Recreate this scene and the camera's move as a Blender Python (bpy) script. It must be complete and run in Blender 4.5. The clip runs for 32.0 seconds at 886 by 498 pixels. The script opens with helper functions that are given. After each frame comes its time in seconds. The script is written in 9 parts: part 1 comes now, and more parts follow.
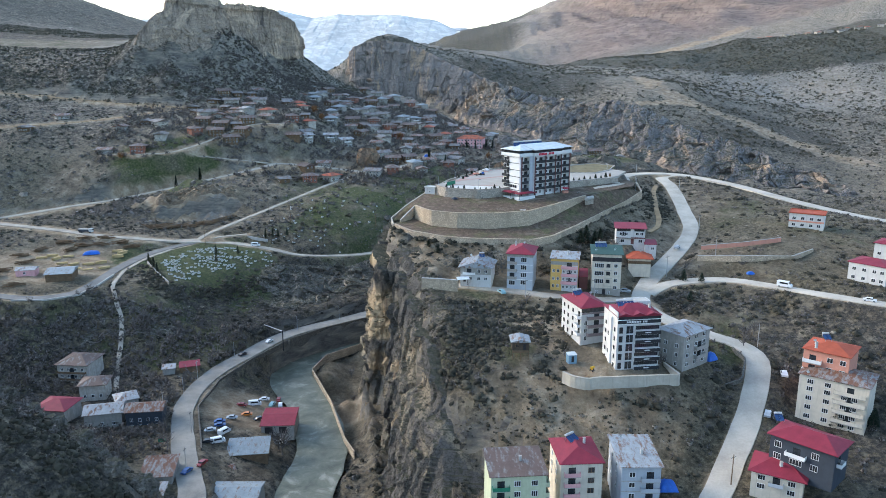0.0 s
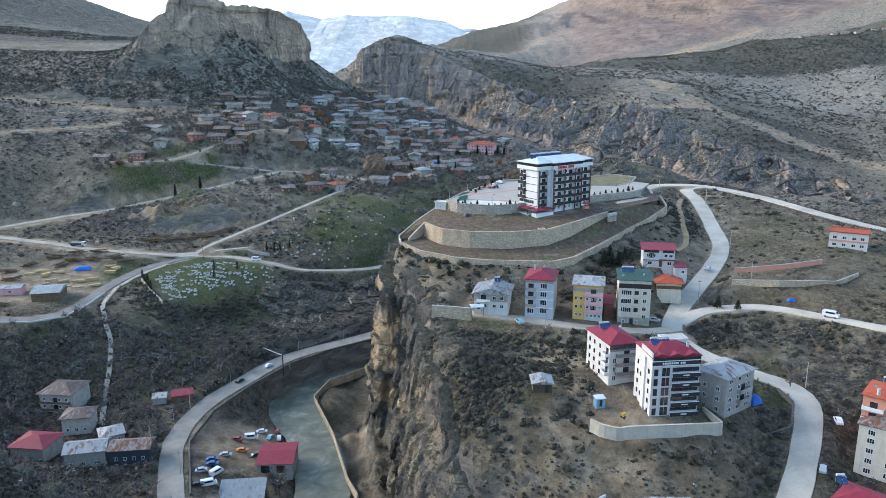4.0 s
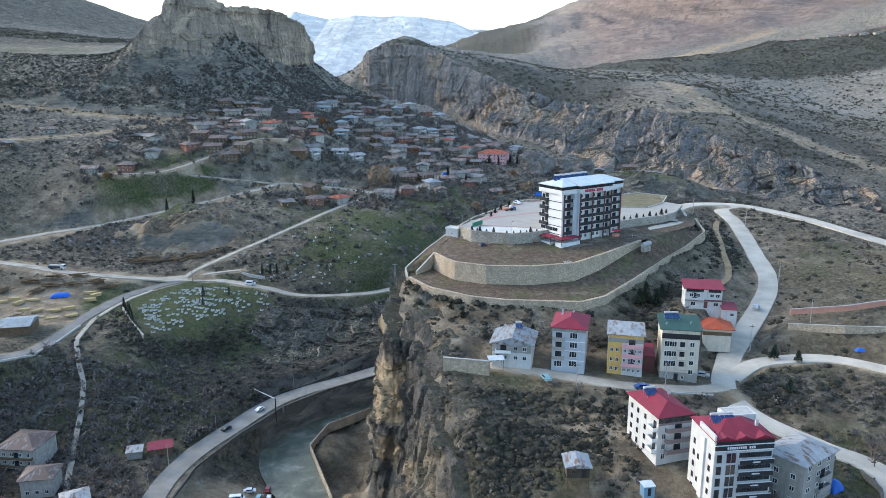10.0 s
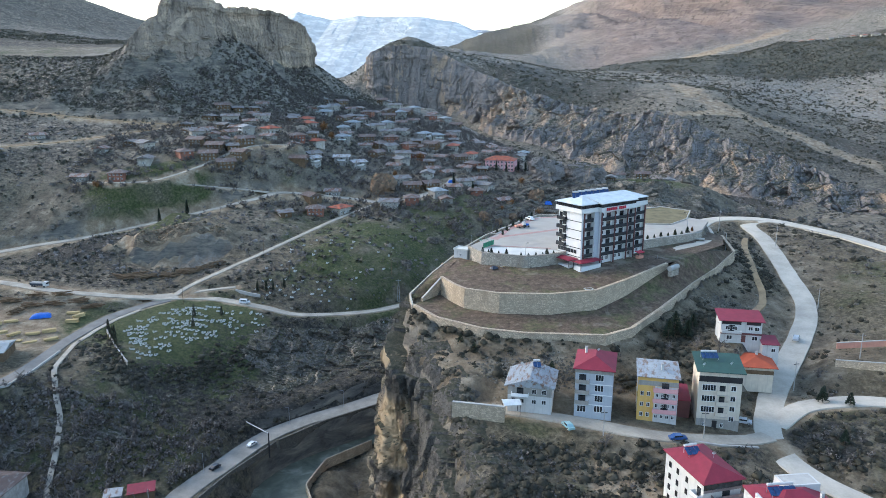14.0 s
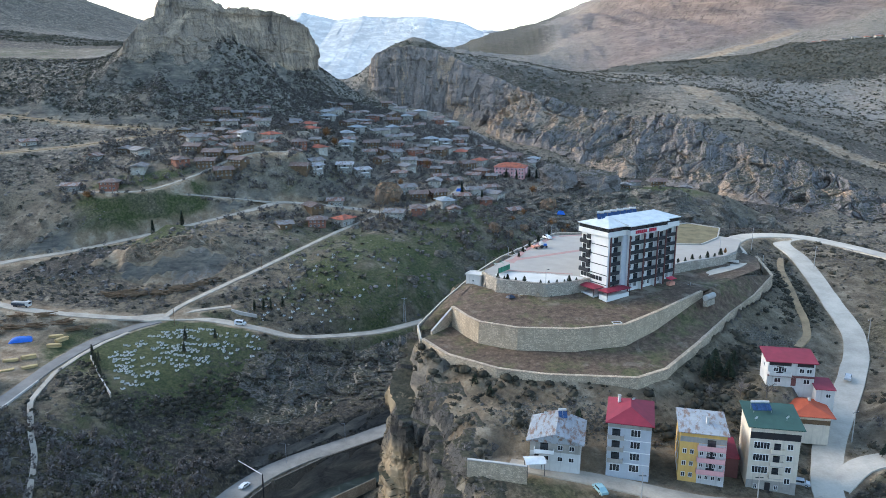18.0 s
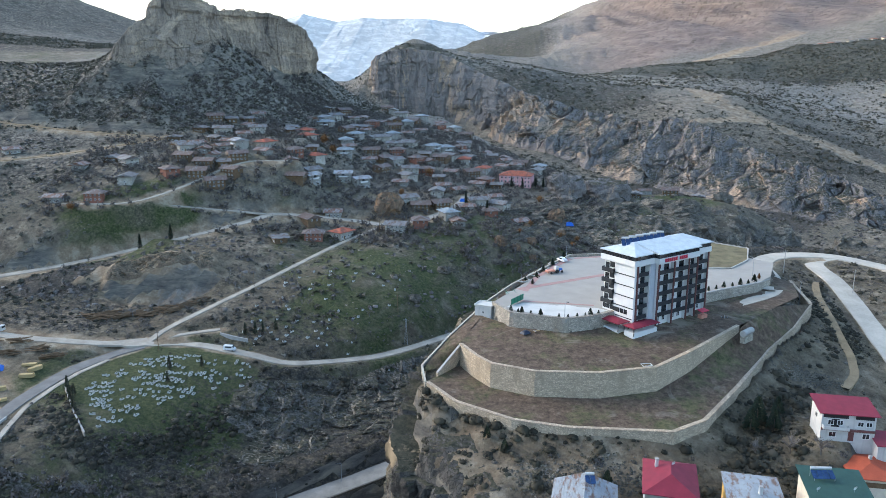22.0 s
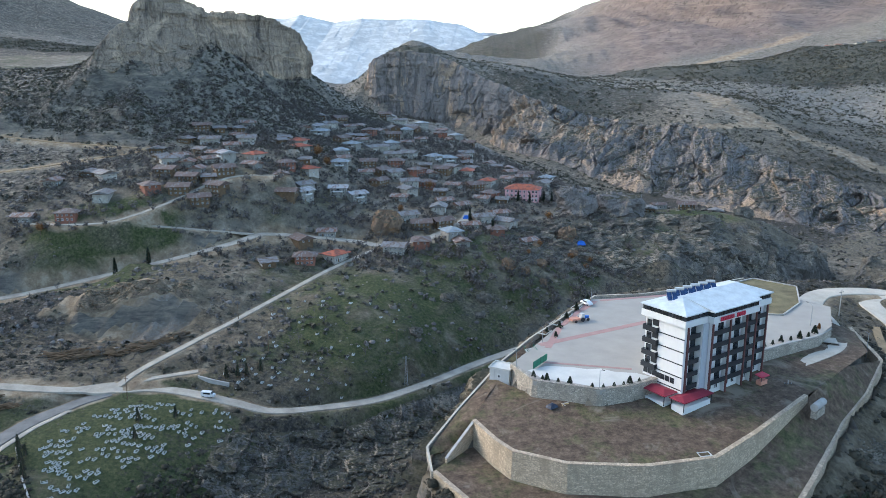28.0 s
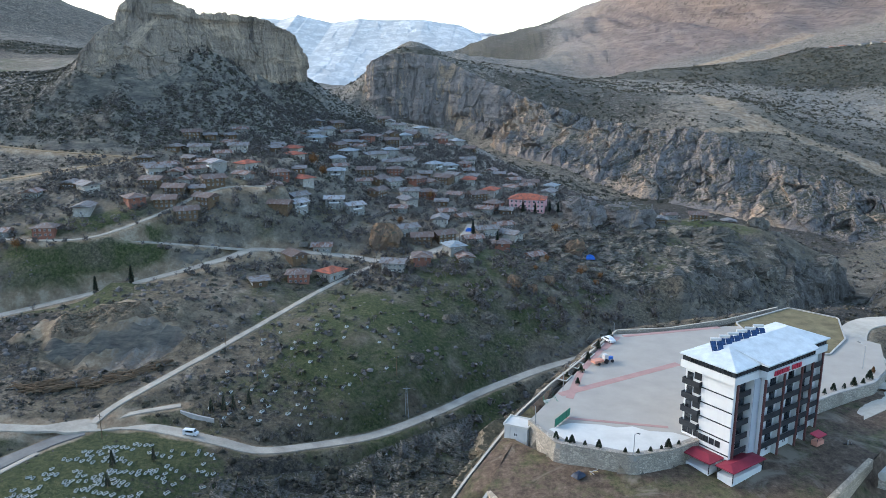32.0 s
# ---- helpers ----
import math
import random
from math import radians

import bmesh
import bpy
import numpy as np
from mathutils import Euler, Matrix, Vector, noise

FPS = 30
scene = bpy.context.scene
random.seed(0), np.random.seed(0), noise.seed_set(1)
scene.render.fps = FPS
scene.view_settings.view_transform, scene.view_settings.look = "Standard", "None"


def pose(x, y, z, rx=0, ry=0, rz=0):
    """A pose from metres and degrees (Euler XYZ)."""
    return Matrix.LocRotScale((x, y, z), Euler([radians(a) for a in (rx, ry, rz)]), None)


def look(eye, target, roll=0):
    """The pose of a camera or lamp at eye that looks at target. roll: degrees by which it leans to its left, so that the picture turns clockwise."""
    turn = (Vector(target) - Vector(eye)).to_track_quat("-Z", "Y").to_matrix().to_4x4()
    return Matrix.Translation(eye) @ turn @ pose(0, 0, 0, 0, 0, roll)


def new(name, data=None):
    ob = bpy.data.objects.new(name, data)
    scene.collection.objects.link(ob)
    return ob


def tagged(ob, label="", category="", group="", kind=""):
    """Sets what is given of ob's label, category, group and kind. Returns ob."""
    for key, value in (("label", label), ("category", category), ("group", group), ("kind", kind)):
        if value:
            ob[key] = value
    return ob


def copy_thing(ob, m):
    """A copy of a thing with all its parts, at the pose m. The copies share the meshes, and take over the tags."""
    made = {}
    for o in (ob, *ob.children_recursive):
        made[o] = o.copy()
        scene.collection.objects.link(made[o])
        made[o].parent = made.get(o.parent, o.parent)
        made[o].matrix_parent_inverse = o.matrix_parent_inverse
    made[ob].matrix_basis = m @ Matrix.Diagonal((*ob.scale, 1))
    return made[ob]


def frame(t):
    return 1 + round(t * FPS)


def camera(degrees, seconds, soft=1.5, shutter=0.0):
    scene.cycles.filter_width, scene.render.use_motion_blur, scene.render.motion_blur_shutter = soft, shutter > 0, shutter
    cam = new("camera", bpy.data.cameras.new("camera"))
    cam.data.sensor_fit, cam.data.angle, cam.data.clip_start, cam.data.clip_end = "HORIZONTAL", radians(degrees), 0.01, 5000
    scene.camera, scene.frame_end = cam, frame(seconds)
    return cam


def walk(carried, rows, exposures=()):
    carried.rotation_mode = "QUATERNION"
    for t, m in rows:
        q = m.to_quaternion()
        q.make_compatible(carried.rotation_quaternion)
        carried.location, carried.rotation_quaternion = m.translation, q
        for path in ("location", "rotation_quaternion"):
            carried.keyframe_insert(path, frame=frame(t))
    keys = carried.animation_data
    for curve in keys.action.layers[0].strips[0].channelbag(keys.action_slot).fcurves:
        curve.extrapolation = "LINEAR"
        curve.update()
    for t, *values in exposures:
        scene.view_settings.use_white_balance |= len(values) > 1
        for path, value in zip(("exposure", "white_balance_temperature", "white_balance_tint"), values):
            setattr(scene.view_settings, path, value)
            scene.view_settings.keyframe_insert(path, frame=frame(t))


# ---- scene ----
cam = camera(61.0, 32.0, 0.85)
PATH = [
    (0, pose(0.00, -0.00, 140.00, 76.43, 0, 0.00)),
    (1, pose(-0.41, 6.25, 140.56, 76.45, 0, 0.31)),
    (2, pose(-0.80, 12.52, 141.14, 76.45, 0, 0.49)),
    (3, pose(-1.15, 18.81, 141.76, 76.48, 0, 0.50)),
    (6, pose(-2.08, 37.64, 143.78, 76.48, 0, 1.05)),
    (7, pose(-2.46, 43.94, 144.42, 76.47, 0, 1.12)),
    (9, pose(-3.28, 56.61, 145.63, 76.49, 0, 1.18)),
    (11, pose(-4.19, 69.32, 146.71, 76.49, 0, 1.21)),
    (13, pose(-5.25, 81.93, 147.76, 76.50, 0, 1.38)),
    (14.5, pose(-6.15, 91.43, 148.61, 76.52, 0, 1.49)),
    (17, pose(-7.84, 107.33, 150.05, 76.52, 0, 1.69)),
    (19, pose(-9.21, 120.21, 151.23, 76.54, 0, 1.91)),
    (21, pose(-10.49, 132.89, 152.25, 76.59, 0, 1.88)),
    (23, pose(-11.80, 145.35, 153.32, 76.66, 0, 1.85)),
    (25, pose(-13.07, 157.94, 154.72, 76.69, 0, 1.81)),
    (28, pose(-14.96, 176.64, 156.98, 76.66, 0, 1.72)),
    (30, pose(-16.37, 189.18, 158.30, 76.70, 0, 1.64)),
    (32, pose(-17.84, 201.92, 159.71, 76.68, 0, 1.57)),
]
walk(cam, PATH, [(0, 2.1, 6620, 8), (20, 2.06, 6590, 8), (32, 1.94, 6560, 8)])

# ---- light: a pale evening sky over a valley that lies in shade ----
world = bpy.data.worlds.new("sky")
scene.world = world
world.use_nodes = True
_n, _l = world.node_tree.nodes, world.node_tree.links
_sky = _n.new("ShaderNodeTexSky")
_sky.sky_type = "NISHITA"
_sky.sun_disc = False
_sky.sun_elevation, _sky.sun_rotation = radians(16), radians(-70)
_sky.air_density, _sky.dust_density, _sky.ozone_density = 1.0, 1.2, 2.0
_n["Background"].inputs["Strength"].default_value = 0.15
_l.new(_sky.outputs["Color"], _n["Background"].inputs["Color"])
sun = new("sun", bpy.data.lights.new("sun", "SUN"))
sun.data.energy, sun.data.angle, sun.data.color = 0.6, radians(30), (1.0, 0.97, 0.94)
sun.matrix_world = look((-300, 109, 180), (0, 0, 0))

# ---- materials ----
def material(name, rough=0.85, metal=0.0):
    m = bpy.data.materials.new(name)
    m.use_nodes = True
    b = m.node_tree.nodes["Principled BSDF"]
    b.inputs["Roughness"].default_value, b.inputs["Metallic"].default_value = rough, metal
    b.inputs["Specular IOR Level"].default_value = 0.3
    return m, m.node_tree.nodes, m.node_tree.links, b


def noise_node(n, l, scale, detail=4.0, rough=0.6, coords="Object", squash=None, warp=0.0):
    tc = n.new("ShaderNodeTexCoord")
    t = n.new("ShaderNodeTexNoise")
    t.inputs["Scale"].default_value, t.inputs["Detail"].default_value = scale, detail
    t.inputs["Roughness"].default_value, t.inputs["Distortion"].default_value = rough, warp
    src = tc.outputs[coords]
    if squash:
        mp = n.new("ShaderNodeMapping")
        mp.inputs["Scale"].default_value = squash
        l.new(src, mp.inputs["Vector"])
        src = mp.outputs["Vector"]
    l.new(src, t.inputs["Vector"])
    return t.outputs["Fac"]


def ramp(n, l, fac, *stops):
    r = n.new("ShaderNodeValToRGB")
    e = r.color_ramp.elements
    while len(e) < len(stops):
        e.new(0.5)
    for k, (p, c) in enumerate(stops):
        e[k].position = p
        e[k].color = (*c, 1) if len(c) == 3 else c
    l.new(fac, r.inputs["Fac"])
    return r.outputs["Color"]


def mix(n, l, fac, a, b, kind="MIX"):
    x = n.new("ShaderNodeMix")
    x.data_type, x.blend_type = "RGBA", kind
    for k, v in ((0, fac), (6, a), (7, b)):
        if isinstance(v, (int, float)):
            x.inputs[k].default_value = v
        elif isinstance(v, tuple):
            x.inputs[k].default_value = (*v, 1)
        else:
            l.new(v, x.inputs[k])
    return x.outputs[2]


def step(n, l, fac, lo, hi):
    r = n.new("ShaderNodeMapRange")
    r.inputs[1].default_value, r.inputs[2].default_value = lo, hi
    l.new(fac, r.inputs[0])
    return r.outputs[0]


def bump(n, l, b, fac, strength, dist):
    x = n.new("ShaderNodeBump")
    x.inputs["Strength"].default_value, x.inputs["Distance"].default_value = strength, dist
    l.new(fac, x.inputs["Height"])
    l.new(x.outputs["Normal"], b.inputs["Normal"])


def paint(name, col, rough=0.75, metal=0.0, vary=0.12, scale=0.6, grain=8.0, dirt=0.0, bumpy=0.0):
    """A surface of one colour with stains at two scales."""
    m, n, l, b = material(name, rough, metal)
    big, small = noise_node(n, l, scale), noise_node(n, l, grain, 3.0)
    dark = tuple(c * (1 - 2 * vary) for c in col)
    light = tuple(min(1, c * (1 + vary)) for c in col)
    c = ramp(n, l, big, (0.3, dark), (0.7, light))
    c = mix(n, l, 0.25, c, ramp(n, l, small, (0.3, dark), (0.7, light)))
    if dirt:
        streak = noise_node(n, l, 1.0, 4.0, 0.6, squash=(1.2, 1.2, 0.12))
        c = mix(n, l, step(n, l, streak, 0.52, 0.8), c, tuple(v * (1 - dirt) for v in col))
    l.new(c, b.inputs["Base Color"])
    if bumpy:
        bump(n, l, b, small, bumpy, 0.05)
    return m


def ground_material():
    m, n, l, b = material("ground_scrubland", 0.95)
    geo = n.new("ShaderNodeNewGeometry")
    sep = n.new("ShaderNodeSeparateXYZ")
    l.new(geo.outputs["True Normal"], sep.inputs[0])
    flat = sep.outputs["Z"]
    attr = {}
    for k in ("far", "grass", "earth", "snow", "red", "brush", "haze_pale", "scar"):
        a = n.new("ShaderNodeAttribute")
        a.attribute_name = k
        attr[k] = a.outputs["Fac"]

    def total(p, q):
        g = n.new("ShaderNodeMath")
        g.operation = "ADD"
        l.new(p, g.inputs[0]), l.new(q, g.inputs[1])
        return g.outputs[0]
    n1, n2, n3 = noise_node(n, l, 0.018, 6, 0.62), noise_node(n, l, 0.13, 9, 0.76), noise_node(n, l, 0.7, 6, 0.76)
    lump = noise_node(n, l, 0.03, 4, 0.65, warp=0.5)
    patch, tuft = noise_node(n, l, 0.07, 6, 0.7, warp=0.6), noise_node(n, l, 0.33, 6, 0.75)
    soil = ramp(n, l, n2, (0.34, (0.065, 0.05, 0.034)), (0.5, (0.165, 0.129, 0.088)), (0.64, (0.33, 0.272, 0.196)))
    dry = ramp(n, l, n3, (0.36, (0.045, 0.038, 0.024)), (0.5, (0.115, 0.093, 0.058)), (0.64, (0.23, 0.187, 0.12)))
    c = mix(n, l, step(n, l, n1, 0.42, 0.6), soil, dry)
    # haze is painted here: soil fades to pale grey by the mask
    c = mix(n, l, attr["haze_pale"], c, ramp(n, l, n2, (0.3, (0.16, 0.15, 0.135)), (0.6, (0.38, 0.355, 0.32))))
    green = ramp(n, l, n3, (0.34, (0.022, 0.031, 0.011)), (0.5, (0.062, 0.076, 0.026)), (0.66, (0.13, 0.12, 0.056)))
    c = mix(n, l, step(n, l, total(attr["grass"], total(patch, lump)), 1.3, 1.62), c, green)
    twig = ramp(n, l, n3, (0.36, (0.02, 0.018, 0.014)), (0.52, (0.058, 0.05, 0.04)), (0.66, (0.14, 0.118, 0.095)))
    c = mix(n, l, step(n, l, total(attr["brush"], tuft), 0.9, 1.02), c, twig)
    clumps = n.new("ShaderNodeMath")
    clumps.operation = "MULTIPLY"
    l.new(step(n, l, total(attr["brush"], noise_node(n, l, 0.075, 5, 0.7)), 0.97, 1.06), clumps.inputs[0]), l.new(attr["far"], clumps.inputs[1])
    # far clumps are paler than near twigs, with haze in their tone
    c = mix(n, l, clumps.outputs[0], c, ramp(n, l, n2, (0.4, (0.045, 0.045, 0.034)), (0.6, (0.11, 0.102, 0.078))))
    bare = ramp(n, l, n2, (0.34, (0.16, 0.108, 0.068)), (0.5, (0.29, 0.215, 0.14)), (0.66, (0.44, 0.36, 0.26)))
    c = mix(n, l, step(n, l, total(attr["earth"], patch), 0.72, 0.95), c, bare)
    c = mix(n, l, step(n, l, total(attr["scar"], n2), 1.1, 1.4), c, ramp(n, l, tuft, (0.36, (0.11, 0.1, 0.09)), (0.5, (0.2, 0.185, 0.165)), (0.64, (0.32, 0.295, 0.26))))
    strata = noise_node(n, l, 0.12, 7, 0.72, squash=(0.6, 0.6, 2.2), warp=0.4)
    rock = ramp(n, l, strata, (0.3, (0.05, 0.046, 0.042)), (0.5, (0.17, 0.15, 0.125)), (0.68, (0.34, 0.28, 0.205)))
    stony = n.new("ShaderNodeMath")
    stony.operation = "MULTIPLY"
    l.new(step(n, l, flat, 0.68, 0.5), stony.inputs[0]), l.new(step(n, l, attr["grass"], 0.3, 0.1), stony.inputs[1])
    c = mix(n, l, stony.outputs[0], c, rock)
    lines = noise_node(n, l, 0.085, 5, 0.65, squash=(0.1, 0.1, 1.0), warp=0.2)
    folds = noise_node(n, l, 0.02, 9, 0.78)
    shrub = noise_node(n, l, 0.06, 5, 0.75)
    # great mountain: warm evening light and haze are mixed into this raised brown
    far = ramp(n, l, folds, (0.35, (0.19, 0.147, 0.132)), (0.5, (0.265, 0.203, 0.18)), (0.65, (0.35, 0.272, 0.238)))
    far = mix(n, l, step(n, l, lines, 0.52, 0.58), far, (0.33, 0.258, 0.225))
    far = mix(n, l, step(n, l, shrub, 0.53, 0.61), far, (0.17, 0.137, 0.118))
    c = mix(n, l, attr["red"], c, far)
    sn = mix(n, l, step(n, l, n1, 0.4, 0.52), (0.3, 0.34, 0.4), (0.82, 0.84, 0.87))
    c = mix(n, l, attr["snow"], c, sn)
    l.new(c, b.inputs["Base Color"])
    relief = n.new("ShaderNodeMath")
    relief.operation = "MULTIPLY"
    big = n.new("ShaderNodeMath")
    big.operation = "MULTIPLY"
    big.inputs[1].default_value = 26.0
    l.new(folds, big.inputs[0]), l.new(big.outputs[0], relief.inputs[0]), l.new(attr["red"], relief.inputs[1])
    bump(n, l, b, total(total(n2, n3), relief.outputs[0]), 1.0, 1.3)
    return m


def rock_material(name, dark, mid, pale, pale_at=0.6, size=1.0, marks=False):
    """Weathered limestone: fractured blocks, dark water streaks, tan fresh faces, strata and dry plants on the ledges."""
    m, n, l, b = material(name, 0.92)
    k = 1.0 / size
    fl = noise_node(n, l, 0.1 * k, 8, 0.72, squash=(1.7, 1.7, 0.28), warp=0.7)
    st = noise_node(n, l, 0.16 * k, 7, 0.7, squash=(0.35, 0.35, 3.0), warp=0.35)
    gr = noise_node(n, l, 1.0 * k, 6, 0.75)
    big = noise_node(n, l, 0.035 * k, 5, 0.65, warp=1.0)
    tc = n.new("ShaderNodeTexCoord")
    mp = n.new("ShaderNodeMapping")
    mp.inputs["Scale"].default_value = (0.32 * k, 0.32 * k, 0.2 * k)
    l.new(tc.outputs["Object"], mp.inputs["Vector"])
    cr = n.new("ShaderNodeTexVoronoi")
    cr.feature = "DISTANCE_TO_EDGE"
    l.new(mp.outputs["Vector"], cr.inputs["Vector"])
    c = ramp(n, l, fl, (0.34, dark), (0.47, mid), (pale_at, mid), (pale_at + 0.07, pale))
    c = mix(n, l, step(n, l, big, 0.53, 0.6), c, pale)
    half = tuple(0.5 * (p + q) for p, q in zip(dark, mid))
    c = mix(n, l, step(n, l, st, 0.55, 0.66), c, half)
    c = mix(n, l, step(n, l, gr, 0.42, 0.28), c, dark)
    c = mix(n, l, step(n, l, cr.outputs["Distance"], 0.05, 0.0), c, dark)
    if marks:
        for key, tone in (("fresh", ramp(n, l, fl, (0.36, (0.13, 0.09, 0.06)), (0.5, (0.4, 0.29, 0.175)), (0.66, (0.52, 0.4, 0.26)))), ("dark_patch", ramp(n, l, gr, (0.35, (0.012, 0.012, 0.012)), (0.65, (0.05, 0.045, 0.04))))):
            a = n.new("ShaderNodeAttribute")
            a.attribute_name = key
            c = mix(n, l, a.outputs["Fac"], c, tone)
    geo = n.new("ShaderNodeNewGeometry")
    sep = n.new("ShaderNodeSeparateXYZ")
    l.new(geo.outputs["Normal"], sep.inputs[0])
    veg = noise_node(n, l, 0.35, 6, 0.75)
    up = n.new("ShaderNodeMath")
    up.operation = "MULTIPLY_ADD"
    up.inputs[1].default_value = 0.9
    l.new(veg, up.inputs[0]), l.new(sep.outputs["Z"], up.inputs[2])
    c = mix(n, l, step(n, l, up.outputs[0], 1.22, 1.36), c, ramp(n, l, gr, (0.35, (0.025, 0.028, 0.016)), (0.65, (0.11, 0.098, 0.065))))
    l.new(c, b.inputs["Base Color"])
    h = n.new("ShaderNodeMath")
    h.operation = "ADD"
    l.new(fl, h.inputs[0]), l.new(gr, h.inputs[1])
    bump(n, l, b, h.outputs[0], 0.9, 1.2 * size)
    return m


def masonry(name, base, joint, sx=0.55, sz=0.32):
    """Rough-coursed stone facing: cells with darker joints."""
    m, n, l, b = material(name, 0.9)
    tc = n.new("ShaderNodeTexCoord")
    mp = n.new("ShaderNodeMapping")
    mp.inputs["Scale"].default_value = (1 / sx, 1 / sx, 1 / sz)
    l.new(tc.outputs["Object"], mp.inputs["Vector"])
    v = n.new("ShaderNodeTexVoronoi")
    v.inputs["Scale"].default_value = 1.0
    l.new(mp.outputs["Vector"], v.inputs["Vector"])
    e = n.new("ShaderNodeTexVoronoi")
    e.feature = "DISTANCE_TO_EDGE"
    e.inputs["Scale"].default_value = 1.0
    l.new(mp.outputs["Vector"], e.inputs["Vector"])
    sepc = n.new("ShaderNodeSeparateColor")
    l.new(v.outputs["Color"], sepc.inputs[0])
    lo, hi = tuple(c * 0.72 for c in base), tuple(min(1, c * 1.25) for c in base)
    c = ramp(n, l, sepc.outputs[0], (0.0, lo), (1.0, hi))
    c = mix(n, l, step(n, l, e.outputs["Distance"], 0.1, 0.02), c, joint)
    dark_patch = noise_node(n, l, 0.22, 5, 0.6, squash=(1, 1, 0.4))
    c = mix(n, l, step(n, l, dark_patch, 0.5, 0.75), c, tuple(q * 0.6 for q in base))
    l.new(c, b.inputs["Base Color"])
    bump(n, l, b, step(n, l, e.outputs["Distance"], 0.0, 0.14), 0.6, 0.08)
    return m


def sheet_roof(name, col, rust=(0.2, 0.1, 0.06), amount=0.0, rough=0.5, metal=0.0):
    """Ribbed sheet metal, weathered."""
    m, n, l, b = material(name, max(rough, 0.62), metal)
    big = noise_node(n, l, 0.5, 5, 0.6)
    fine = noise_node(n, l, 5.0, 4, 0.6)
    c = ramp(n, l, big, (0.3, tuple(v * 0.75 for v in col)), (0.7, tuple(min(1, v * 1.15) for v in col)))
    c = mix(n, l, 0.3, c, ramp(n, l, fine, (0.3, tuple(v * 0.7 for v in col)), (0.7, col)))
    if amount:
        rs = noise_node(n, l, 0.9, 6, 0.7, squash=(1.0, 0.35, 1.0))
        c = mix(n, l, step(n, l, rs, 0.62 - 0.3 * amount, 0.75 - 0.3 * amount), c, rust)
    l.new(c, b.inputs["Base Color"])
    return m


GROUND = ground_material()
ROCK = rock_material("cliff_limestone", (0.035, 0.032, 0.029), (0.135, 0.12, 0.103), (0.3, 0.24, 0.165), 0.6, 1.7, True)
ROCK_FAR = rock_material("far_limestone", (0.1, 0.092, 0.088), (0.265, 0.232, 0.212), (0.5, 0.36, 0.255), 0.58, 2.6)
ROCK_MESA = rock_material("mesa_limestone", (0.1, 0.083, 0.072), (0.36, 0.285, 0.22), (0.58, 0.44, 0.32), 0.56, 1.8)
ROCK_RUST = rock_material("rusty_boulder", (0.08, 0.06, 0.048), (0.2, 0.135, 0.09), (0.34, 0.2, 0.11), 0.55, 0.5)
ROCK_VALLEY = rock_material("valley_rock", (0.065, 0.058, 0.051), (0.205, 0.182, 0.157), (0.37, 0.305, 0.235), 0.58, 1.2)
ROCK_QUARRY = rock_material("quarry_rock", (0.08, 0.06, 0.046), (0.25, 0.185, 0.13), (0.4, 0.28, 0.18), 0.55, 0.7)
CONCRETE = paint("road_concrete", (0.4, 0.348, 0.28), 0.9, vary=0.2, scale=0.14, grain=1.6, bumpy=0.2)
PALE_ROAD = paint("bleached_road_concrete", (0.48, 0.425, 0.35), 0.9, vary=0.16, scale=0.12, grain=1.6, bumpy=0.2)
ASPHALT_GREY = paint("grey_road_asphalt", (0.19, 0.18, 0.165), 0.9, vary=0.2, scale=0.16, grain=1.8, bumpy=0.2)
ASPHALT = paint("worn_asphalt", (0.27, 0.248, 0.215), 0.9, vary=0.2, scale=0.16, grain=1.8, bumpy=0.2)
DIRT = paint("dirt_track", (0.32, 0.225, 0.13), 0.95, vary=0.2, scale=0.3, grain=3.0, bumpy=0.3)
STONE = masonry("wall_stone", (0.49, 0.38, 0.268), (0.28, 0.225, 0.17))
STONE_GREY = masonry("wall_stone_grey", (0.4, 0.345, 0.28), (0.22, 0.195, 0.165))
STONE_DARK = masonry("wall_stone_dark", (0.14, 0.128, 0.11), (0.07, 0.065, 0.058))
PALE_CONCRETE = paint("cast_concrete", (0.46, 0.41, 0.335), 0.9, vary=0.12, scale=0.3, grain=3.0, dirt=0.3)
WHITE = paint("white_render", (0.55, 0.537, 0.515), 0.8, vary=0.06, dirt=0.3)
DARK = paint("anthracite_cladding", (0.028, 0.031, 0.036), 0.5, vary=0.15)
HOTEL_WHITE = paint("clean_white_cladding", (0.65, 0.645, 0.63), 0.7, vary=0.03, dirt=0.08)
CREAM = paint("cream_render", (0.62, 0.545, 0.445), 0.85, vary=0.08, dirt=0.3)
YELLOW = paint("yellow_render", (0.66, 0.41, 0.13), 0.85, vary=0.08, dirt=0.2)
LIGHTBLUE = paint("pale_blue_render", (0.42, 0.445, 0.48), 0.85, vary=0.06, dirt=0.2)
PINK = paint("pink_render", (0.68, 0.36, 0.36), 0.85, vary=0.08, dirt=0.25)
SALMON = paint("salmon_render", (0.6, 0.27, 0.19), 0.85, vary=0.08, dirt=0.25)
GREY = paint("bare_cement_render", (0.33, 0.31, 0.28), 0.92, vary=0.14, dirt=0.35)
GREENISH = paint("pale_green_render", (0.52, 0.55, 0.38), 0.85, vary=0.08, dirt=0.25)
RED_ROOF = sheet_roof("crimson_metal_roof", (0.23, 0.024, 0.042), amount=0.0, rough=0.55)
ORANGE_ROOF = sheet_roof("orange_tile_roof", (0.38, 0.08, 0.04), amount=0.0, rough=0.8, metal=0.0)
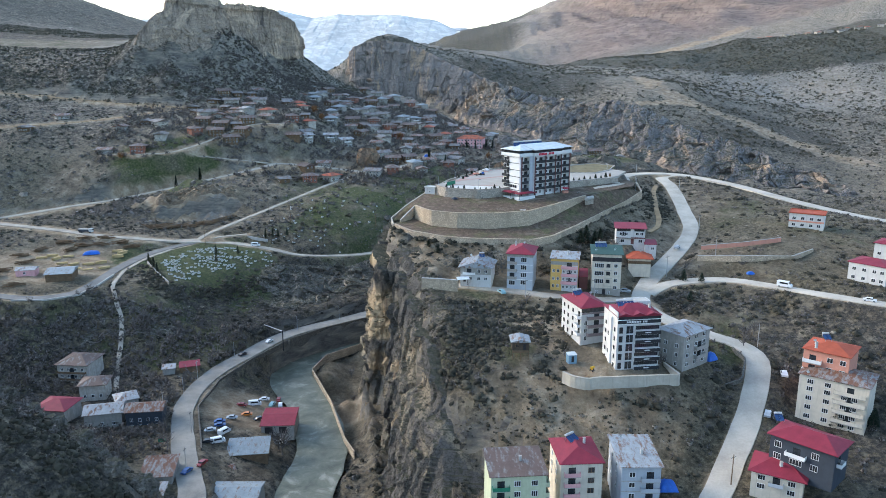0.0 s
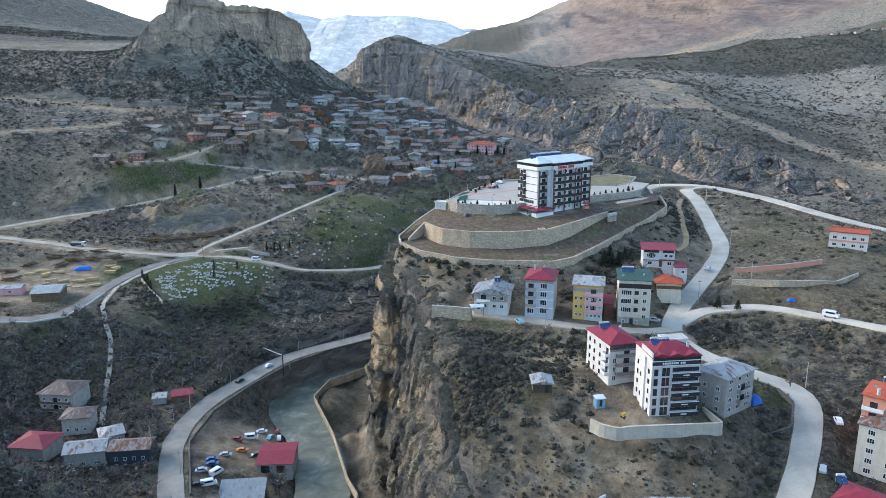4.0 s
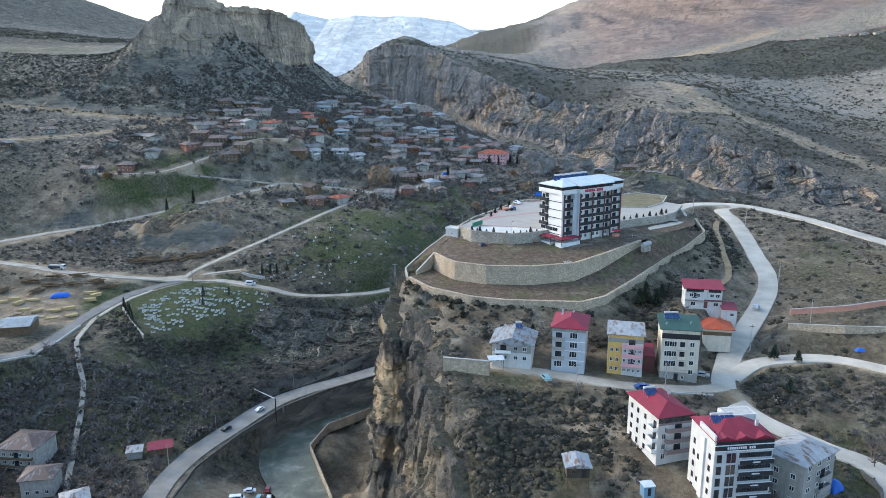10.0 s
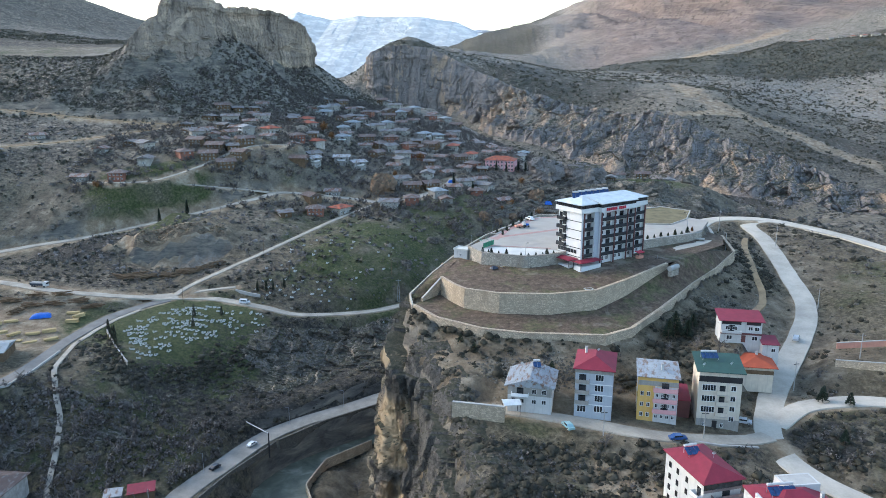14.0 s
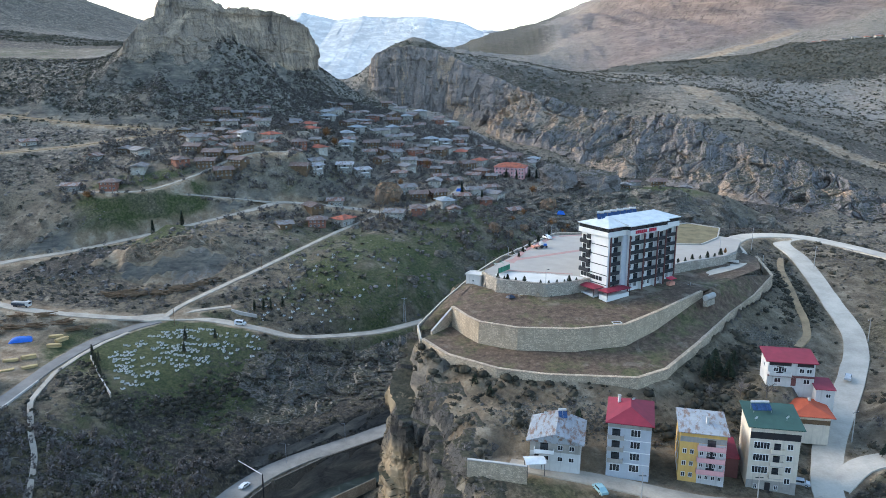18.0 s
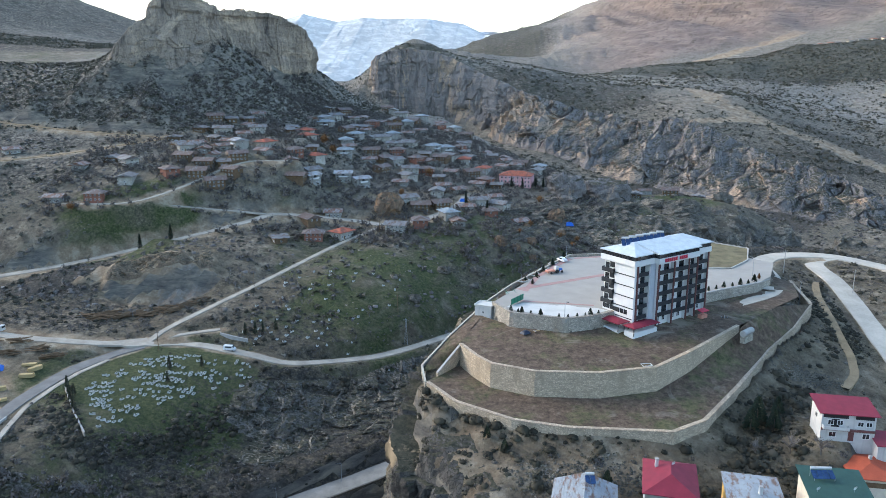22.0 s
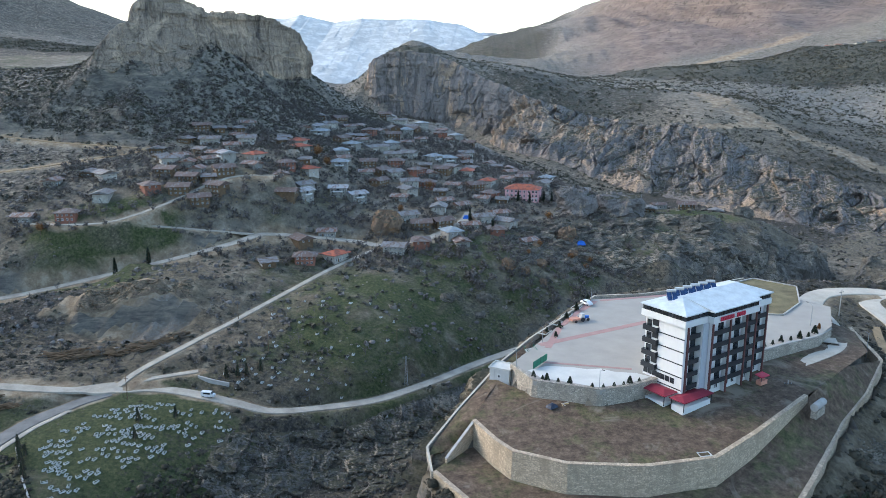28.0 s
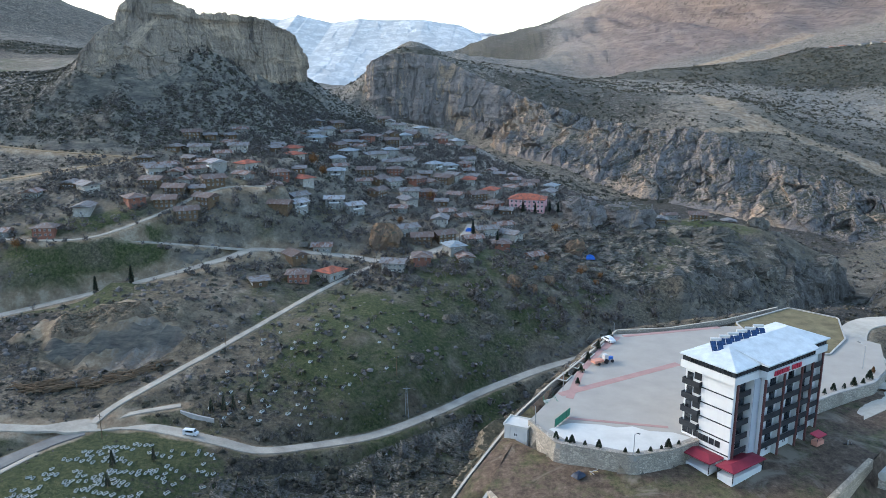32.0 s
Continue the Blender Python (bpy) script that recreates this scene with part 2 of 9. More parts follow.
RUST_ROOF = sheet_roof("rusted_sheet_roof", (0.25, 0.24, 0.23), (0.15, 0.068, 0.04), 0.7, 0.6)
ZINC_ROOF = sheet_roof("zinc_sheet_roof", (0.33, 0.335, 0.335), (0.16, 0.09, 0.06), 0.4, 0.55)
BLUE_ROOF = sheet_roof("pale_blue_sheet_roof", (0.25, 0.285, 0.3), (0.17, 0.12, 0.09), 0.3, 0.55)
PATCHED_ROOF = sheet_roof("patched_sheet_roof", (0.3, 0.325, 0.34), (0.17, 0.1, 0.07), 0.45, 0.6)
GREY_ROOF = sheet_roof("weathered_grey_roof", (0.2, 0.195, 0.19), (0.11, 0.07, 0.05), 0.5, 0.6)
BROWN_ROOF = sheet_roof("brown_rusted_roof", (0.13, 0.085, 0.068), (0.2, 0.19, 0.18), 0.35, 0.6)
TILE_ROOF = sheet_roof("old_tile_roof", (0.4, 0.11, 0.06), (0.14, 0.06, 0.045), 0.5, 0.8)
DARKGREEN_ROOF = sheet_roof("dark_green_roof", (0.03, 0.075, 0.06), amount=0.0, rough=0.55)
WHITE_ROOF = sheet_roof("white_metal_roof", (0.56, 0.6, 0.61), amount=0.0, rough=0.5)
# snow and rock in close pale tones, distance haze included in the colour
SNOW, _n, _l, _b = material("snow_and_rock", 0.8)
_s1, _s2 = noise_node(_n, _l, 0.0045, 7, 0.6, warp=0.6), noise_node(_n, _l, 0.018, 6, 0.7)
_l.new(mix(_n, _l, 0.45, ramp(_n, _l, _s1, (0.4, (0.42, 0.42, 0.4)), (0.58, (0.58, 0.57, 0.54))), ramp(_n, _l, _s2, (0.47, (0.42, 0.415, 0.4)), (0.6, (0.8, 0.78, 0.74)))), _b.inputs["Base Color"])

# ---- helpers for meshes ----
def lattice(ix, iy, iz, seed):
    h = (ix * 374761393 + iy * 668265263 + iz * 2147483647 + seed * 1274126177) & 0xFFFFFFFF
    h = ((h ^ (h >> 13)) * 1274126177) & 0xFFFFFFFF
    return ((h ^ (h >> 16)) & 0xFFFF) / 32767.5 - 1.0


def vnoise(x, y, z, seed=0):
    """Smooth value noise in -1..1 at arrays of places."""
    x, y, z = np.broadcast_arrays(np.asarray(x, float), np.asarray(y, float), np.asarray(z, float))
    fx, fy, fz = np.floor(x), np.floor(y), np.floor(z)
    ix, iy, iz = fx.astype(np.int64), fy.astype(np.int64), fz.astype(np.int64)
    u, v, w = x - fx, y - fy, z - fz
    u, v, w = u * u * (3 - 2 * u), v * v * (3 - 2 * v), w * w * (3 - 2 * w)
    out = 0
    for dx in (0, 1):
        for dy in (0, 1):
            for dz in (0, 1):
                wt = (u if dx else 1 - u) * (v if dy else 1 - v) * (w if dz else 1 - w)
                out = out + wt * lattice(ix + dx, iy + dy, iz + dz, seed)
    return out


def fbm(x, y, z, scale, octaves=4, seed=0, ridged=False):
    total, amp, norm = 0, 1.0, 0
    for k in range(octaves):
        s = 2.03 ** k / scale
        q = vnoise(x * s, y * s, z * s, seed + 17 * k)
        total = total + amp * (1 - 2 * np.abs(q) if ridged else q)
        norm += amp
        amp *= 0.52
    return total / norm


def mesh_object(name, verts, faces, mats, parent=None, smooth=False, indices=None):
    me = bpy.data.meshes.new(name)
    me.from_pydata(verts, [], faces)
    for m in mats if isinstance(mats, (list, tuple)) else [mats]:
        me.materials.append(m)
    if indices is not None:
        me.polygons.foreach_set("material_index", indices)
    if smooth:
        me.polygons.foreach_set("use_smooth", [True] * len(me.polygons))
    me.update()
    ob = new(name, me)
    if parent:
        ob.parent = parent
    return ob


def smoothstep(a, b, x):
    t = np.clip((x - a) / (b - a), 0, 1)
    return t * t * (3 - 2 * t)


def along(line, gap):
    """Points at even gaps along a polyline, as an array."""
    p = np.array(line, float)
    d = np.r_[0, np.cumsum(np.linalg.norm(np.diff(p[:, :2], axis=0), axis=1))]
    s = np.linspace(0, d[-1], max(2, int(round(d[-1] / gap)) + 1))
    return np.stack([np.interp(s, d, p[:, k]) for k in range(p.shape[1])], 1)


def curved(line, gap):
    """The same along a smooth curve through the points."""
    p = np.array(line, float)
    if len(p) < 3:
        return along(line, gap)
    q = np.vstack([2 * p[0] - p[1], p, 2 * p[-1] - p[-2]])
    out = []
    for k in range(len(p) - 1):
        a, b, c, d = q[k:k + 4]
        t = np.linspace(0, 1, 12, endpoint=False)[:, None]
        out.append(0.5 * (2 * b + (c - a) * t + (2 * a - 5 * b + 4 * c - d) * t ** 2 + (3 * b - a - 3 * c + d) * t ** 3))
    return along(np.vstack(out + [p[-1:]]), gap)


# ---- the lie of the land: roads, streams, rims and ridges with their heights ----
ROADS = {
    "valley": [(-62, -400, 4), (-60, -200, 5), (-62, 0, 6.5), (-67, 70, 8), (-70, 120, 9), (-72, 180, 9.5), (-78, 209, 10), (-90, 238, 10), (-102, 274, 10), (-101, 303, 10), (-91, 331, 10), (-80, 354, 10), (-63, 371, 10), (-44, 386, 10), (-22, 408, 11), (0, 450, 12)],
    "canyon": [(-152, 440, 38), (-130, 444, 37), (-104, 440, 34), (-88, 440, 30.5), (-71, 451, 27), (-50, 464, 25), (-28, 486, 24), (-7, 512, 22.5), (20, 537, 22.5), (45, 552, 24), (75, 580, 26)],
    "stub": [(-147, 442.5, 38.4), (-139, 449, 39.0), (-131, 453, 39.2), (-122, 457, 39.3)],
    "sawmill": [(-300, 452, 50), (-237, 441, 46), (-204, 433, 44), (-171, 434, 41), (-152, 440, 38.5)],
    "paved": [(-149, 437, 38.5), (-158, 428, 38), (-167, 413, 37.4), (-171, 395, 37), (-172, 378, 36.8), (-172.5, 355, 36.4), (-175, 342, 36.3), (-184, 334, 36.4), (-196, 332, 36.8), (-215, 336, 37.5)],
    "link": [(-135, 592, 66.6), (-149, 586, 69.2), (-160, 583, 70.6), (-174, 579.5, 72.6), (-187, 575.5, 74.6), (-200, 572, 77)],
    "climb": [(-148, 442, 39), (-143, 457, 41), (-118, 501, 47), (-88, 559, 54), (-66, 590, 58.5)],
    "village": [(-300, 500, 41), (-264, 520, 45), (-234, 535, 48), (-199, 550, 54), (-160, 565, 61.5), (-140, 580, 65), (-130, 592, 66.5), (-106, 598, 64), (-80, 602, 60.5), (-60, 598, 59), (-38, 608, 61), (-18, 634, 64.5), (-12, 665, 66)],
    "upper": [(-255, 572, 76), (-225, 565, 77), (-205, 570, 78), (-184, 590, 84), (-159, 625, 94), (-126, 632, 95)],
    "ridge": [(-420, 700, 119), (-366, 700, 115), (-296, 690, 109), (-234, 684, 105), (-261, 660, 101), (-292, 640, 97), (-330, 610, 95), (-400, 590, 92)],
    "apartment": [(70, -400, 40), (64, -200, 36), (50, -40, 30), (38, 60, 26), (38, 110, 25), (45, 140, 26), (60, 160, 30), (72, 176, 34), (85, 195, 39.5), (95, 212, 46), (100, 224, 50), (97, 232, 52), (88, 238, 53.5), (76, 252, 55), (73, 264, 56.5), (77.5, 278, 57.5), (90, 301, 59), (105, 324, 62.5), (116.5, 346, 66), (123.5, 384, 71), (126, 412, 76), (127, 434, 78), (139, 444, 78.5)],
    "upper_east": [(85, 377, 83.5), (95, 408, 81), (112, 438, 79.5), (139, 443, 78.5), (163, 420, 76), (180, 388, 73), (198, 370, 70), (225, 358, 66), (280, 340, 60)],
    "east": [(77, 272, 57), (89, 281, 58.5), (109, 281, 60), (125, 267, 61), (138, 252, 62), (155, 240, 62), (190, 225, 60)],
    "lane": [(2, 276, 59.5), (24, 269, 59.3), (44, 262, 58.8), (65, 263, 57.5), (73, 266, 57)],
}
LAND = {
    "river": [(-10, -400, -8), (-6, -200, -6), (-8, -40, -5), (-18, 50, -4.5), (-30, 100, -4), (-44, 150, -4), (-47, 200, -4), (-47, 228, -4), (-46, 260, -4), (-57, 299, -4), (-71, 329, -4), (-70, 349, -4), (-56, 371, -4), (-40, 384, -4), (-20, 405, -3), (-2, 440, -2), (18, 485, 0), (60, 535, 3), (120, 585, 6), (200, 650, 9), (290, 730, 12), (380, 790, 15)],
    "bank_far": [(-37, 215, 1), (-35, 240, 1), (-33, 262, 1), (-42, 300, 1), (-54, 330, 1), (-55, 345, 1), (-40, 362, 1)],
    "bank_near": [(-62, 228, 2), (-66, 264, 2), (-76, 285, 2), (-88, 300, 4), (-84, 323, 3), (-82, 340, 3)],
    "spur_foot": [(-18, 140, 2), (-16, 165, 2), (-15, 190, 1), (-18, 215, 1), (-22, 240, 1), (-27, 270, 2), (-32, 300, 2), (-33, 335, 3), (-24, 372, 3), (-4, 412, 4), (22, 455, 5)],
    "spur_rim": [(5, 140, 10), (4, 170, 18), (3, 190, 27), (2, 205, 38), (0, 217, 46), (-3, 231, 52), (-7, 250, 55), (-11, 270, 57), (-14, 286, 58), (-16.5, 296, 60), (-24, 301, 60), (-25.5, 318, 65), (-26, 330, 66), (-19, 346, 72), (-7, 367, 77), (6, 387, 80), (23, 415, 82), (50, 428, 82), (80, 446, 79), (110, 458, 78), (140, 462, 77), (165, 442, 75), (185, 408, 71), (204, 388, 68), (240, 372, 63)],
    "north_foot": [(55, 480, 20), (85, 505, 22), (130, 520, 22), (175, 500, 24), (215, 450, 28), (260, 420, 30)],
    "slope_below_wall": [(-14, 308, 66), (0, 298, 66), (14, 294, 66), (38, 293, 65.5), (50, 297, 66), (64, 316, 67), (80, 338, 70), (98, 360, 73)],
    "white_house": [(71, 300, 68.6), (81, 299, 68.4), (76, 309, 69.6), (84, 304, 68)],
    "houses_terrace": [(8, 284, 62), (30, 283, 60), (45, 279, 59), (60, 277, 58)],
    "slope_above_hut": [(-2, 262, 58), (12, 255, 55), (25, 245, 54), (45, 245, 54)],
    "hut": [(10, 228, 52), (24, 225, 53), (34, 222, 52)],
    "apartments": [(40, 220, 51), (50, 210, 51), (66, 208, 50), (80, 225, 51)],
    "bare_slope": [(18, 200, 42), (40, 194, 41), (60, 190, 40), (15, 185, 32), (40, 184, 33)],
    "lower_houses": [(12, 190, 25), (28, 182, 28), (42, 178, 31), (52, 168, 30)],
    "east_houses": [(104, 205, 41), (112, 214, 46), (88, 178, 37), (90, 168, 33), (120, 190, 40), (150, 200, 46)],
    "scree": [(92, 254, 57), (104, 245, 55), (118, 238, 54), (130, 225, 53)],
    "gardens": [(105, 300, 64), (126, 296, 67), (145, 300, 68), (152, 323, 71), (140, 345, 71), (160, 365, 71), (200, 320, 68), (160, 275, 63)],
    "settlement": [(-120, 250, 10), (-135, 270, 10), (-155, 262, 9), (-157, 305, 9), (-125, 310, 11), (-112, 330, 14), (-190, 250, 20), (-210, 215, 45)],
    "foreground_left": [(-134, 200, 53), (-126, 200, 48), (-111, 195, 42), (-99, 190, 36), (-88, 183, 28), (-82, 176, 22), (-150, 205, 56), (-105, 160, 34), (-130, 170, 50), (-160, 170, 58), (-112, 216, 22), (-128, 222, 26), (-150, 228, 28), (-95, 206, 14), (-108, 232, 10)],
    "left_slope": [(-125, 343, 19), (-152, 345, 30.5), (-140, 325, 20), (-172, 330, 26), (-168, 300, 15)],
    "cemetery": [(-159, 394, 36), (-145, 415, 37), (-125, 425, 36), (-108, 430, 33.5), (-137, 367, 33), (-120, 395, 32), (-100, 424, 30)],
    "valley_side": [(-62, 414, 14), (-85, 392, 16), (-108, 372, 20), (-95, 410, 25), (-45, 440, 16), (-25, 465, 15), (0, 495, 16)],
    "sawmill_yard": [(-197, 408, 38), (-215, 398, 38.5), (-195, 385, 37.5), (-190, 355, 37.2), (-215, 365, 38), (-232, 415, 41), (-260, 400, 42), (-245, 350, 39), (-183, 322, 30), (-200, 315, 29)],
    "quarry_foot": [(-194, 484, 43), (-180, 487, 43.3), (-165, 488, 43.5), (-150, 489, 43.8), (-134, 494, 45)],
    "quarry_top": [(-199, 516, 53), (-182, 514, 57), (-165, 514, 59), (-148, 519, 59), (-132, 530, 57), (-180, 532, 58), (-150, 540, 60)],
    "meadow": [(-82, 509, 50), (-41, 504, 42), (-60, 470, 33), (-100, 480, 42), (-50, 545, 52), (-15, 560, 46), (2, 595, 57), (-30, 580, 56)],
    "canyon_side": [(41, 608, 48), (0, 540, 30), (30, 565, 34), (80, 625, 42), (149, 649, 43), (105, 620, 45), (110, 722, 58.5), (135, 716, 58), (160, 709, 58), (180, 694, 57), (128, 745, 57), (172, 736, 55), (204, 704, 50), (228, 694, 38), (258, 690, 35), (295, 712, 28), (150, 800, 26), (200, 775, 22), (240, 735, 20), (275, 790, 14), (350, 850, 18)],
    "village_low": [(-105, 566, 56), (-78, 590, 58), (13, 700, 67), (40, 672, 63), (90, 700, 58), (2, 640, 60), (30, 650, 55)],
    "village_mid": [(-114, 640, 76), (-97, 680, 80), (-67, 720, 82), (-47, 760, 88), (-25, 814, 86), (47, 760, 72), (-160, 660, 100)],
    "village_top": [(-130, 688, 104), (-180, 720, 108), (-132, 780, 107), (-120, 815, 109), (-74, 850, 104), (-41, 965, 103), (-190, 650, 100)],
    "left_bank": [(-222, 507, 52), (-226, 540, 56), (-188, 552, 70), (-250, 545, 62), (-215, 590, 84), (-275, 600, 88), (-330, 540, 70), (-420, 500, 75)],
    "left_hill": [(-343, 705, 128), (-309, 720, 132), (-273, 735, 138), (-244, 740, 130), (-341, 760, 155), (-400, 780, 156), (-470, 900, 166), (-312, 762, 156), (-320, 800, 160), (-330, 840, 164), (-380, 860, 162)],
    "mesa_apron": [(-300, 734, 150), (-287, 737, 156), (-270, 741, 154), (-257, 745, 153), (-245, 754, 151), (-234, 768, 159), (-224, 787, 166), (-214, 808, 167), (-205, 827, 161), (-191, 855, 151), (-179, 880, 146), (-168, 905, 144), (-166, 935, 145), (-168, 965, 148), (-158, 990, 138), (-140, 1020, 122), (-125, 1060, 110), (-255, 715, 136), (-210, 765, 140), (-180, 850, 130), (-145, 930, 118)],
    "mesa_top": [(-287, 765, 178), (-268, 790, 200), (-248, 815, 202), (-240, 865, 200), (-216, 908, 192), (-205, 945, 176), (-260, 900, 196), (-230, 960, 180), (-200, 985, 160)],
    "back_hill": [(-572, 1100, 190), (-479, 1050, 180), (-392, 1000, 176), (-330, 960, 172), (-600, 900, 180), (-520, 700, 162), (-420, 1200, 184)],
    "west_mountain": [(-937, 1700, 333), (-873, 1700, 303), (-818, 1700, 284), (-752, 1700, 261), (-690, 1700, 242), (-608, 1700, 222), (-1150, 1650, 420), (-780, 1350, 214), (-950, 1350, 256)],
    "gap": [(-150, 1150, 105), (-190, 1385, 116), (-215, 1450, 118), (-260, 1600, 118), (-330, 1800, 120), (-390, 2200, 125)],
    "far_cliff_foot": [(-178, 1390, 112), (-150, 1372, 102), (-106, 1366, 90), (-65, 1352, 78), (-30, 1330, 68), (0, 1280, 60), (36, 1200, 49), (91, 1130, 43), (140, 1060, 24), (186, 1010, 16), (228, 970, 14), (267, 930, 10), (304, 900, 10), (340, 870, 4), (400, 830, 0), (470, 790, -6)],
    "far_cliff_rim": [(-165, 1425, 172), (-150, 1412, 178), (-105, 1402, 186), (-43, 1388, 174), (13, 1350, 136), (46, 1335, 132), (104, 1310, 112), (166, 1282, 95), (212, 1252, 90), (248, 1212, 82), (293, 1180, 91), (322, 1150, 74), (352, 1105, 60), (390, 1050, 44), (420, 1000, 30), (460, 950, 14), (520, 900, 0)],
    "far_ridge": [(-29, 1430, 170), (41, 1410, 162), (85, 1400, 156), (143, 1380, 134), (195, 1365, 126), (259, 1345, 124), (327, 1325, 124), (373, 1300, 118), (413, 1258, 100), (447, 1208, 76), (472, 1150, 57), (505, 1075, 32), (540, 1010, 16)],
    "far_mid": [(560, 1250, 60), (620, 1150, 40), (600, 1000, 15)],
    "plateau": [(300, 1600, 132), (242, 1450, 128), (466, 1650, 140), (596, 1600, 125), (658, 1500, 85), (100, 1600, 158), (-100, 1600, 176), (-60, 1480, 180), (254, 1720, 137)],
    "terrace_ridge": [(383, 1750, 158), (535, 1800, 180), (695, 1850, 203), (839, 1850, 212), (1023, 1850, 229), (1150, 1500, 150), (800, 1350, 70), (800, 1650, 165), (600, 1680, 145), (540, 1980, 160), (800, 2050, 180)],
    "great_mountain": [(195, 2300, 146), (333, 2300, 143), (541, 2300, 190), (829, 2400, 284), (1154, 2600, 370), (1427, 3000, 767), (1153, 3100, 697), (812, 3300, 552), (1900, 2600, 760), (1700, 1900, 420)],
    "blue_mountain": [(-110, 3300, 200), (-67, 3300, 232), (-1, 3300, 268), (81, 3300, 292), (260, 3300, 323), (422, 3300, 370), (469, 3300, 401), (581, 3320, 431), (-60, 3000, 130), (150, 2900, 160), (-160, 3400, 150)],
    "pyramid": [(-225, 2560, 222), (-205, 2560, 240), (-180, 2560, 250), (-150, 2560, 240), (-105, 2560, 218), (-265, 2560, 160), (-300, 2560, 105), (-170, 2650, 230)],
    "snow_range": [(-1142, 4750, 400), (-600, 4750, 400), (-100, 4750, 380), (100, 4500, 330), (-700, 4000, 60), (-300, 3900, 50), (-1500, 4600, 300)],
    "valley_head": [(-290, 2000, 112), (-330, 2400, 95), (-420, 2800, 80), (-450, 3400, 60), (-300, 3300, 80), (-220, 2900, 120), (-700, 2500, 170), (-1200, 2500, 330), (-1300, 1500, 450), (-1000, 3400, 120)],
    "behind": [(100, 0, 40), (20, -100, 14), (-110, -100, 30), (200, 100, 55), (300, -100, 110), (400, 250, 90), (600, 500, 110), (-250, 0, 90), (-400, 150, 120), (-350, 350, 60), (-600, 400, 150), (0, -900, 20), (700, -600, 220), (-700, -600, 240), (900, 900, 90)],
    "edge": [(-4700, -1500, 500), (0, -1600, 250), (4700, -1500, 500), (-4700, 1500, 520), (4700, 1500, 700), (-4700, 4900, 500), (4700, 4900, 800), (-2500, 3600, 420), (2800, 3500, 900), (0, 4900, 330)],
}


def land_points():
    rows = []
    for k, line in LAND.items():
        far = max(abs(p[1]) for p in line) > 1100
        if k in ("river", "spur_foot", "spur_rim", "slope_below_wall", "far_cliff_foot", "far_cliff_rim"):
            rows.append(along(line, 12 if not far else 30))
        else:
            rows.append(np.array(line, float))
    for k, line in ROADS.items():
        rows.append(along(line, 12))
    p = np.vstack(rows)
    keep = []
    for q in p:
        if all((q[0] - r[0]) ** 2 + (q[1] - r[1]) ** 2 > 4.0 for r in keep):
            keep.append(q)
    return np.array(keep)


SPOTS = land_points()
_d = np.hypot(SPOTS[:, None, 0] - SPOTS[None, :, 0], SPOTS[:, None, 1] - SPOTS[None, :, 1])
_k = len(SPOTS)
_a = np.zeros((_k + 1, _k + 1))
_a[:_k, :_k], _a[_k, :_k], _a[:_k, _k] = -_d - 1.2 * np.eye(_k) * 0, 1, 1
WEIGHTS = np.linalg.solve(_a, np.r_[SPOTS[:, 2], 0])


def lie(x, y):
    """The smooth lie of the land between its lines."""
    out = np.empty(len(x))
    for a in range(0, len(x), 20000):
        d = np.hypot(x[a:a + 20000, None] - SPOTS[None, :, 0], y[a:a + 20000, None] - SPOTS[None, :, 1])
        out[a:a + 20000] = -d @ WEIGHTS[:_k] + WEIGHTS[_k]
    return out


def spaced(stops):
    """Grid lines whose spacing goes from stop to stop: (place, spacing)."""
    out = [stops[0][0]]
    while out[-1] < stops[-1][0]:
        s = np.interp(out[-1], [p[0] for p in stops], [p[1] for p in stops])
        out.append(out[-1] + s)
    return np.array(out)


GX = spaced([(-4800, 160), (-1500, 45), (-520, 8), (-300, 3), (-260, 2.2), (180, 2.2), (260, 3.5), (520, 7), (1500, 30), (4800, 160)])
GY = spaced([(-1600, 120), (-200, 30), (100, 4), (140, 2.2), (460, 2.2), (560, 3), (760, 4), (1000, 6), (1600, 8), (2600, 28), (4000, 50), (4900, 60)])
NX, NY = len(GX), len(GY)
XX, YY = np.meshgrid(GX, GY)
X1, Y1 = XX.ravel(), YY.ravel()
Z1 = lie(X1, Y1)


def near_line(line, x, y, reach):
    """Distance to a polyline, the height of its nearest point, and the places within reach (an index array)."""
    p = along(line, 3.0)
    box = (x > p[:, 0].min() - reach) & (x < p[:, 0].max() + reach) & (y > p[:, 1].min() - reach) & (y < p[:, 1].max() + reach)
    idx = np.nonzero(box)[0]
    best, zz = np.full(len(idx), 1e9), np.zeros(len(idx))
    for q, r in zip(p[:-1], p[1:]):
        dx, dy = r[0] - q[0], r[1] - q[1]
        t = np.clip(((x[idx] - q[0]) * dx + (y[idx] - q[1]) * dy) / (dx * dx + dy * dy + 1e-9), 0, 1)
        d = np.hypot(x[idx] - q[0] - t * dx, y[idx] - q[1] - t * dy)
        m = d < best
        best[m], zz[m] = d[m], (q[2] + t * (r[2] - q[2]))[m]
    return idx, best, zz


def inside(poly, x, y):
    c = np.zeros(len(x), bool)
    for (ax, ay), (bx, by) in zip(poly, poly[1:] + poly[:1]):
        hit = ((ay > y) != (by > y)) & (x < (bx - ax) * (y - ay) / (by - ay + 1e-12) + ax)
        c ^= hit
    return c

